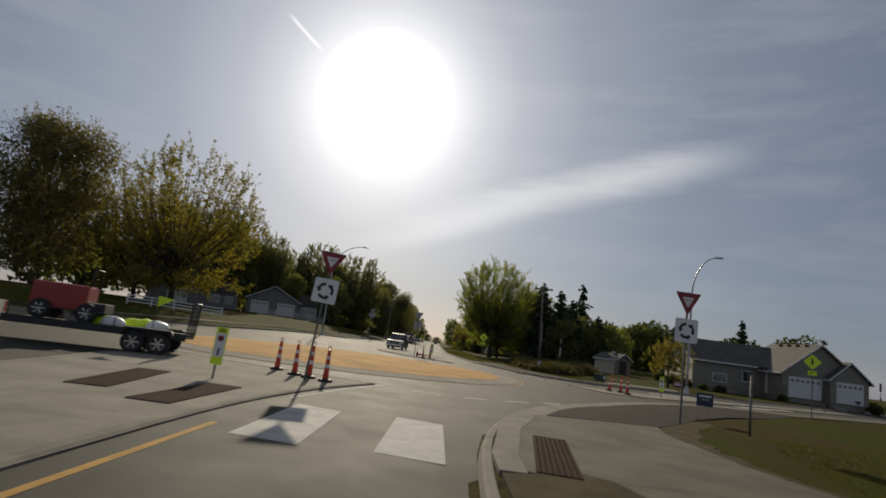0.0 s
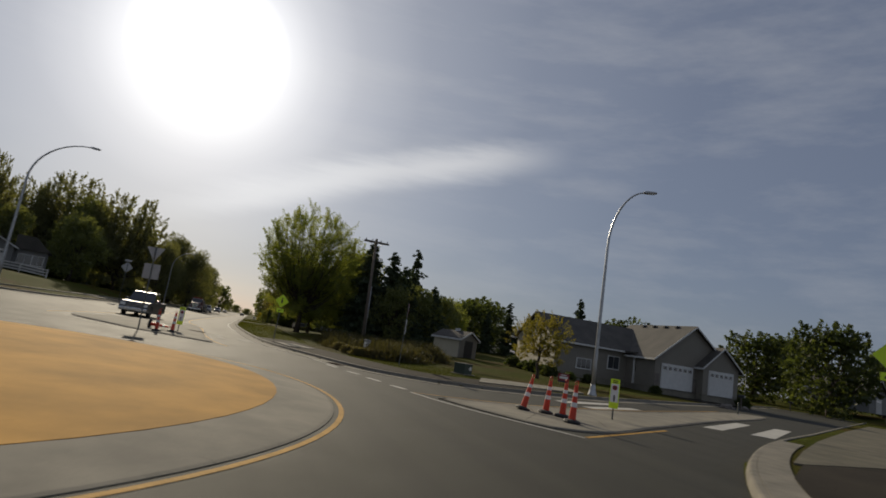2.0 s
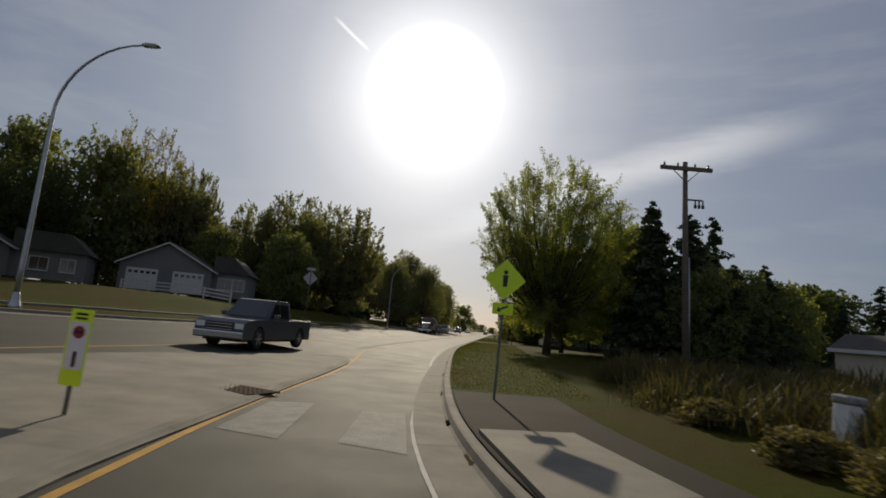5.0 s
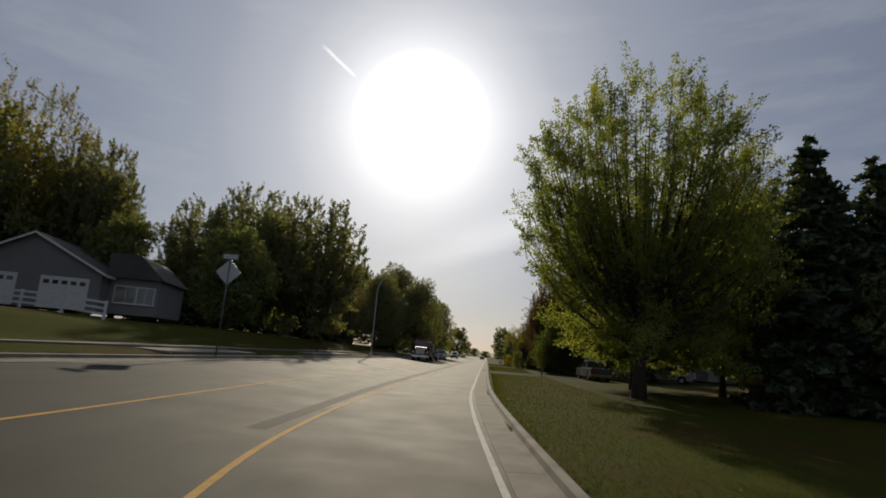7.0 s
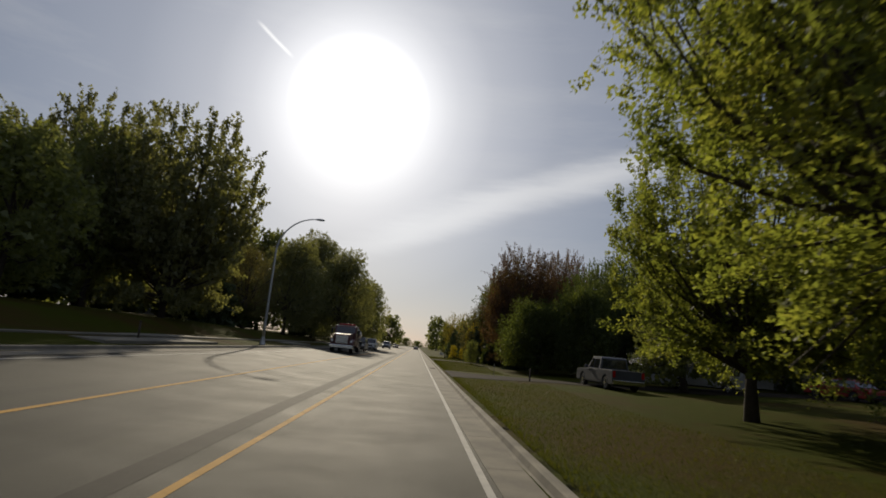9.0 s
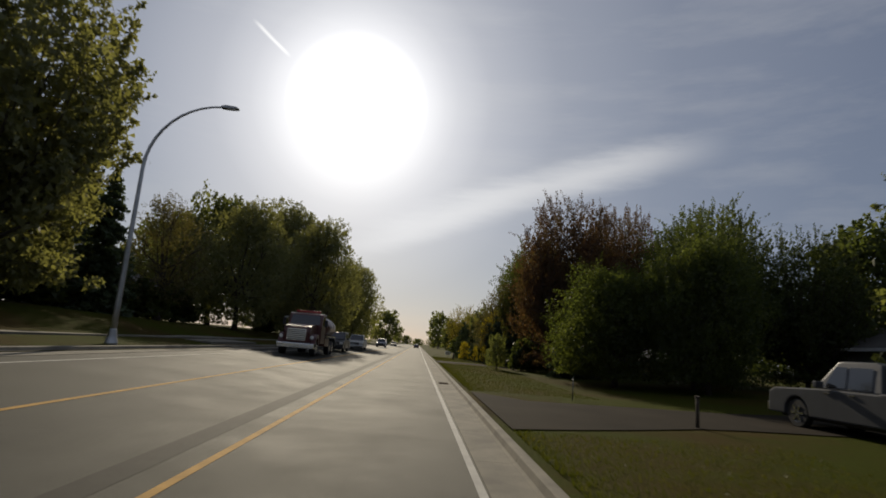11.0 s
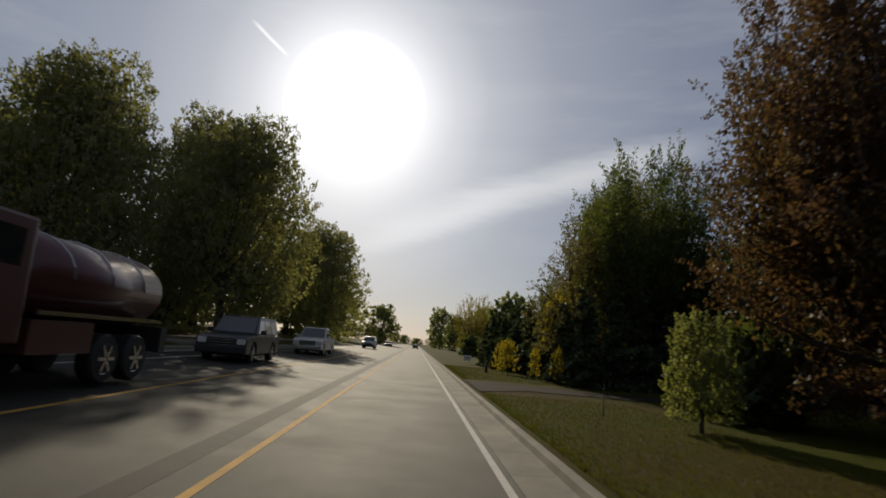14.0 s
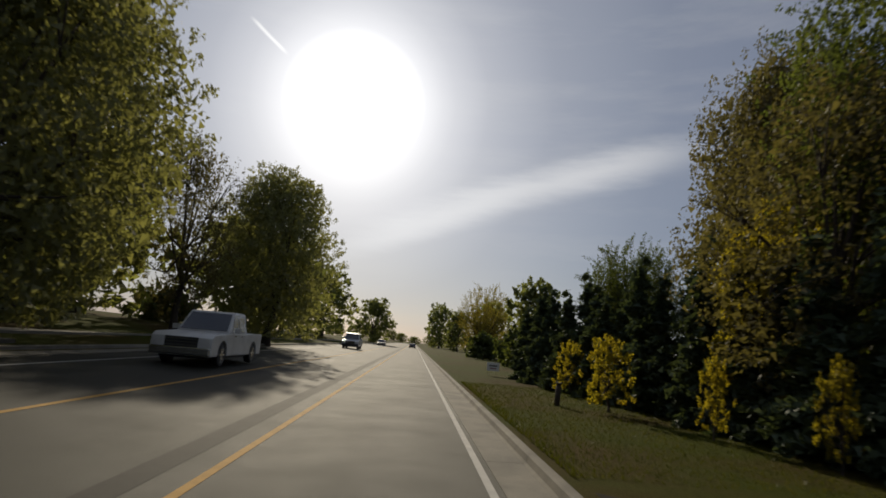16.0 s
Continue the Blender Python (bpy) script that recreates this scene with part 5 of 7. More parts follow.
for k in range(34):
    y = 60.6 + 18.5 * (k / 33) + BRUSH.uniform(-0.5, 0.5)
    left = 10.0 - 0.02 * (y - 60)
    right = min(18.5, 12.0 + (y - 60) * 0.8)
    x = left + (right - left) * ((k * 0.618) % 1.0)
    if (x - 10.8) ** 2 + (y - 63.7) ** 2 > 1.2 and not (abs(x - 10.6) < 0.8 and 60 < y < 64):
        tree("brush", x, y, BRUSH.uniform(1.15, 1.6), BRUSH.uniform(2.0, 2.8), "stand of tall dry grass and weeds", "tall grass")
for x, y, h, w in ((9.9, 60.8, 0.62, 1.6), (10.8, 60.4, 0.66, 1.9), (12.0, 61.0, 0.75, 2.0), (13.2, 62.2, 0.9, 2.2), (14.6, 63.8, 0.95, 2.4), (15.8, 65.6, 1.0, 2.4), (9.5, 62.4, 0.6, 1.5), (9.4, 66.0, 0.6, 1.6)):
    tree("bush_dry", x, y, h, w, "low brownish shrub at the edge of the tall grass", "shrub")
tree("gold_small", 8.2, 179.6, 5.9, 2.8, "slender tree with bright yellow leaves over the hedge", "tree")
tree("ornamental", 25.2, 66.0, 5.3, 5.6, "small ornamental tree with yellowing leaves", "tree")


def grass_blades(regions, seed=5):
    """Short blades along the mown verge where the lawn meets kerb and path."""
    rng = np.random.default_rng(seed)
    root = empty_thing("grass", (0, 0, 0), "short uneven grass blades along the verge", "grass", kind="stuff")
    for x0, y0, x1, y1, n, clear in regions:
        x = x0 + (x1 - x0) * rng.uniform(0, 1, n) ** 1.5
        y = rng.uniform(y0, y1, n)
        sd = signed_distance(x, y, PAVED)
        keep = sd > clear
        x, y, sd = x[keep], y[keep], sd[keep]
        z = 0.13 + rise(x, y, sd)
        a = rng.uniform(0, 2 * math.pi, len(x))
        h = rng.uniform(0.03, 0.085, len(x))
        w = rng.uniform(0.006, 0.014, len(x))
        tipx, tipy = x + rng.normal(0, 0.025, len(x)), y + rng.normal(0, 0.025, len(x))
        v = np.stack([np.c_[x - w * np.cos(a), y - w * np.sin(a), z - 0.005], np.c_[x + w * np.cos(a), y + w * np.sin(a), z - 0.005], np.c_[tipx, tipy, z + h]], 1).reshape(-1, 3)
        me = bpy.data.meshes.new("blades")
        me.from_pydata(v.tolist(), [], np.arange(len(v)).reshape(-1, 3).tolist())
        tagged(mesh_ob("blades", me, M["grass_blade"], root), kind="stuff")


grass_blades([(7.0, 8.0, 14.0, 22.0, 12000, 6.3), (9.0, 50.0, 16.0, 60.0, 14000, 3.75), (2.0, 68.0, 7.5, 127.0, 46000, 0.27), (2.0, 136.5, 7.0, 166.0, 24000, 0.27), (2.0, 174.0, 7.0, 192.0, 14000, 0.27)])

# the far wood that closes the view behind the houses
wood = random.Random(11)
for k in range(13):
    tree("dark_round", -66 - 8 * wood.random(), 112 + 13 * k, 11 + 4 * wood.random(), 16, "broad dark tree of the far wood", group="far wood")
for k in range(6):
    tree("dark_round", 52 + 8 * wood.random(), 140 + 14 * k, 10 + 4 * wood.random(), 15, "broad dark tree of the far wood", group="far wood")

for k in range(15):
    x = -78 + 11 * k + 4 * wood.random()
    tree("dark_round", x, 640 + 40 * wood.random(), (5.5 if -16 < x < 8 else 8) + 4 * wood.random(), 14, "broad dark tree of the far wood", group="far wood")

# ---------------------------------------------------------------- poles and lamps


def street_lamp(x, y, yaw, h=11.6, reach=2.6):
    """A tapered steel pole that bends over into an arm with a flat lamp head."""
    root = empty_thing("street_lamp", pose(x, y, land(x, y), 0, 0, yaw), "tall curved galvanised steel street lamp", "street lamp")
    pts, rad = [], []
    for k in range(6):
        f = k / 5
        pts.append((0, 0, h * 0.70 * f))
        rad.append(0.115 - 0.04 * f)
    for k in range(1, 11):
        a = radians(88 * k / 10)
        pts.append((reach * (1 - math.cos(a)), 0, h * 0.70 + h * 0.285 * math.sin(a)))
        rad.append(0.073 - 0.035 * k / 10)
    tube_part("pole", pts, rad, M["steel"], root, 10)
    bm = bmesh.new()
    lathe(bm, [(0.24, 0.0), (0.24, 0.06), (0.17, 0.30), (0.135, 0.55), (0.115, 0.6)], 14)
    part("base_cover", bm, M["steel"], root)
    e = pts[-1]
    bm = bmesh.new()
    prism(bm, [(-0.10, 0.02), (0.10, 0.075), (0.50, 0.05), (0.62, 0.0), (0.58, -0.045), (0.10, -0.06), (-0.10, -0.04)], -0.13, 0.13, 0.02)
    part("lamp_head", bm, M["alu"], root, m=Matrix.Translation((e[0] + 0.05, 0, e[2])))
    box_part("lens", (0.15, -0.09, -0.075), (0.5, 0.09, -0.05), M["lamp_glass"], root).matrix_basis = Matrix.Translation((e[0] + 0.05, 0, e[2]))
    return root


street_lamp(21.3, 52.85, -37, 11.8, 1.75)
street_lamp(-14.0, 73.6, 2, 11.4, 3.5)
street_lamp(-11.9, 138.0, 2, 10.3, 2.9)


def utility_pole(x, y, h, lean=2.0, yaw=10):
    root = empty_thing("utility_pole", pose(x, y, land(x, y), 0, lean, yaw), "weathered wooden utility pole with a crossarm", "utility pole")
    tube_part("pole", [(0, 0, -0.2), (0, 0, h * 0.5), (0, 0, h)], [0.17, 0.145, 0.12], M["wood_pole"], root, 10)
    box_part("crossarm", (-1.35, -0.20, h - 0.48), (1.35, -0.08, h - 0.28), M["wood_pole"], root)
    for px in (-1.15, -0.45, 0.45, 1.15):
        bm = bmesh.new()
        lathe(bm, [(0.03, 0), (0.06, 0.03), (0.05, 0.08), (0.06, 0.12), (0.03, 0.18)], 8)
        part("insulator", bm, M["alu"], root, m=Matrix.Translation((px, -0.14, h - 0.28)))
    for s in (-1, 1):
        tube_part("brace", [(0, -0.14, h - 1.1), (s * 0.75, -0.14, h - 0.42)], 0.025, M["steel"], root, 6)
    box_part("bracket", (0.05, -0.12, h - 2.0), (0.85, -0.04, h - 1.93), M["wood_pole"], root)
    for k in range(3):
        bm = bmesh.new()
        lathe(bm, [(0.05, 0), (0.09, 0.04), (0.05, 0.09), (0.09, 0.13), (0.05, 0.18), (0.03, 0.42)], 8)
        part("cutout", bm, M["plastic_dark"], root, m=Matrix.Translation((0.45 + 0.2 * k, -0.14, h - 2.4)))
    tube_part("riser", [(0.17, -0.05, 0.0), (0.16, -0.05, h * 0.55)], 0.05, M["alu"], root, 6)
    return root


utility_pole(14.1, 81.8, 10.9, -2.0)

# ---------------------------------------------------------------- signs


def rounded(w, h, r, n=4):
    pts = []
    for cx, cz, a0 in ((w / 2 - r, h / 2 - r, 0), (-w / 2 + r, h / 2 - r, 90), (-w / 2 + r, -h / 2 + r, 180), (w / 2 - r, -h / 2 + r, 270)):
        for k in range(n + 1):
            a = radians(a0 + 90 * k / n)
            pts.append((cx + r * math.cos(a), cz + r * math.sin(a)))
    return pts


def plate(name, outline, mat, parent, z, y=0.0, thick=0.004, label="", m=None):
    bm = bmesh.new()
    prism(bm, [(x, q + z) for x, q in outline], y, y + thick)
    return part(name, bm, mat, parent, label, m=m)


def triangle(side, r=0.05):
    """A triangle with its point down, with rounded corners."""
    h = side * 0.866
    c = [(-side / 2, h / 2), (0, -h / 2), (side / 2, h / 2)]
    pts = []
    for k in range(3):
        p, a, b = Vector(c[k]), Vector(c[k - 1]), Vector(c[(k + 1) % 3])
        for t in (0.0, 0.5, 1.0):
            q0, q1 = p + (a - p).normalized() * r, p + (b - p).normalized() * r
            pts.append(tuple((1 - t) ** 2 * q0 + 2 * t * (1 - t) * p + t * t * q1))
    return pts


def arrow_arc(r0, r1, a0, a1):
    """A bent arrow of a ring."""
    out = [(r1 * math.cos(radians(a)), r1 * math.sin(radians(a))) for a in np.linspace(a0, a1, 9)]
    rm, w = (r0 + r1) / 2, (r1 - r0)
    head = [((rm + w * 1.05) * math.cos(radians(a1)), (rm + w * 1.05) * math.sin(radians(a1))),
            (rm * math.cos(radians(a1 + 34)), rm * math.sin(radians(a1 + 34))),
            ((rm - w * 1.05) * math.cos(radians(a1)), (rm - w * 1.05) * math.sin(radians(a1)))]
    inner = [(r0 * math.cos(radians(a)), r0 * math.sin(radians(a))) for a in np.linspace(a1, a0, 9)]
    return out + head + inner


def flat_text(word, size, mat, parent, m):
    cu = bpy.data.curves.new("lettering", "FONT")
    cu.body, cu.size, cu.align_x, cu.align_y, cu.extrude = word, size, "CENTER", "CENTER", 0.001
    ob = new("lettering", cu)
    cu.materials.append(mat)
    ob.parent = parent
    ob.matrix_basis = m
    return ob


def yield_sign(x, y, yaw, lean=0.0, label="red and white yield sign above a white roundabout sign", base=None, top=4.15):
    """A yield triangle over a square sign with three bent arrows, on one post."""
    z = land(x, y) if base is None else base
    root = empty_thing("yield_sign", pose(x, y, z, 0, lean, yaw), label, "road sign")
    bm = bmesh.new()
    box(bm, -0.03, 0.0, -0.1, 0.03, 0.045, top + 0.02, 0.006)
    part("post", bm, M["post"], root)
    s = 0.86
    zt = top - 0.37
    t = plate("triangle", triangle(s), M["alu"], root, zt, -0.012, 0.005)
    plate("red_border", triangle(s - 0.01), M["sign_red"], t, zt, -0.015, 0.003)
    plate("white_field", triangle(s * 0.46, 0.03), M["sign_white"], t, zt + 0.05, -0.018, 0.003)
    flat_text("YIELD", 0.095, M["sign_red"], t, Matrix.Translation((0, -0.0195, zt + 0.13)) @ pose(0, 0, 0, 90))
    zs = top - 0.85 - 0.375
    q = plate("square", rounded(0.76, 0.76, 0.05), M["alu"], root, zs, -0.012, 0.005)
    plate("white_field", rounded(0.755, 0.755, 0.05), M["sign_white"], q, zs, -0.015, 0.003)
    for k in range(3):
        bm = bmesh.new()
        a = 95 + 120 * k
        prism(bm, [(px, pz + zs) for px, pz in arrow_arc(0.17, 0.26, a, a + 68)], -0.018, -0.0155)
        part("arrow", bm, M["sign_black"], q)
    for k in range(2):
        bm = bmesh.new()
        lathe(bm, [(0.012, 0), (0.012, 0.008), (0.005, 0.012)], 8)
        part("bolt", bm, M["steel"], q, m=Matrix.Translation((0, -0.015, zs - 0.3 + 0.6 * k)) @ pose(0, 0, 0, 90))
    return root


yield_sign(7.85, 23.3, 4, 0.5)
yield_sign(-3.85, 22.75, 2, 4.0, "yield sign above a roundabout sign, tilted on the island", 0.035, 4.0)
yield_sign(10.95, 55.1, 71, -1.0, "yield sign above a roundabout sign seen edge-on", None, 3.3)
yield_sign(-1.9, 57.6, 176, 1.0, "grey backs of a yield sign and roundabout sign", 0.06, 4.1)


def crossing_sign(x, y, yaw, top, lean=0.0, face=0.66):
    """A lime diamond with a dark figure bar and a small arrow plate below."""
    root = empty_thing("crossing_sign", pose(x, y, land(x, y), 0, lean, yaw), "fluorescent lime diamond crossing sign with arrow plate", "road sign", "crossing signs")
    bm = bmesh.new()
    box(bm, -0.028, 0.0, -0.1, 0.028, 0.04, top - 0.05, 0.006)
    part("post", bm, M["post"], root)
    r = face / math.sqrt(2)
    turn = pose(0, 0, 0, 0, 45, 0)
    zc = top - r
    d = plate("diamond", rounded(face, face, 0.05), M["alu"], root, 0, -0.012, 0.005, m=Matrix.Translation((0, 0, zc)) @ turn)
    plate("lime_face", rounded(face - 0.008, face - 0.008, 0.05), M["sign_lime"], d, 0, -0.015, 0.003)
    bm = bmesh.new()
    s = face / 0.66
    prism(bm, [(-0.045 * s, -0.16 * s), (0.045 * s, -0.16 * s), (0.06 * s, 0.10 * s), (-0.06 * s, 0.10 * s)], -0.018, -0.0155)
    prism(bm, [(0.05 * s * math.cos(a), 0.165 * s + 0.05 * s * math.sin(a)) for a in np.linspace(0, 5.6, 9)], -0.018, -0.0155)
    part("symbol_bar", bm, M["sign_black"], d, m=pose(0, 0, 0, 0, -45, 0))
    zp = zc - r - 0.19
    p = plate("arrow_plate", rounded(0.46, 0.26, 0.03), M["sign_lime"], root, zp, -0.014, 0.005)
    plate("arrow", [(-0.13, -0.06), (-0.04, -0.08), (-0.06, -0.035), (0.12, 0.05), (0.10, 0.085), (-0.08, 0.0), (-0.10, 0.04)], M["sign_black"], p, zp, -0.017, 0.003)
    return root


crossing_sign(4.95, 66.0, 3, 3.15, 1.0)
crossing_sign(22.3, 38.7, -42, 3.75)


def island_sign(x, y, z, yaw, lean=0.0, h=1.32):
    """A narrow lime and white flexible sign on a short post."""
    root = empty_thing("island_sign", pose(x, y, z, 0, lean, yaw), "narrow lime and white crossing marker on a post", "road sign", "island signs")
    bm = bmesh.new()
    box(bm, -0.025, 0.0, 0, 0.025, 0.03, h - 0.3, 0.005)
    part("post", bm, M["post"], root)
    z0, z1 = 0.36, h
    p = plate("panel", rounded(0.30, z1 - z0, 0.02), M["sign_lime"], root, (z0 + z1) / 2, -0.012, 0.008)
    zc = (z0 + z1) / 2 + 0.02
    plate("white_field", rounded(0.25, 0.60, 0.01), M["sign_white"], p, zc, -0.0145, 0.002)
    plate("red_disc", [(0.085 * math.cos(a), 0.085 * math.sin(a)) for a in np.linspace(0.39, 0.39 + 5.5, 8)], M["sign_red"], p, zc + 0.17, -0.0165, 0.002)
    plate("dark_bar", rounded(0.11, 0.035, 0.01), M["sign_black"], p, zc + 0.17, -0.018, 0.001)
    plate("symbol_bar", rounded(0.055, 0.2, 0.02), M["sign_black"], p, zc - 0.17, -0.0165, 0.002)
    for dz in (0.40, 0.345):
        plate("caption_bar", rounded(0.16, 0.03, 0.005), M["sign_black"], p, zc + dz, -0.0165, 0.002)
    return root


island_sign(-5.6, 20.1, 0.035, 4, 2)
island_sign(15.0, 42.5, 0.04, -44, 0)
island_sign(-0.4, 60.2, 0.09, 2, 1)


def road_sign_back(x, y, z, yaw):
    root = empty_thing("warning_sign", pose(x, y, z, 0, 0, yaw) @ Matrix.Scale(1.2, 4), "grey metal back of a diamond warning sign", "road sign")
    tube_part("post", [(0, 0, -0.1), (0, 0, 3.95)], 0.03, M["post"], root, 8)
    turn = Matrix.Translation((0, 0, 3.4)) @ pose(0, 0, 0, 0, 45, 0)
    d = plate("diamond", rounded(0.76, 0.76, 0.05), M["alu"], root, 0, -0.012, 0.006, m=turn)
    plate("face", rounded(0.75, 0.75, 0.05), M["sign_lime"], d, 0, -0.016, 0.003)
    p = plate("name_plate", rounded(0.62, 0.2, 0.02), M["alu"], root, 4.05, -0.012, 0.006)
    return root


road_sign_back(-11.4, 99.6, land(-11.4, 99.6), 184)

# ---------------------------------------------------------------- cones


def cone_parts(root):
    bm = bmesh.new()
    lathe(bm, [(0.225, 0), (0.235, 0.03), (0.21, 0.075), (0.10, 0.10)], 14)
    part("rubber_base", bm, M["rubber"], root, "heavy black rubber base")
    prof = lambda z: 0.098 - (0.098 - 0.048) * (z - 0.09) / 0.90
    for name, z0, z1, mat in (("sleeve", 0.09, 0.42, M["cone_orange"]), ("white_band", 0.42, 0.54, M["sign_white"]), ("sleeve", 0.54, 0.70, M["cone_orange"]), ("white_band", 0.70, 0.80, M["sign_white"]), ("sleeve", 0.80, 0.99, M["cone_orange"])):
        bm = bmesh.new()
        e = 0.003 if name == "white_band" else 0
        lathe(bm, [(prof(z0) + e, z0), (prof(z1) + e, z1)], 14)
        part(name, bm, mat, root, smooth=False)
    bm = bmesh.new()
    tube(bm, [(-0.035, 0, 0.98), (-0.04, 0, 1.06), (-0.02, 0, 1.11), (0.02, 0, 1.11), (0.04, 0, 1.06), (0.035, 0, 0.98)], 0.012, 6)
    part("handle", bm, M["cone_orange"], root)


first = empty_thing("traffic_cone", pose(-5.4, 25.2, 0.035, 0, 1, 0), "tall orange and white channelizer cone on concrete island", "traffic cone", "cones on the islands")
cone_parts(first)
for x, y, z, rx, ry, s in ((-4.5, 24.1, 0.035, 0, -1, 1.0), (-3.95, 23.7, 0.035, 0, 2, 1.04), (-3.3, 23.2, 0.035, 2, 0, 1.0), (11.45, 42.1, 0.042, 0, 13, 1.0), (12.1, 41.85, 0.042, 2, 3, 1.0), (12.35, 41.3, 0.042, 0, 2, 1.0), (11.95, 40.15, 0.042, 0, 2, 1.03),
                              (-1.1, 57.6, 0.075, 0, -1, 1.0), (-0.5, 58.7, 0.075, 0, 1, 1.0)):
    c = copy_thing(first, pose(x, y, z, rx, ry, 0) @ Matrix.Scale(s, 4))
    if ry == 13:
        c["label"] = "orange and white cone leaning over on its base"
fallen = copy_thing(first, pose(-1.75, 59.5, 0.31, 0, 92, -12))
fallen["label"] = "orange and white cone lying on its side"

# ---------------------------------------------------------------- small things on the verge


def transformer_box(x, y, yaw):
    root = empty_thing("transformer_box", pose(x, y, land(x, y), 0, 0, yaw) @ Matrix.Scale(0.76, 4), "dark green metal transformer box on a pad", "utility box")
    box_part("pad", (-0.68, -0.66, -0.05), (0.68, 0.66, 0.07), M["concrete"], root, "", 0.02)
    bm = bmesh.new()
    box(bm, -0.45, -0.5, 0.07, 0.45, 0.5, 0.76, 0.02)
    part("cabinet", bm, M["box_green"], root)
    bm = bmesh.new()
    box(bm, -0.48, -0.54, 0.76, 0.48, 0.52, 0.81, 0.015)
    part("lid", bm, M["box_green"], root)
    box_part("label_plate", (0.12, -0.507, 0.35), (0.36, -0.5, 0.6), M["sign_white"], root, "pale warning plate")
    box_part("latch", (-0.03, -0.53, 0.4), (0.03, -0.5, 0.55), M["steel"], root)
    return root


transformer_box(14.85, 55.9, 30)


def yard_sign(x, y, yaw, w, h, z0, mat, bars, label):
    root = empty_thing("yard_sign", pose(x, y, land(x, y), 0, 0, yaw), label, "yard sign")
    for s in (-1, 1):
        tube_part("wire_leg", [(s * w * 0.32, 0.006, -0.05), (s * w * 0.32, 0.006, z0 + h * 0.8)], 0.006, M["steel"], root, 5)
    p = box_part("board", (-w / 2, -0.006, z0), (w / 2, 0.004, z0 + h), mat, root)
    for bx, bz, bw, bh, bm_ in bars:
        box_part("text_bar", (bx - bw / 2, -0.010, bz - bh / 2), (bx + bw / 2, -0.0065, bz + bh / 2), bm_, p)
    return root


yard_sign(23.0, 58.6, -20, 0.72, 0.55, 0.28, M["sign_red"], [(0, 0.58, 0.56, 0.14, M["sign_white"]), (0, 0.34, 0.70, 0.1, M["sign_blue"]), (0, 0.74, 0.4, 0.05, M["sign_white"])], "small red and navy yard sign on wires")
yard_sign(9.6, 25.4, 6, 0.62, 0.46, 0.55, M["sign_blue"], [(0, 0.90, 0.46, 0.06, M["sign_white"]), (0, 0.78, 0.3, 0.04, M["alu"])], "small navy yard sign with pale lettering bars")
yard_sign(4.6, 200.0, 2, 0.75, 0.5, 0.3, M["sign_white"], [(0, 0.6, 0.5, 0.07, M["sign_black"]), (0, 0.45, 0.4, 0.05, M["sign_red"])], "small white yard sign by the road")


def thin_post(x, y, h, label, r=0.03, lean=0, mat="post"):
    root = empty_thing("marker_post", pose(x, y, land(x, y), 0, lean, 0), label, "post")
    tube_part("post", [(0, 0, -0.1), (0, 0, h)], [r, r * 0.9], M[mat], root, 8)
    bm = bmesh.new()
    lathe(bm, [(r * 1.3, h - 0.02), (r * 1.3, h + 0.02), (r * 0.5, h + 0.03)], 8)
    part("cap", bm, M[mat], root)
    return root


thin_post(9.4, 22.2, 1.75, "brown steel post in the verge", 0.035)
thin_post(4.4, 184.2, 0.7, "short dark post on the verge", 0.09, 3, "bark")
thin_post(7.0, 129.5, 0.75, "short dark post on the lawn", 0.05, 0, "bark")
thin_post(4.7, 161.5, 0.85, "thin dark stake on the verge", 0.013, 0, "bark")
thin_post(5.6, 135.6, 0.8, "thin grey post by the drive", 0.02)
thin_post(-13.4, 122.0, 0.8, "short dark post by the path", 0.05, 0, "bark")
for x, y, h in ((10.8, 63.7, 1.05), (12.6, 80.5, 1.0)):
    root = empty_thing("service_pedestal", pose(x, y, land(x, y), 0, 4, 12), "pale utility pedestal among the shrubs", "utility box")
    bm = bmesh.new()
    box(bm, -0.16, -0.16, 0, 0.16, 0.16, h - 0.15, 0.03)
    part("body", bm, M["sign_white"], root)
    bm = bmesh.new()
    box(bm, -0.18, -0.18, h - 0.15, 0.18, 0.18, h, 0.04)
    part("cap", bm, M["alu"], root)

# drives on both sides


def drape(name, outline, mat, label, lift=0.03):
    """A paved sheet that lies on the ground within an outline."""
    bm = bmesh.new()
    slab(bm, outline, -1.0, 0.0)
    bmesh.ops.delete(bm, geom=[f for f in bm.faces if f.normal.z < 0.5], context="FACES")
    xs, ys = [p[0] for p in outline], [p[1] for p in outline]
    for lo, hi, n in ((min(xs), max(xs), Vector((1, 0, 0))), (min(ys), max(ys), Vector((0, 1, 0)))):
        q = lo + 1.2
        while q < hi:
            bmesh.ops.bisect_plane(bm, geom=bm.verts[:] + bm.edges[:] + bm.faces[:], plane_co=n * q, plane_no=n)
            q += 1.2
    for v in bm.verts:
        v.co.z = land(v.co.x, v.co.y) + lift
    return tagged(part(name, bm, mat), label, "drive", kind="structure")


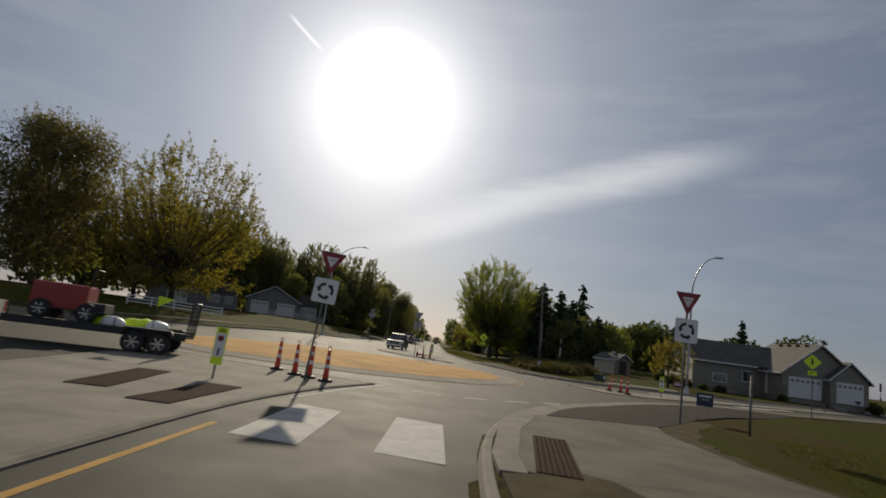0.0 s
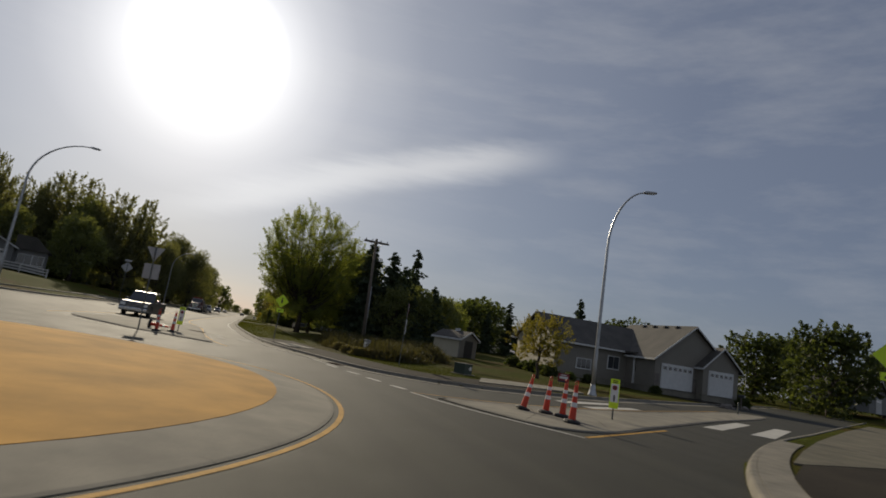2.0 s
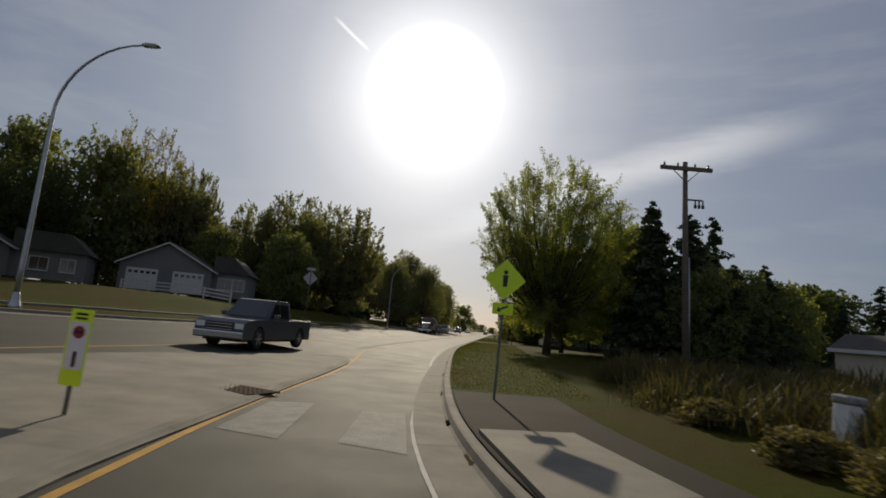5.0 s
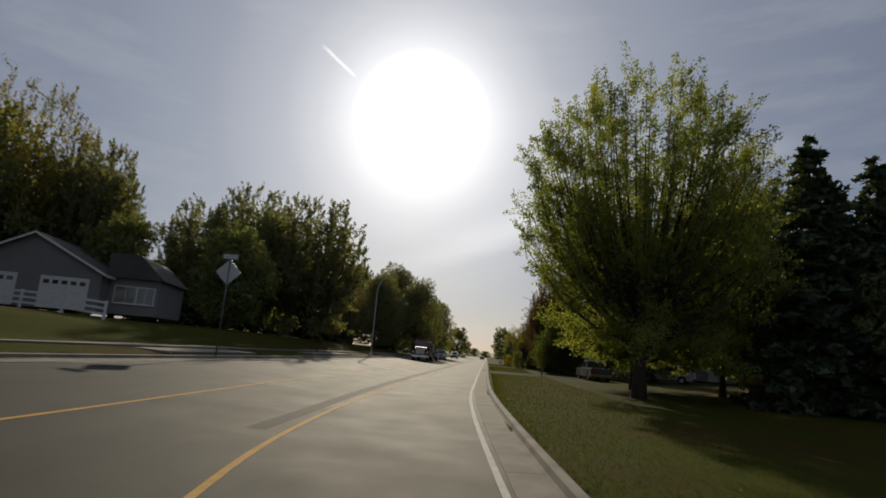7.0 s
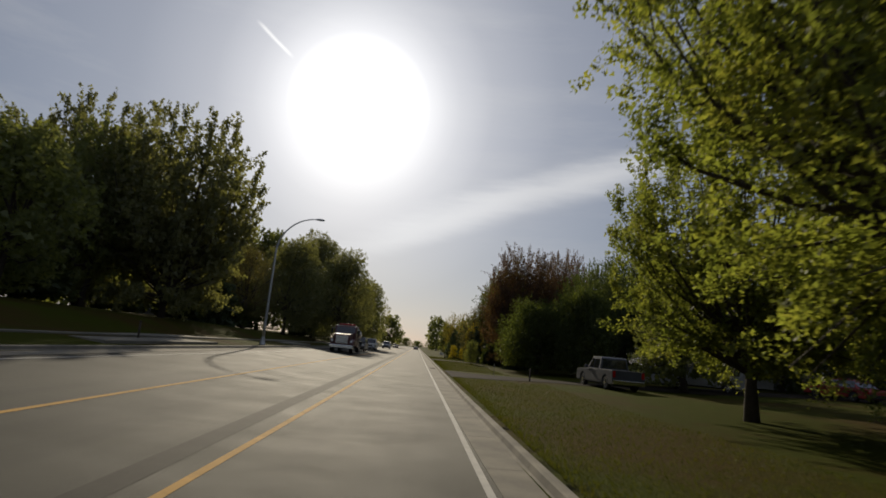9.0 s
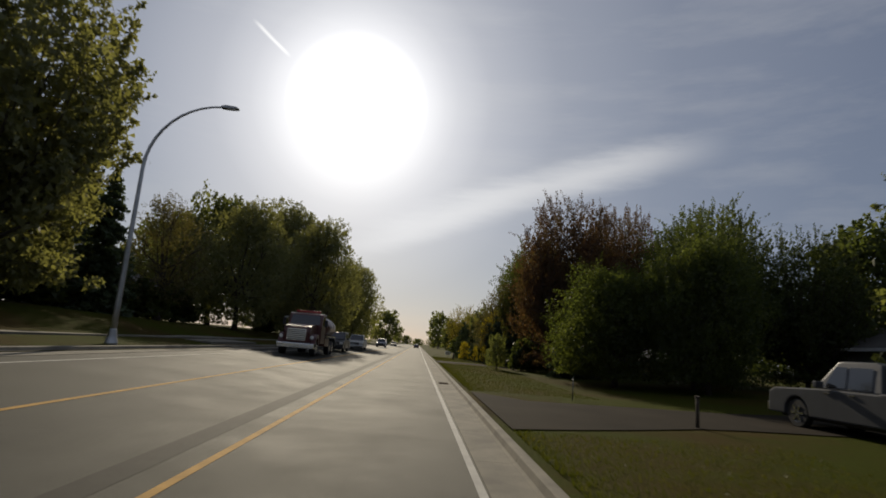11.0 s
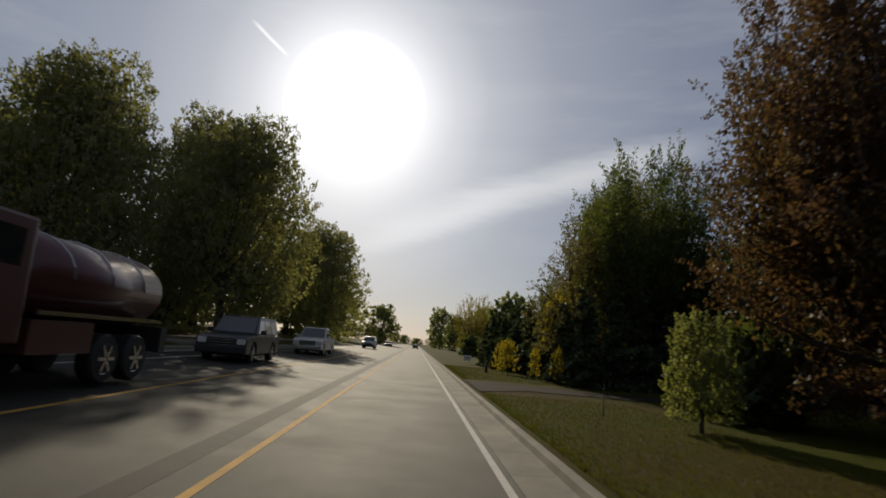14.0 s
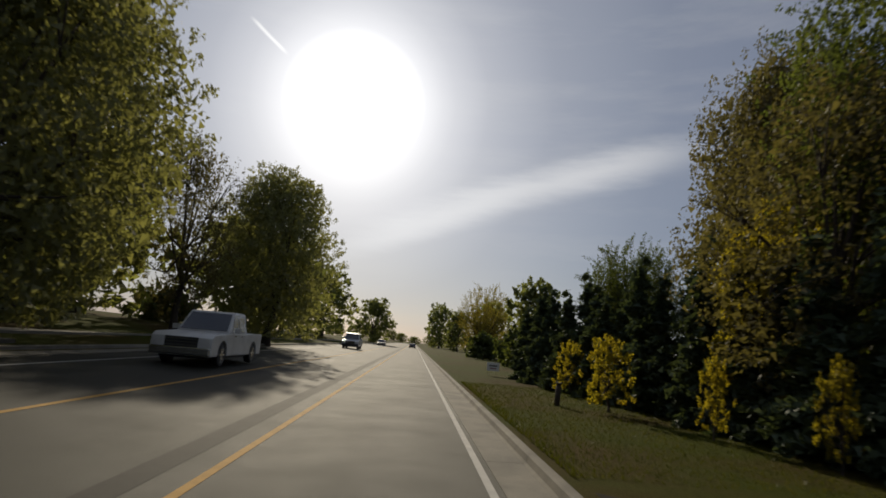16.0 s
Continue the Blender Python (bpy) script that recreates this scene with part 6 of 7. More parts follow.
drape("drive", [(2.0, 135.8), (2.0, 127.0), (6.9, 129.2), (12.0, 130.0), (24.0, 130.5), (40.0, 131.0), (40.0, 138.0), (22.0, 137.0), (9.0, 134.2), (3.6, 133.8)], M["gravel"], "worn brown asphalt drive crossing the lawn")
drape("drive", [(2.0, 173.2), (2.0, 166.6), (4.0, 168.4), (9.0, 168.6), (30, 168.5), (30, 172.5), (9.0, 172.0), (4.0, 171.8)], M["gravel"], "worn brown asphalt drive crossing the verge")
for y0, y1 in ((98, 104), (118, 127), (150, 156), (176, 182)):
    walkway("drive_apron", [(-11.9, y0 - 1.5), (-19.5, y0), (-19.5, y1), (-11.9, y1 + 1.5)][::-1], M["concrete"], "pale concrete drive apron", 0.26, 0.3)
bm = bmesh.new()
LP = smooth_line([(-15.2, 84), (-15.0, 100), (-15.0, 140), (-15.0, 300), (-15.0, 600)], 2.0)
sweep(bm, LP, [(1.1, 0.0), (1.1, 0.235), (-1.1, 0.275), (-1.1, 0.0)])
tagged(part("path", bm, M["concrete"]), "pale path along the far verge", "path", kind="structure")
bm = bmesh.new()
LP = smooth_line([(-34, 53), (-26.5, 58.5), (-20.9, 64), (-17.3, 71), (-15.5, 80), (-15.2, 84)], 1.0)
sweep(bm, LP, [(1.1, 0.0), (1.1, 0.235), (-1.1, 0.275), (-1.1, 0.0)])
tagged(part("path", bm, M["concrete"]), "pale path along the far verge", "path", kind="structure")

# ---------------------------------------------------------------- buildings


def gable_wall(bm, w, eave, ridge, y, thick=0.15):
    prism(bm, [(-w / 2, 0), (w / 2, 0), (w / 2, eave), (0, ridge), (-w / 2, eave)], y, y + thick)


def roof_sides(root, w, eave, ridge, y0, y1, over=0.4, thick=0.12, mat="shingle"):
    """Two roof slopes with fascia boards; the ridge runs along y."""
    slope = (ridge - eave) / (w / 2)
    for s in (-1, 1):
        bm = bmesh.new()
        ex = w / 2 + over
        ez = eave - over * slope
        prism(bm, [(0, ridge + 0.02), (s * ex, ez + 0.02), (s * ex, ez + 0.02 + thick), (0, ridge + 0.02 + thick * 1.2)], y0 - over, y1 + over)
        r = part("roof_slope", bm, M[mat], root, "grey shingle roof slope")
        bm = bmesh.new()
        prism(bm, [(s * ex, ez - 0.06), (s * (ex + 0.03), ez - 0.06), (s * (ex + 0.03), ez + 0.12), (s * ex, ez + 0.12)], y0 - over, y1 + over)
        part("gutter", bm, M["trim_white"], r)
        bm = bmesh.new()
        prism(bm, [(0, ridge - 0.02), (s * ex, ez - 0.02), (s * ex, ez + 0.15), (0, ridge + 0.15)], y0 - over - 0.03, y0 - over)
        part("verge_board", bm, M["trim_white"], r)


def laps(bm, x0, x1, y, z0, z1, pitch=0.16, outline=None):
    """Lapped siding boards on a wall that faces -y."""
    z = z0
    while z < z1 - 0.02:
        a, b = x0, x1
        if outline:
            a, b = outline(z + pitch / 2)
        if b - a > 0.2:
            v = [bm.verts.new(p) for p in ((a, y - 0.022, z), (b, y - 0.022, z), (b, y - 0.004, min(z + pitch, z1)), (a, y - 0.004, min(z + pitch, z1)))]
            bm.faces.new(v)
            w = [bm.verts.new(p) for p in ((a, y - 0.004, z), (b, y - 0.004, z))]
            bm.faces.new((w[0], w[1], v[1], v[0]))
        z += pitch


def window(root, x, z, w, h, y, panes=2):
    f = box_part("window", (x - w / 2 - 0.07, y - 0.05, z - 0.07), (x + w / 2 + 0.07, y - 0.005, z + h + 0.07), M["trim_white"], root)
    for k in range(panes):
        a = x - w / 2 + w * k / panes + 0.02
        box_part("pane", (a, y - 0.06, z), (a + w / panes - 0.04, y - 0.052, z + h), M["window"], f)
    box_part("sill", (x - w / 2 - 0.1, y - 0.09, z - 0.11), (x + w / 2 + 0.1, y - 0.005, z - 0.07), M["trim_white"], f)


def garage_door(root, x, w, h, y, rows=4):
    d = box_part("garage_door", (x - w / 2 - 0.12, y - 0.03, 0.0), (x + w / 2 + 0.12, y - 0.004, h + 0.12), M["trim_white"], root, "white sectional garage door")
    for r in range(rows):
        z0 = h * r / rows + 0.015
        box_part("door_panel", (x - w / 2, y - 0.055, z0), (x + w / 2, y - 0.031, h * (r + 1) / rows - 0.01), M["trim_white"], d)
    n = int(w / 0.55)
    for k in range(n):
        a = x - w / 2 + w * (k + 0.18) / n
        box_part("pane", (a, y - 0.062, h * 0.80), (a + w / n * 0.64, y - 0.0555, h * 0.93), M["window"], d)


def house_right():
    """A long house: low main block, its end gable to the west, and a garage block with front gables. One siding: sunlit
    tan ends, shaded walls coloured grey.
    """
    z = 0.75
    root = empty_thing("house", pose(0, 0, 0), "tan sided house with attached double garage, shaded walls greyed", "house")
    main = new("main_block")
    main.parent = root
    main.matrix_basis = pose(38.2, 79.2, z, 0, 0, 90)
    bm = bmesh.new()
    gable_wall(bm, 8.2, 3.2, 5.7, -6.5)
    part("wall", bm, M["siding_tan_lit"], main)
    # the end gable that faces west is at +y of this turned block
    bm = bmesh.new()
    gable_wall(bm, 8.2, 3.2, 5.7, 6.15)
    w = part("wall", bm, M["siding_tan_lit"], main, "tan lapped siding end wall in its sunlit tone")
    bm = bmesh.new()
    laps(bm, -4.1, 4.1, 0, 0.3, 5.6, 0.17, lambda q: (-4.1 + max(0, q - 3.2) * 1.64, 4.1 - max(0, q - 3.2) * 1.64))
    part("siding", bm, M["siding_tan_lit"], w, m=Matrix.Translation((0, 6.3, 0)) @ pose(0, 0, 0, 0, 0, 180))
    box_part("wall", (-4.1, -6.35, 0), (-3.95, 6.15, 3.2), M["siding_shaded"], main)
    box_part("wall", (3.95, -6.35, 0), (4.1, 6.15, 3.2), M["siding_shaded"], main)
    roof_sides(main, 8.2, 3.2, 5.7, -6.5, 6.3)
    box_part("foundation", (-4.07, -6.3, -0.9), (4.07, 6.1, 0.01), M["concrete"], main)
    front = new("front")
    front.parent = root
    front.matrix_basis = pose(38.2, 75.1, z)
    bm = bmesh.new()
    laps(bm, -6.2, 4.0, -0.0, 0.35, 3.15)
    part("siding", bm, M["siding_shaded"], front)
    window(front, -2.9, 0.7, 1.6, 0.9, -0.01, 3)
    window(front, 0.6, 1.1, 1.3, 1.2, -0.01)
    box_part("porch_post", (2.0, -1.5, 0), (2.16, -1.34, 2.9), M["trim_white"], front)
    box_part("porch_roof", (1.6, -1.7, 2.9), (4.1, 0.05, 3.1), M["shingle"], front)
    g = new("garage_block")
    g.parent = root
    g.matrix_basis = pose(44.8, 70.8, z, 0, 0, 0)
    bm = bmesh.new()
    gable_wall(bm, 8.8, 2.9, 6.3, 0)
    part("wall", bm, M["siding_shaded"], g)
    bm = bmesh.new()
    laps(bm, -4.4, 4.4, 0, 0.9, 6.2, 0.17, lambda q: (-4.4 + max(0, q - 2.9) * 1.294, 4.4 - max(0, q - 2.9) * 1.294))
    part("siding", bm, M["siding_shaded"], g)
    for sx in (-1, 1):
        box_part("wall", (sx * 4.4 - (0.15 if sx > 0 else 0), 0.15, 0), (sx * 4.4 + (0 if sx > 0 else 0.15), 9.4, 2.9), M["siding_shaded"], g)
    bm = bmesh.new()
    gable_wall(bm, 8.8, 2.9, 6.3, 9.4)
    part("wall", bm, M["siding_shaded"], g)
    roof_sides(g, 8.8, 2.9, 6.3, 0.0, 9.5)
    box_part("foundation", (-4.37, 0.04, -0.9), (4.37, 9.4, 0.01), M["concrete"], g)
    garage_door(g, -1.75, 3.6, 2.25, -0.03)
    for sx in (-4.4, 0.2):
        bm = bmesh.new()
        box(bm, sx, -0.09, 0, sx + 0.5, -0.03, 1.3, 0.01)
        part("stone_base", bm, M["brick_dark"], g, "dark stone veneer base")
    b = new("bay")
    b.parent = root
    b.matrix_basis = pose(47.6, 69.9, z)
    bm = bmesh.new()
    gable_wall(bm, 4.4, 2.7, 4.6, 0)
    part("wall", bm, M["siding_shaded"], b)
    bm = bmesh.new()
    laps(bm, -2.2, 2.2, 0, 0.9, 4.5, 0.17, lambda q: (-2.2 + max(0, q - 2.7) * 1.158, 2.2 - max(0, q - 2.7) * 1.158))
    part("siding", bm, M["siding_shaded"], b)
    for sx in (-1, 1):
        box_part("wall", (sx * 2.2 - (0.12 if sx > 0 else 0), 0.15, 0), (sx * 2.2 + (0 if sx > 0 else 0.12), 0.9, 2.7), M["siding_shaded"], b)
    roof_sides(b, 4.4, 2.7, 4.6, 0, 3.0, 0.35)
    box_part("foundation", (-2.17, 0.04, -0.9), (2.17, 0.86, 0.01), M["concrete"], b)
    garage_door(b, 0, 2.9, 2.25, -0.03)
    for k in range(4):
        bm = bmesh.new()
        box(bm, -0.2, -0.15, 0, 0.2, 0.15, 0.25, 0.03)
        part("roof_vent", bm, M["plastic_dark"], g, m=Matrix.Translation((-0.35, 2.0 + 1.7 * k, 6.15)))
    return root


house_right()
drape("drive", [(41.2, 70.4), (50.0, 69.4), (46.4, 67.6), (40.2, 64.2)], M["path"], "dark asphalt drive before the garage", 0.04)


def shed(x, y, z, yaw):
    root = empty_thing("shed", pose(x, y, z, 0, 0, yaw), "small tan garden shed with dark doors", "shed")
    bm = bmesh.new()
    # front wall takes the greyed tone: its shade is put into the colour
    gable_wall(bm, 3.2, 2.0, 2.75, 0)
    part("wall", bm, M["siding_shaded"], root)
    bm = bmesh.new()
    gable_wall(bm, 3.2, 2.0, 2.75, 3.4)
    part("wall", bm, M["siding_tan_lit"], root)
    for sx in (-1, 1):
        box_part("wall", (sx * 1.6 - (0.1 if sx > 0 else 0), 0.15, 0), (sx * 1.6 + (0 if sx > 0 else 0.1), 3.4, 2.0), M["siding_tan_lit"], root)
    roof_sides(root, 3.2, 2.0, 2.75, 0, 3.55, 0.25, 0.08)
    box_part("door", (-0.75, -0.04, 0.05), (0.75, -0.005, 1.85), M["plastic_dark"], root)
    box_part("vent_cap", (-0.2, 1.5, 2.8), (0.2, 1.9, 3.1), M["trim_white"], root)


shed(25.8, 82.6, land(25.8, 83.6) - 0.05, 34)


def picket_fence(pts, label, h=1.1):
    """White rail fence: posts and three rails between them."""
    root = empty_thing("fence", (0, 0, 0), label, "fence")
    line = smooth_line(pts, 2.2)
    for p in line:
        z = land(*p)
        bm = bmesh.new()
        box(bm, p[0] - 0.06, p[1] - 0.06, z - 0.1, p[0] + 0.06, p[1] + 0.06, z + h, 0.01)
        part("post", bm, M["trim_white"], root)
    for a, b in zip(line, line[1:]):
        za, zb = land(*a), land(*b)
        for f in (0.3, 0.6, 0.9):
            bm = bmesh.new()
            d = Vector((b[0] - a[0], b[1] - a[1], 0)).normalized()
            n = Vector((-d.y, d.x, 0)) * 0.025
            q = [Vector((a[0], a[1], za + h * f - 0.065)), Vector((b[0], b[1], zb + h * f - 0.065))]
            vs = [bm.verts.new(p + n * s + Vector((0, 0, u))) for p in q for s in (-1, 1) for u in (0, 0.13)]
            for i in ((0, 1, 3, 2), (4, 6, 7, 5), (0, 4, 5, 1), (2, 3, 7, 6), (0, 2, 6, 4), (1, 5, 7, 3)):
                bm.faces.new([vs[k] for k in i])
            bmesh.ops.recalc_face_normals(bm, faces=bm.faces[:])
            part("rail", bm, M["trim_white"], root)


picket_fence([(-34, 66), (-30, 68.5), (-25.5, 71)], "white painted rail fence on the bank")
picket_fence([(-32, 104.2), (-26, 104), (-20.2, 103.4)], "white painted rail fence before a house")


def house_left(x, y, z, yaw, label, doors=2, w=10.0, d=9.0, eave=3.0, ridge=6.2, wing=7.0):
    root = empty_thing("house", pose(x, y, z, 0, 0, yaw), label, "house")
    bm = bmesh.new()
    gable_wall(bm, w, eave, ridge, 0)
    part("wall", bm, M["siding_dark"], root)
    bm = bmesh.new()
    gable_wall(bm, w, eave, ridge, d)
    part("wall", bm, M["siding_dark"], root)
    for sx in (-1, 1):
        box_part("wall", (sx * w / 2 - (0.15 if sx > 0 else 0), 0.15, 0), (sx * w / 2 + (0 if sx > 0 else 0.15), d, eave), M["siding_dark"], root)
    bm = bmesh.new()
    k = (w / 2) / (ridge - eave)
    laps(bm, -w / 2, w / 2, 0, 0.3, ridge - 0.1, 0.17, lambda q: (-w / 2 + max(0, q - eave) * k, w / 2 - max(0, q - eave) * k))
    part("siding", bm, M["siding_dark"], root)
    roof_sides(root, w, eave, ridge, 0, d + 0.15)
    for i in range(doors):
        garage_door(root, -w / 2 + w * (i + 0.5) / doors, 3.0, 2.2, -0.03)
    if wing:
        box_part("wing_wall", (w / 2, 1.5, 0), (w / 2 + wing, 1.65, 2.8), M["siding_dark"], root)
        box_part("wing_wall", (w / 2 + wing - 0.15, 1.65, 0), (w / 2 + wing, d - 0.5, 2.8), M["siding_dark"], root)
        bm = bmesh.new()
        prism(bm, [(w / 2 - 0.1, 2.75), (w / 2 + wing + 0.4, 2.75), (w / 2 + wing - 1.6, 4.6), (w / 2 - 0.1, 4.6)], 1.1, d - 0.3)
        part("wing_roof", bm, M["shingle"], root)
        window(root, w / 2 + wing * 0.35, 0.9, 1.5, 1.2, 1.49)
        window(root, w / 2 + wing * 0.75, 0.9, 1.2, 1.2, 1.49)
    return root


house_left(-31.6, 110.5, land(-31.6, 110.5) + 0.25, 16, "grey house with two white garage doors", 2, 9.5, 9, 2.8, 5.3, 3.6)
house_left(-28.5, 162.0, land(-28.5, 162) + 0.1, 14, "low house with a brown roof on the bank", 0, 9, 9, 2.8, 5.2, 0)
house_left(-44.0, 98.0, land(-44, 98) + 0.2, 30, "pale house among the trees", 1, 8, 8, 2.8, 5.0, 6.0)
house_left(29.5, 143.0, land(29.5, 143) + 0.1, -8, "low house behind the parked cars", 1, 9, 8, 2.7, 4.4, 8.0)
house_left(98.0, 88.0, 1.4, 20, "pale yellow house beyond the side road", 1, 10, 8, 2.8, 5.2, 6.0)

# ---------------------------------------------------------------- vehicles


def wheel(root, x, y, r, w=0.24):
    t = new("wheel")
    t.parent = root
    t.matrix_basis = pose(x, y, r, 90 if y > 0 else -90, 0, 0)
    bm = bmesh.new()
    lathe(bm, [(r * 0.62, -w / 2), (r * 0.92, -w / 2), (r, -w * 0.36), (r, w * 0.36), (r * 0.92, w / 2), (r * 0.62, w / 2)], 24)
    part("tyre", bm, M["rubber"], t, smooth=False)
    bm = bmesh.new()
    lathe(bm, [(r * 0.61, -w * 0.45), (r * 0.61, -w * 0.51), (r * 0.5, -w * 0.44), (r * 0.2, -w * 0.46), (r * 0.08, -w * 0.52)], 20)
    for k in range(6):
        a = 2 * math.pi * k / 6
        v0 = len(bm.verts)
        box(bm, r * 0.12, -r * 0.07, -w * 0.56, r * 0.58, r * 0.07, -w * 0.42)
        bm.verts.ensure_lookup_table()
        bmesh.ops.rotate(bm, cent=(0, 0, 0), matrix=Matrix.Rotation(a, 3, "Z"), verts=bm.verts[v0:])
    part("rim", bm, M["chrome"], t)


def arch_outline(length, z0, z1, wheels, r, hood):
    """A body's side with round wheel openings; hood: points along the top from rear to front."""
    pts = [(-length / 2, z0)]
    for wx in wheels:
        pts.append((wx - r * 1.16, z0))
        for k in range(1, 8):
            a = math.pi - math.pi * k / 8
            pts.append((wx + r * 1.16 * math.cos(a), max(z0, r + r * 1.16 * math.sin(a))))
        pts.append((wx + r * 1.16, z0))
    pts.append((length / 2, z0))
    return pts + hood[::-1]


def vehicle(x, y, yaw, paint, label, kind="pickup", z=None):
    """A road vehicle; its front looks along +x before it is turned."""
    spec = {"pickup": (5.8, 1.98, 1.90, 0.40, (-1.85, 1.78)), "suv": (5.1, 1.98, 1.88, 0.39, (-1.5, 1.5)), "car": (4.7, 1.82, 1.45, 0.33, (-1.4, 1.4))}[kind]
    L, W, H, r, wh = spec
    zz = land(x, y) if z is None else z
    root = empty_thing({"pickup": "pickup_truck", "suv": "suv", "car": "car"}[kind], pose(x, y, zz, 0, 0, yaw), label, {"pickup": "pickup truck", "suv": "car", "car": "car"}[kind])
    z0 = r * 0.85
    belt = H * 0.60
    if kind == "pickup":
        hood = [(-L / 2, belt + 0.02), (-0.95, belt + 0.03), (-0.9, belt + 0.0), (1.0, belt), (1.15, belt - 0.01), (L / 2 - 0.25, belt - 0.08), (L / 2 - 0.03, belt - 0.2), (L / 2, belt - 0.45)]
        cab = [(-0.95, belt), (-0.86, H - 0.06), (-0.7, H), (0.25, H), (0.45, H - 0.03), (1.15, belt)]
    elif kind == "suv":
        hood = [(-L / 2, belt - 0.1), (-L / 2 + 0.05, belt), (1.0, belt), (1.1, belt - 0.02), (L / 2 - 0.3, belt - 0.1), (L / 2 - 0.03, belt - 0.22), (L / 2, belt - 0.5)]
        cab = [(-L / 2 + 0.06, belt), (-L / 2 + 0.28, H - 0.08), (-L / 2 + 0.5, H), (0.3, H), (0.5, H - 0.03), (1.15, belt)]
    else:
        hood = [(-L / 2, belt - 0.15), (-L / 2 + 0.08, belt + 0.02), (1.0, belt), (1.1, belt - 0.02), (L / 2 - 0.3, belt - 0.14), (L / 2, belt - 0.38)]
        cab = [(-L / 2 + 0.55, belt), (-1.15, H - 0.04), (-0.8, H), (0.1, H), (0.3, H - 0.03), (1.15, belt)]
    bm = bmesh.new()
    prism(bm, arch_outline(L, z0, belt, wh, r, hood), -W / 2, W / 2, 0.045)
    part("body", bm, paint, root)
    bm = bmesh.new()
    prism(bm, cab, -W / 2 + 0.06, W / 2 - 0.06)
    for v in bm.verts:
        if v.co.z > belt + 0.05:
            v.co.y *= 0.86
    bmesh.ops.bevel(bm, geom=bm.edges[:], offset=0.035, segments=2, affect="EDGES", profile=0.7)
    c = part("cabin", bm, paint, root)
    fr = cab[-1], cab[-2]
    # windscreen, rear window and side glass, set a little proud
    bm = bmesh.new()
    (xa, za), (xb, zb) = fr
    nx, nz = (zb - za) * -1, (xb - xa)
    q = math.hypot(nx, nz)
    nx, nz = -nx / q * 0.012, -nz / q * 0.012
    vs = [bm.verts.new(p) for p in ((xa * 0.94 + xb * 0.06 + abs(nx), -W * 0.42, za * 0.92 + zb * 0.08 + abs(nz)), (xa * 0.94 + xb * 0.06 + abs(nx), W * 0.42, za * 0.92 + zb * 0.08 + abs(nz)), (xb * 0.94 + xa * 0.06 + abs(nx), W * 0.37, zb * 0.93 + za * 0.07 + abs(nz)), (xb * 0.94 + xa * 0.06 + abs(nx), -W * 0.37, zb * 0.93 + za * 0.07 + abs(nz)))]
    bm.faces.new(vs)
    part("windscreen", bm, M["car_glass"], c)
    bm = bmesh.new()
    (xa, za), (xb, zb) = cab[0], cab[1]
    vs = [bm.verts.new(p) for p in ((xa - 0.012 + (xb - xa) * 0.12, W * 0.40, za + 0.1), (xa - 0.012 + (xb - xa) * 0.12, -W * 0.40, za + 0.1), (xb - 0.012 - (xb - xa) * 0.1, -W * 0.37, zb - 0.08), (xb - 0.012 - (xb - xa) * 0.1, W * 0.37, zb - 0.08))]
    bm.faces.new(vs)
    part("rear_window", bm, M["car_glass"], c)
    x_r, x_f = cab[0][0] + 0.25, cab[-1][0] - 0.28
    cuts = [x_r, x_r + (x_f - x_r) * 0.5, x_f] if kind != "suv" else [x_r, x_r + (x_f - x_r) * 0.34, x_r + (x_f - x_r) * 0.67, x_f]
    for s in (-1, 1):
        for a, b in zip(cuts, cuts[1:]):
            bm = bmesh.new()
            t0, t1 = 0.08, 0.80
            yb = lambda t: s * ((W / 2 - 0.06) * (1 - 0.14 * min(1, t * 1.02)) + 0.012)
            zb_ = lambda t: belt + (H - belt) * t
            shift = 0.34 if b == cuts[-1] else 0.0
            vs = [bm.verts.new(p) for p in ((a + 0.04, yb(t0), zb_(t0)), (b - 0.04, yb(t0), zb_(t0)), (b - 0.04 - shift, yb(t1), zb_(t1)), (a + 0.04, yb(t1), zb_(t1)))]
            bm.faces.new(vs)
            part("side_window", bm, M["car_glass"], c)
        for a in cuts[1:-1] + [cuts[-1]]:
            box_part("door_handle", (a - 0.32, s * (W / 2) - 0.005 if s > 0 else -W / 2 - 0.025, belt - 0.12), (a - 0.14, W / 2 + 0.025 if s > 0 else -W / 2 + 0.005, belt - 0.085), M["chrome"], root)
        bm = bmesh.new()
        box(bm, cab[-1][0] - 0.42, s * (W / 2 + 0.02) if s > 0 else -W / 2 - 0.24, belt + 0.02, cab[-1][0] - 0.28, W / 2 + 0.24 if s > 0 else -W / 2 - 0.02, belt + 0.2, 0.03)
        part("mirror", bm, paint, root)
        bm = bmesh.new()
        box(bm, L / 2 - 0.16, s * W * 0.30 if s > 0 else -W * 0.47, belt - 0.42, L / 2 + 0.012, W * 0.47 if s > 0 else -W * 0.30, belt - 0.22, 0.02)
        part("headlight", bm, M["lamp_glass"], root)
        bm = bmesh.new()
        box(bm, -L / 2 - 0.012, s * W * 0.40 if s > 0 else -W * 0.485, belt - 0.38, -L / 2 + 0.1, W * 0.485 if s > 0 else -W * 0.40, belt - 0.02, 0.015)
        part("tail_light", bm, M["tail_red"], root)
    g = box_part("grille", (L / 2 - 0.05, -W * 0.27, belt - 0.52), (L / 2 + 0.012, W * 0.27, belt - 0.2), M["plastic_dark"], root)
    for k in range(3):
        box_part("bar", (L / 2 + 0.012, -W * 0.26, belt - 0.48 + 0.1 * k), (L / 2 + 0.024, W * 0.26, belt - 0.455 + 0.1 * k), M["chrome"], g)
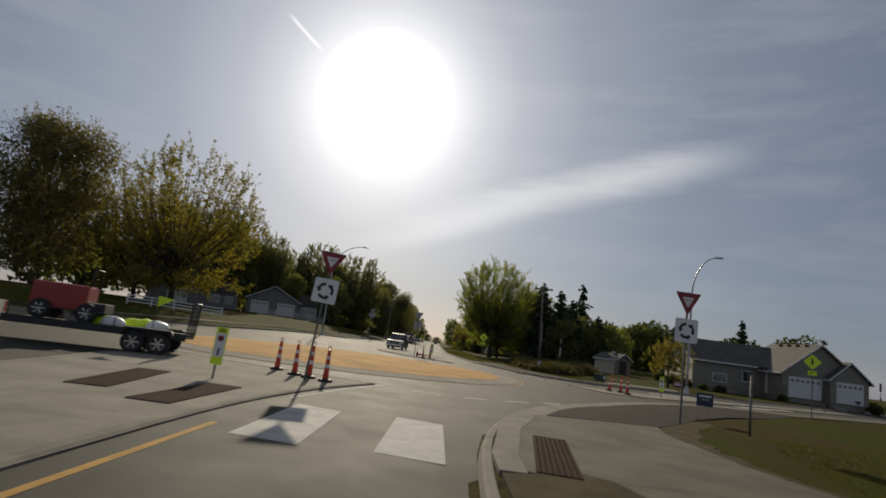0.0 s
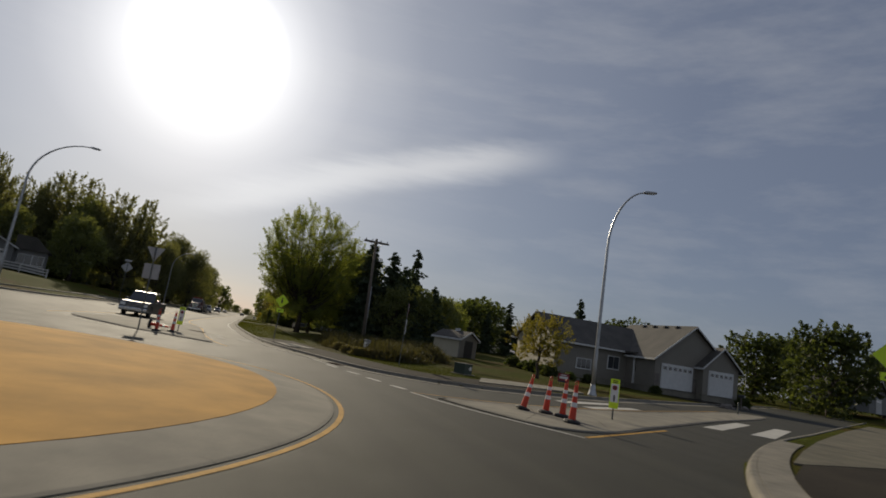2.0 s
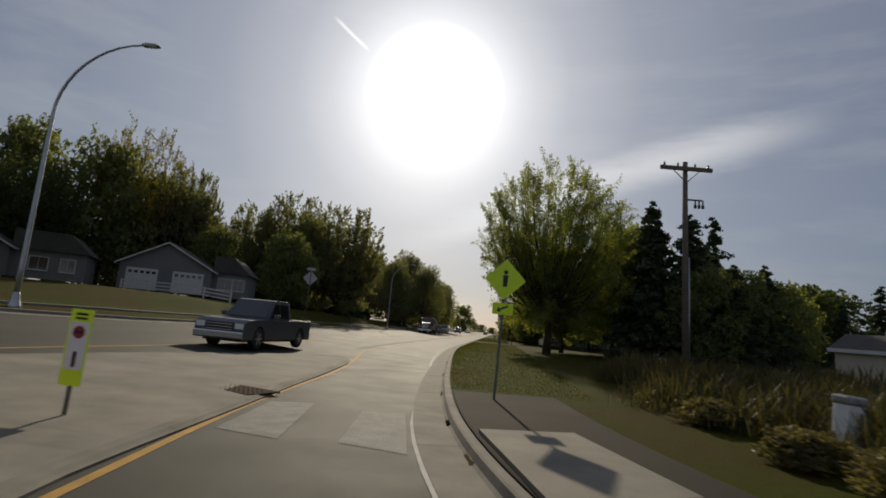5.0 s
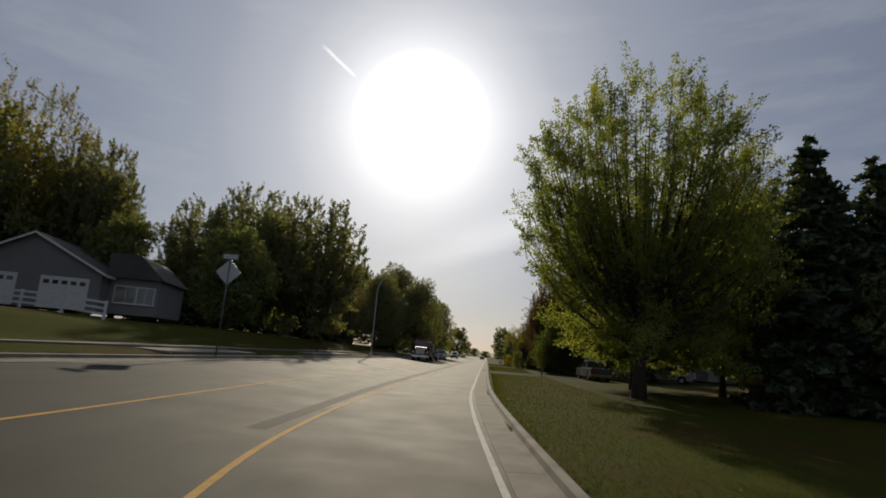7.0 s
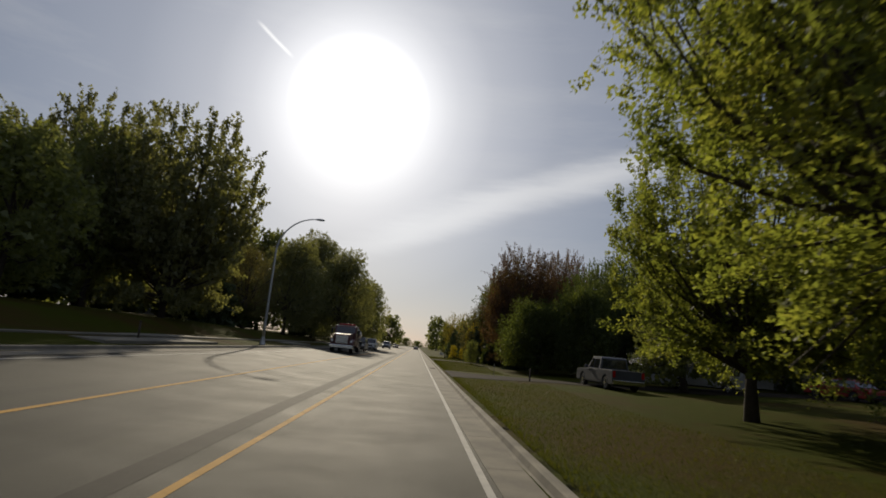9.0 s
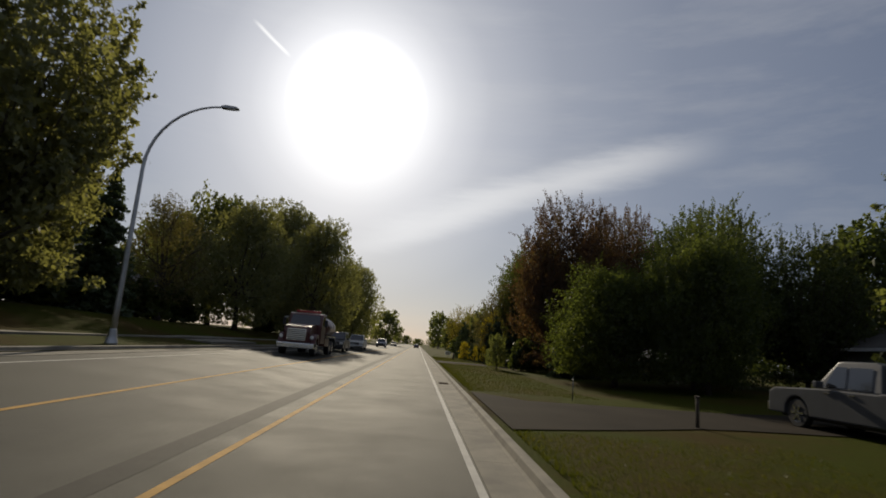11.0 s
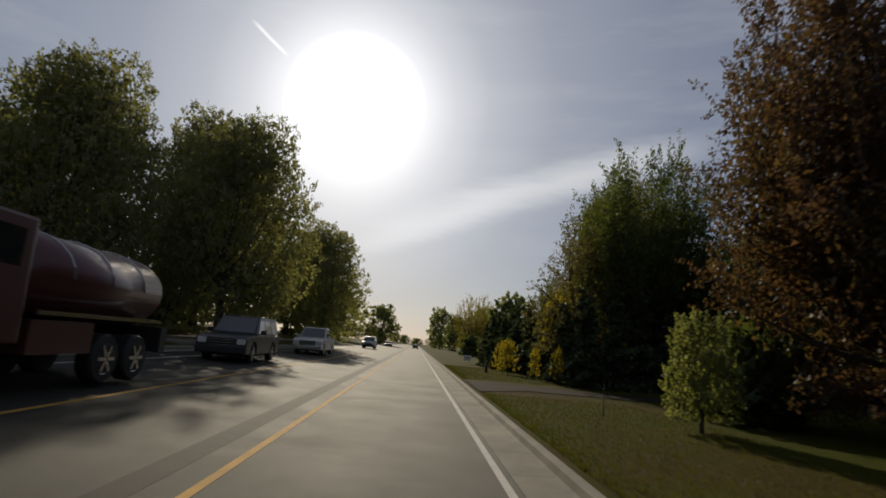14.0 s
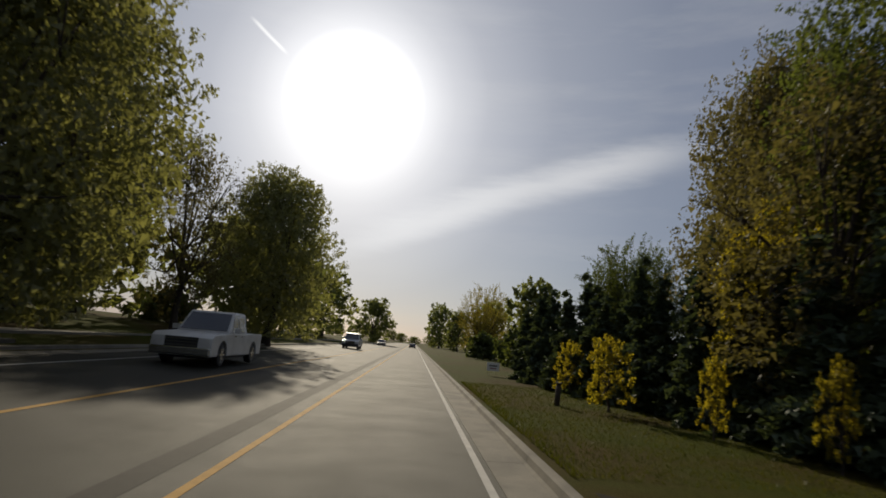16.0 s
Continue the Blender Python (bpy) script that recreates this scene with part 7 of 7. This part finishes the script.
    for sx, nm in ((1, "front_bumper"), (-1, "rear_bumper")):
        bm = bmesh.new()
        xa, xb = sorted((sx * (L / 2 - 0.15), sx * (L / 2 + 0.09)))
        box(bm, xa, -W * 0.49, z0 + 0.02, xb, W * 0.49, z0 + 0.28, 0.04)
        part(nm, bm, M["chrome"] if kind == "pickup" else M["plastic_dark"], root)
    box_part("underside", (-L / 2 + 0.3, -W * 0.40, z0 * 0.75), (L / 2 - 0.3, W * 0.40, z0 + 0.25), M["plastic_dark"], root)
    for wx in wh:
        for s in (-1, 1):
            wheel(root, wx, s * (W / 2 - 0.14), r)
    return root


PAINT = {n: car_paint("paint_" + n, c) for n, c in (("white", (0.62, 0.62, 0.60)), ("black", (0.02, 0.02, 0.022)), ("grey", (0.055, 0.06, 0.072)), ("silver", (0.40, 0.41, 0.42)), ("maroon", (0.085, 0.020, 0.019)), ("red", (0.32, 0.03, 0.025)))}
ONCOMING = lambda x, y: float(road_z(x, y)) + 0.01
vehicle(-4.8, 75.6, -94, PAINT["grey"], "dark grey crew-cab pickup on the road", "pickup", ONCOMING(-4.8, 75.6))
vehicle(-8.0, 171.4, -90, PAINT["black"], "black four-door suv on the road", "suv", ONCOMING(-8.0, 171.4))
vehicle(-7.8, 188.0, -90, PAINT["white"], "white pickup truck on the road", "pickup", ONCOMING(-7.8, 188.0))
vehicle(-7.8, 236.0, -90, PAINT["silver"], "silver suv far along the road", "suv", ONCOMING(-7.8, 236))
vehicle(-7.9, 300.0, -90, PAINT["black"], "dark car far along the road", "car", ONCOMING(-7.9, 300))
vehicle(-0.6, 330.0, 90, PAINT["grey"], "dark grey car far ahead in the lane", "car", 0.01)
vehicle(12.0, 129.8, 94, PAINT["grey"], "dark grey pickup parked on the drive", "pickup")
vehicle(20.5, 134.2, 150, PAINT["silver"], "silver suv parked by the house", "suv", land(20.5, 134.2) + 0.04)
vehicle(17.6, 136.0, 165, PAINT["silver"], "pale grey car parked in shade", "car", land(17.6, 136.0) + 0.04)
vehicle(29.0, 132.0, 100, PAINT["red"], "red car parked in shade by the drive", "car", land(29, 132) + 0.02)


def fire_tender(x, y, yaw, z):
    """A maroon water tender: bonneted cab with a light bar, round tank behind."""
    root = empty_thing("tanker_truck", pose(x, y, z, 0, 0, yaw), "maroon tanker truck with red roof light bar", "truck")
    P = PAINT["maroon"]
    bm = bmesh.new()
    prism(bm, [(1.9, 0.85), (4.2, 0.85), (4.25, 1.5), (4.15, 1.85), (3.2, 2.0), (1.9, 2.05)], -0.85, 0.85, 0.06)
    part("bonnet", bm, P, root)
    for s in (-1, 1):
        bm = bmesh.new()
        prism(bm, [(2.55, 0.75), (2.65, 1.2), (2.95, 1.4), (3.5, 1.4), (3.85, 1.2), (4.1, 0.75), (3.8, 0.75), (3.6, 1.1), (3.3, 1.2), (3.0, 1.1), (2.8, 0.75)], s * 0.85 if s > 0 else -1.2, 1.2 if s > 0 else -0.85, 0.03)
        part("mudguard", bm, P, root)
        bm = bmesh.new()
        lathe(bm, [(0.1, 0), (0.12, 0.03), (0.09, 0.06)], 12)
        part("headlight", bm, M["lamp_glass"], root, m=pose(4.16, s * 0.98, 1.18, 0, 90, 0))
        tube_part("mirror_arm", [(1.9, s * 1.1, 2.5), (1.95, s * 1.42, 2.45), (1.95, s * 1.42, 1.9)], 0.025, M["chrome"], root, 6)
        box_part("mirror", (1.9, s * 1.42 - 0.1, 1.95), (1.98, s * 1.42 + 0.1, 2.4), M["plastic_dark"], root)
    bm = bmesh.new()
    prism(bm, [(0.3, 0.8), (1.95, 0.8), (1.95, 2.0), (1.6, 2.75), (1.4, 2.82), (0.35, 2.82)], -1.15, 1.15, 0.06)
    c = part("cab", bm, P, root)
    bm = bmesh.new()
    bm.faces.new([bm.verts.new(p) for p in ((1.945, -1.0, 2.06), (1.945, 1.0, 2.06), (1.645, 0.95, 2.68), (1.645, -0.95, 2.68))])
    part("windscreen", bm, M["car_glass"], c)
    for s in (-1, 1):
        bm = bmesh.new()
        bm.faces.new([bm.verts.new(p) for p in ((0.6, s * 1.155, 2.0), (1.7, s * 1.155, 2.0), (1.5, s * 1.155, 2.6), (0.6, s * 1.155, 2.6))])
        part("side_window", bm, M["car_glass"], c)
    bm = bmesh.new()
    box(bm, 0.9, -0.85, 2.86, 1.2, 0.85, 3.02, 0.03)
    part("light_bar", bm, M["tail_red"], root, "red roof light bar")
    g = box_part("grille", (4.2, -0.6, 0.95), (4.27, 0.6, 1.7), M["chrome"], root)
    for k in range(6):
        box_part("bar", (4.27, -0.56, 1.0 + 0.115 * k), (4.29, 0.56, 1.05 + 0.115 * k), M["plastic_dark"], g)
    bm = bmesh.new()
    box(bm, 4.15, -1.2, 0.45, 4.45, 1.2, 0.8, 0.05)
    part("bumper", bm, M["chrome"], root)
    bm = bmesh.new()
    n = 24
    rings = []
    for px, sc in ((-4.4, 0.82), (-4.3, 1.0), (0.1, 1.0), (0.2, 0.82)):
        rings.append([bm.verts.new((px, 1.15 * sc * math.cos(2 * math.pi * k / n), 1.95 + 0.85 * sc * math.sin(2 * math.pi * k / n))) for k in range(n)])
    for a, b in zip(rings, rings[1:]):
        for k in range(n):
            bm.faces.new((a[k], a[(k + 1) % n], b[(k + 1) % n], b[k]))
    bm.faces.new(rings[0][::-1])
    bm.faces.new(rings[-1])
    bmesh.ops.recalc_face_normals(bm, faces=bm.faces[:])
    t = part("tank", bm, P, root, "maroon oval water tank", smooth=True)
    for px in (-3.4, -2.1, -0.8):
        bm = bmesh.new()
        tube(bm, [(px, 1.16 * math.cos(a), 1.95 + 0.86 * math.sin(a)) for a in np.linspace(0, math.pi, 13)], 0.02, 6)
        part("tank_band", bm, M["chrome"], t)
    for s in (-1, 1):
        box_part("side_step", (-4.3, s * 1.18 if s > 0 else -1.24, 1.28), (0.1, 1.24 if s > 0 else -1.18, 1.36), M["chrome"], root)
        box_part("locker", (-1.7, s * 0.75 if s > 0 else -1.15, 0.62), (0.1, 1.15 if s > 0 else -0.75, 1.2), P, root)
    box_part("chassis", (-4.5, -0.45, 0.7), (4.1, 0.45, 0.95), M["plastic_dark"], root)
    box_part("rear_board", (-4.75, -1.2, 0.6), (-4.45, 1.2, 1.2), M["plastic_dark"], root)
    for wx in (3.35, -2.3, -3.5):
        for s in (-1, 1):
            wheel(root, wx, s * 0.98, 0.5, 0.34)
    return root


fire_tender(-7.8, 156.0, -90, ONCOMING(-7.8, 156.0))


def work_trailer(x, y, yaw, z):
    root = empty_thing("flatbed_trailer", pose(x, y, z, 0, 0, yaw), "dark flatbed work trailer with twin axles", "trailer")
    bm = bmesh.new()
    box(bm, -3.2, -1.05, 0.62, 2.4, 1.05, 0.74, 0.015)
    part("deck", bm, M["wood_pole"], root)
    for s in (-1, 1):
        box_part("side_rail", (-3.2, s * 1.06 - 0.03, 0.55), (2.4, s * 1.06 + 0.03, 0.80), M["plastic_dark"], root)
        tube_part("top_rail", [(-1.0, s * 1.06, 1.15), (2.3, s * 1.06, 1.15)], 0.025, M["plastic_dark"], root, 6)
        for k in range(5):
            tube_part("stake", [(-0.9 + 0.78 * k, s * 1.06, 0.8), (-0.9 + 0.78 * k, s * 1.06, 1.15)], 0.02, M["plastic_dark"], root, 6)
        bm = bmesh.new()
        prism(bm, [(-2.9, 0.62), (-2.75, 0.86), (-1.3, 0.86), (-1.15, 0.62), (-1.25, 0.62), (-1.38, 0.80), (-2.67, 0.80), (-2.8, 0.62)], s * 1.05 if s > 0 else -1.35, 1.35 if s > 0 else -1.05)
        part("fender", bm, M["plastic_dark"], root)
        for wx in (-2.4, -1.6):
            wheel(root, wx, s * 1.2, 0.37, 0.22)
    tube_part("ramp_frame", [(-3.2, -1.0, 0.65), (-3.25, -1.0, 1.9), (-3.25, 1.0, 1.9), (-3.2, 1.0, 0.65)], 0.03, M["plastic_dark"], root, 6)
    for k in range(8):
        tube_part("ramp_bar", [(-3.24, -0.85 + 0.24 * k, 0.7), (-3.25, -0.85 + 0.24 * k, 1.88)], 0.012, M["plastic_dark"], root, 5)
    tube_part("drawbar", [(2.4, 0.8, 0.6), (3.15, 0, 0.5), (2.4, -0.8, 0.6)], 0.05, M["plastic_dark"], root, 6)
    # slumped sacks carried on the deck
    rnd = random.Random(8)
    for k in range(7):
        sack = empty_thing("sack", pose(x, y, z + 0.74, 0, 0, yaw) @ pose(-2.0 + 0.42 * k, rnd.uniform(-0.5, 0.55), 0, 0, 0, rnd.uniform(-50, 50)), "full lime-yellow sack lying on the trailer deck", "sack", "sacks on the trailer")
        bm = bmesh.new()
        bmesh.ops.create_icosphere(bm, subdivisions=2, radius=0.5)
        for v in bm.verts:
            v.co = Vector((v.co.x * 0.95, v.co.y * 0.62, max(0.0, v.co.z * 0.5 + 0.13) + 0.05 * noise.noise(v.co * 3 + Vector((k, 0, 0)))))
        part("cloth", bm, M["sign_lime" if k % 3 else "sign_white"], sack, smooth=True)
    # the machine carried on it
    m = empty_thing("compact_machine", pose(x, y, z + 0.76, 0, 0, yaw), "small red work machine carried on the trailer", "machine")
    bm = bmesh.new()
    box(bm, 0.2, -0.6, 0.35, 1.9, 0.6, 1.25, 0.08)
    part("engine_cover", bm, PAINT["red"], m)
    bm = bmesh.new()
    box(bm, -0.4, -0.55, 0.3, 0.3, 0.55, 0.7, 0.05)
    part("platform", bm, M["plastic_dark"], m)
    tube_part("roll_bar", [(0.2, -0.5, 1.2), (0.15, -0.5, 1.85), (0.15, 0.5, 1.85), (0.2, 0.5, 1.2)], 0.03, M["plastic_dark"], m, 6)
    for wx in (0.1, 1.5):
        for s in (-1, 1):
            wheel(m, wx, s * 0.68, 0.33, 0.26)
    f = empty_thing("warning_flag", pose(x, y, z + 0.76) @ pose(0, 0, 0, 0, 0, yaw) @ pose(-2.0, 0.6, 0), "yellow warning flag on a short staff", "flag")
    tube_part("staff", [(0, 0, 0), (0, 0, 1.25)], 0.015, M["wood_pole"], f, 5)
    bm = bmesh.new()
    prism(bm, [(0, 0.85), (0.0, 1.25), (-0.55, 1.18)], -0.008, 0.008)
    part("cloth", bm, M["sign_lime"], f)


work_trailer(-12.1, 25.3, 196, 0.01)
vehicle(-17.9, 23.7, 196, PAINT["white"], "white pickup towing a trailer", "pickup", 0.01)

# ---------------------------------------------------------------- small things by the side road


def mailbox(x, y, yaw):
    root = empty_thing("mailbox", pose(x, y, land(x, y), 0, 0, yaw), "dark metal mailbox on a wooden post", "mailbox", "mailboxes")
    bm = bmesh.new()
    box(bm, -0.05, -0.05, -0.1, 0.05, 0.05, 1.05, 0.008)
    part("post", bm, M["wood_pole"], root)
    bm = bmesh.new()
    prism(bm, [(-0.1, 1.05)] + [(0.1 * math.cos(a), 1.2 + 0.1 * math.sin(a)) for a in np.linspace(math.pi, 0, 9)] + [(0.1, 1.05)], -0.26, 0.26, 0.01)
    part("box", bm, M["plastic_dark"], root)
    box_part("flag", (0.103, -0.1, 1.15), (0.113, -0.07, 1.36), M["sign_red"], root, "small red flag")
    box_part("door", (-0.09, -0.275, 1.06), (0.09, -0.262, 1.26), M["steel"], root)


mailbox(44.6, 64.6, 25)
mailbox(72.0, 82.0, 25)


def boulder(x, y, r, seed):
    rng = random.Random(seed)
    bm = bmesh.new()
    bmesh.ops.create_icosphere(bm, subdivisions=3, radius=r)
    k = Vector((rng.uniform(0, 9), rng.uniform(0, 9), 0))
    for v in bm.verts:
        n = v.co.normalized()
        v.co = v.co * (1 + 0.30 * noise.noise(n * 1.7 + k) + 0.12 * noise.noise(n * 4.1 + k))
        v.co.z = max(v.co.z * 0.62, -r * 0.2)
    root = empty_thing("boulder", pose(x, y, land(x, y) + r * 0.12, 0, 0, rng.uniform(0, 360)), "rounded grey-brown boulder beside the drive", "boulder")
    part("stone", bm, M["brick_dark"], root)


boulder(42.0, 63.6, 0.55, 3)
boulder(46.8, 66.2, 0.4, 5)


def sign_backs(x, y, yaw):
    """A post with a square board above a small diamond, seen from behind."""
    root = empty_thing("road_sign", pose(x, y, land(x, y), 0, 0, yaw), "grey backs of a square and a diamond sign", "road sign")
    tube_part("post", [(0, 0, -0.1), (0, 0, 3.2)], 0.03, M["post"], root, 8)
    plate("square_board", rounded(1.05, 0.95, 0.05), M["alu"], root, 3.15, -0.016, 0.006)
    plate("diamond_board", rounded(0.72, 0.72, 0.05), M["alu"], root, 0, -0.016, 0.006, m=Matrix.Translation((0, 0, 1.75)) @ pose(0, 0, 0, 0, 45, 0))


sign_backs(52.0, 71.0, 40)


def bollard(x, y, z, h=0.75):
    root = empty_thing("bollard", pose(x, y, z), "short grey steel post on the island", "post")
    bm = bmesh.new()
    lathe(bm, [(0.07, 0.0), (0.055, 0.03), (0.05, h), (0.03, h + 0.04)], 12)
    part("post", bm, M["post"], root)
    box_part("base_plate", (-0.12, -0.12, 0.0), (0.12, 0.12, 0.02), M["steel"], root)


bollard(35.2, 56.2, 0.04)


def storm_grate(x, y, yaw):
    """An iron inlet grate set in the gutter."""
    root = empty_thing("storm_grate", pose(x, y, 0.02, 0, 0, yaw), "dark cast iron storm grate in the gutter", "grate", kind="structure")
    for s in (-1, 1):
        box_part("frame", (-0.2, s * 0.44 - 0.03, -0.02), (0.2, s * 0.44 + 0.03, 0.012), M["plate"], root)
        box_part("frame", (s * 0.2 - 0.02, -0.41, -0.02), (s * 0.2 + 0.02, 0.41, 0.0118), M["plate"], root)
    for k in range(9):
        box_part("bar", (-0.18, -0.37 + 0.09 * k, -0.015), (0.18, -0.335 + 0.09 * k, 0.008), M["plate"], root)


storm_grate(7.15, 51.8, 18)
storm_grate(1.28, 141.0, 0)
for x, y, h, w in ((29.2, 71.0, 1.1, 2.0), (29.4, 72.6, 1.0, 1.8), (29.3, 74.3, 1.2, 2.1), (29.5, 76.4, 1.0, 1.9), (29.4, 78.6, 1.2, 2.2), (31.6, 71.4, 0.8, 1.6), (33.6, 71.5, 0.9, 1.7), (40.0, 69.9, 0.8, 1.5), (49.6, 69.0, 1.0, 1.8), (50.6, 70.4, 1.4, 2.4)):
    tree("bush", x, y, h, w, "low dark shrub along the house wall", "shrub", group="shrubs along the house")
tree("fir_ragged", 50.5, 125.0, 10.4, 6.4, "ragged pine with a bare lower trunk")
tree("fir", 33.5, 112.0, 7.6, 4.8, "dark pointed spruce behind the shed")
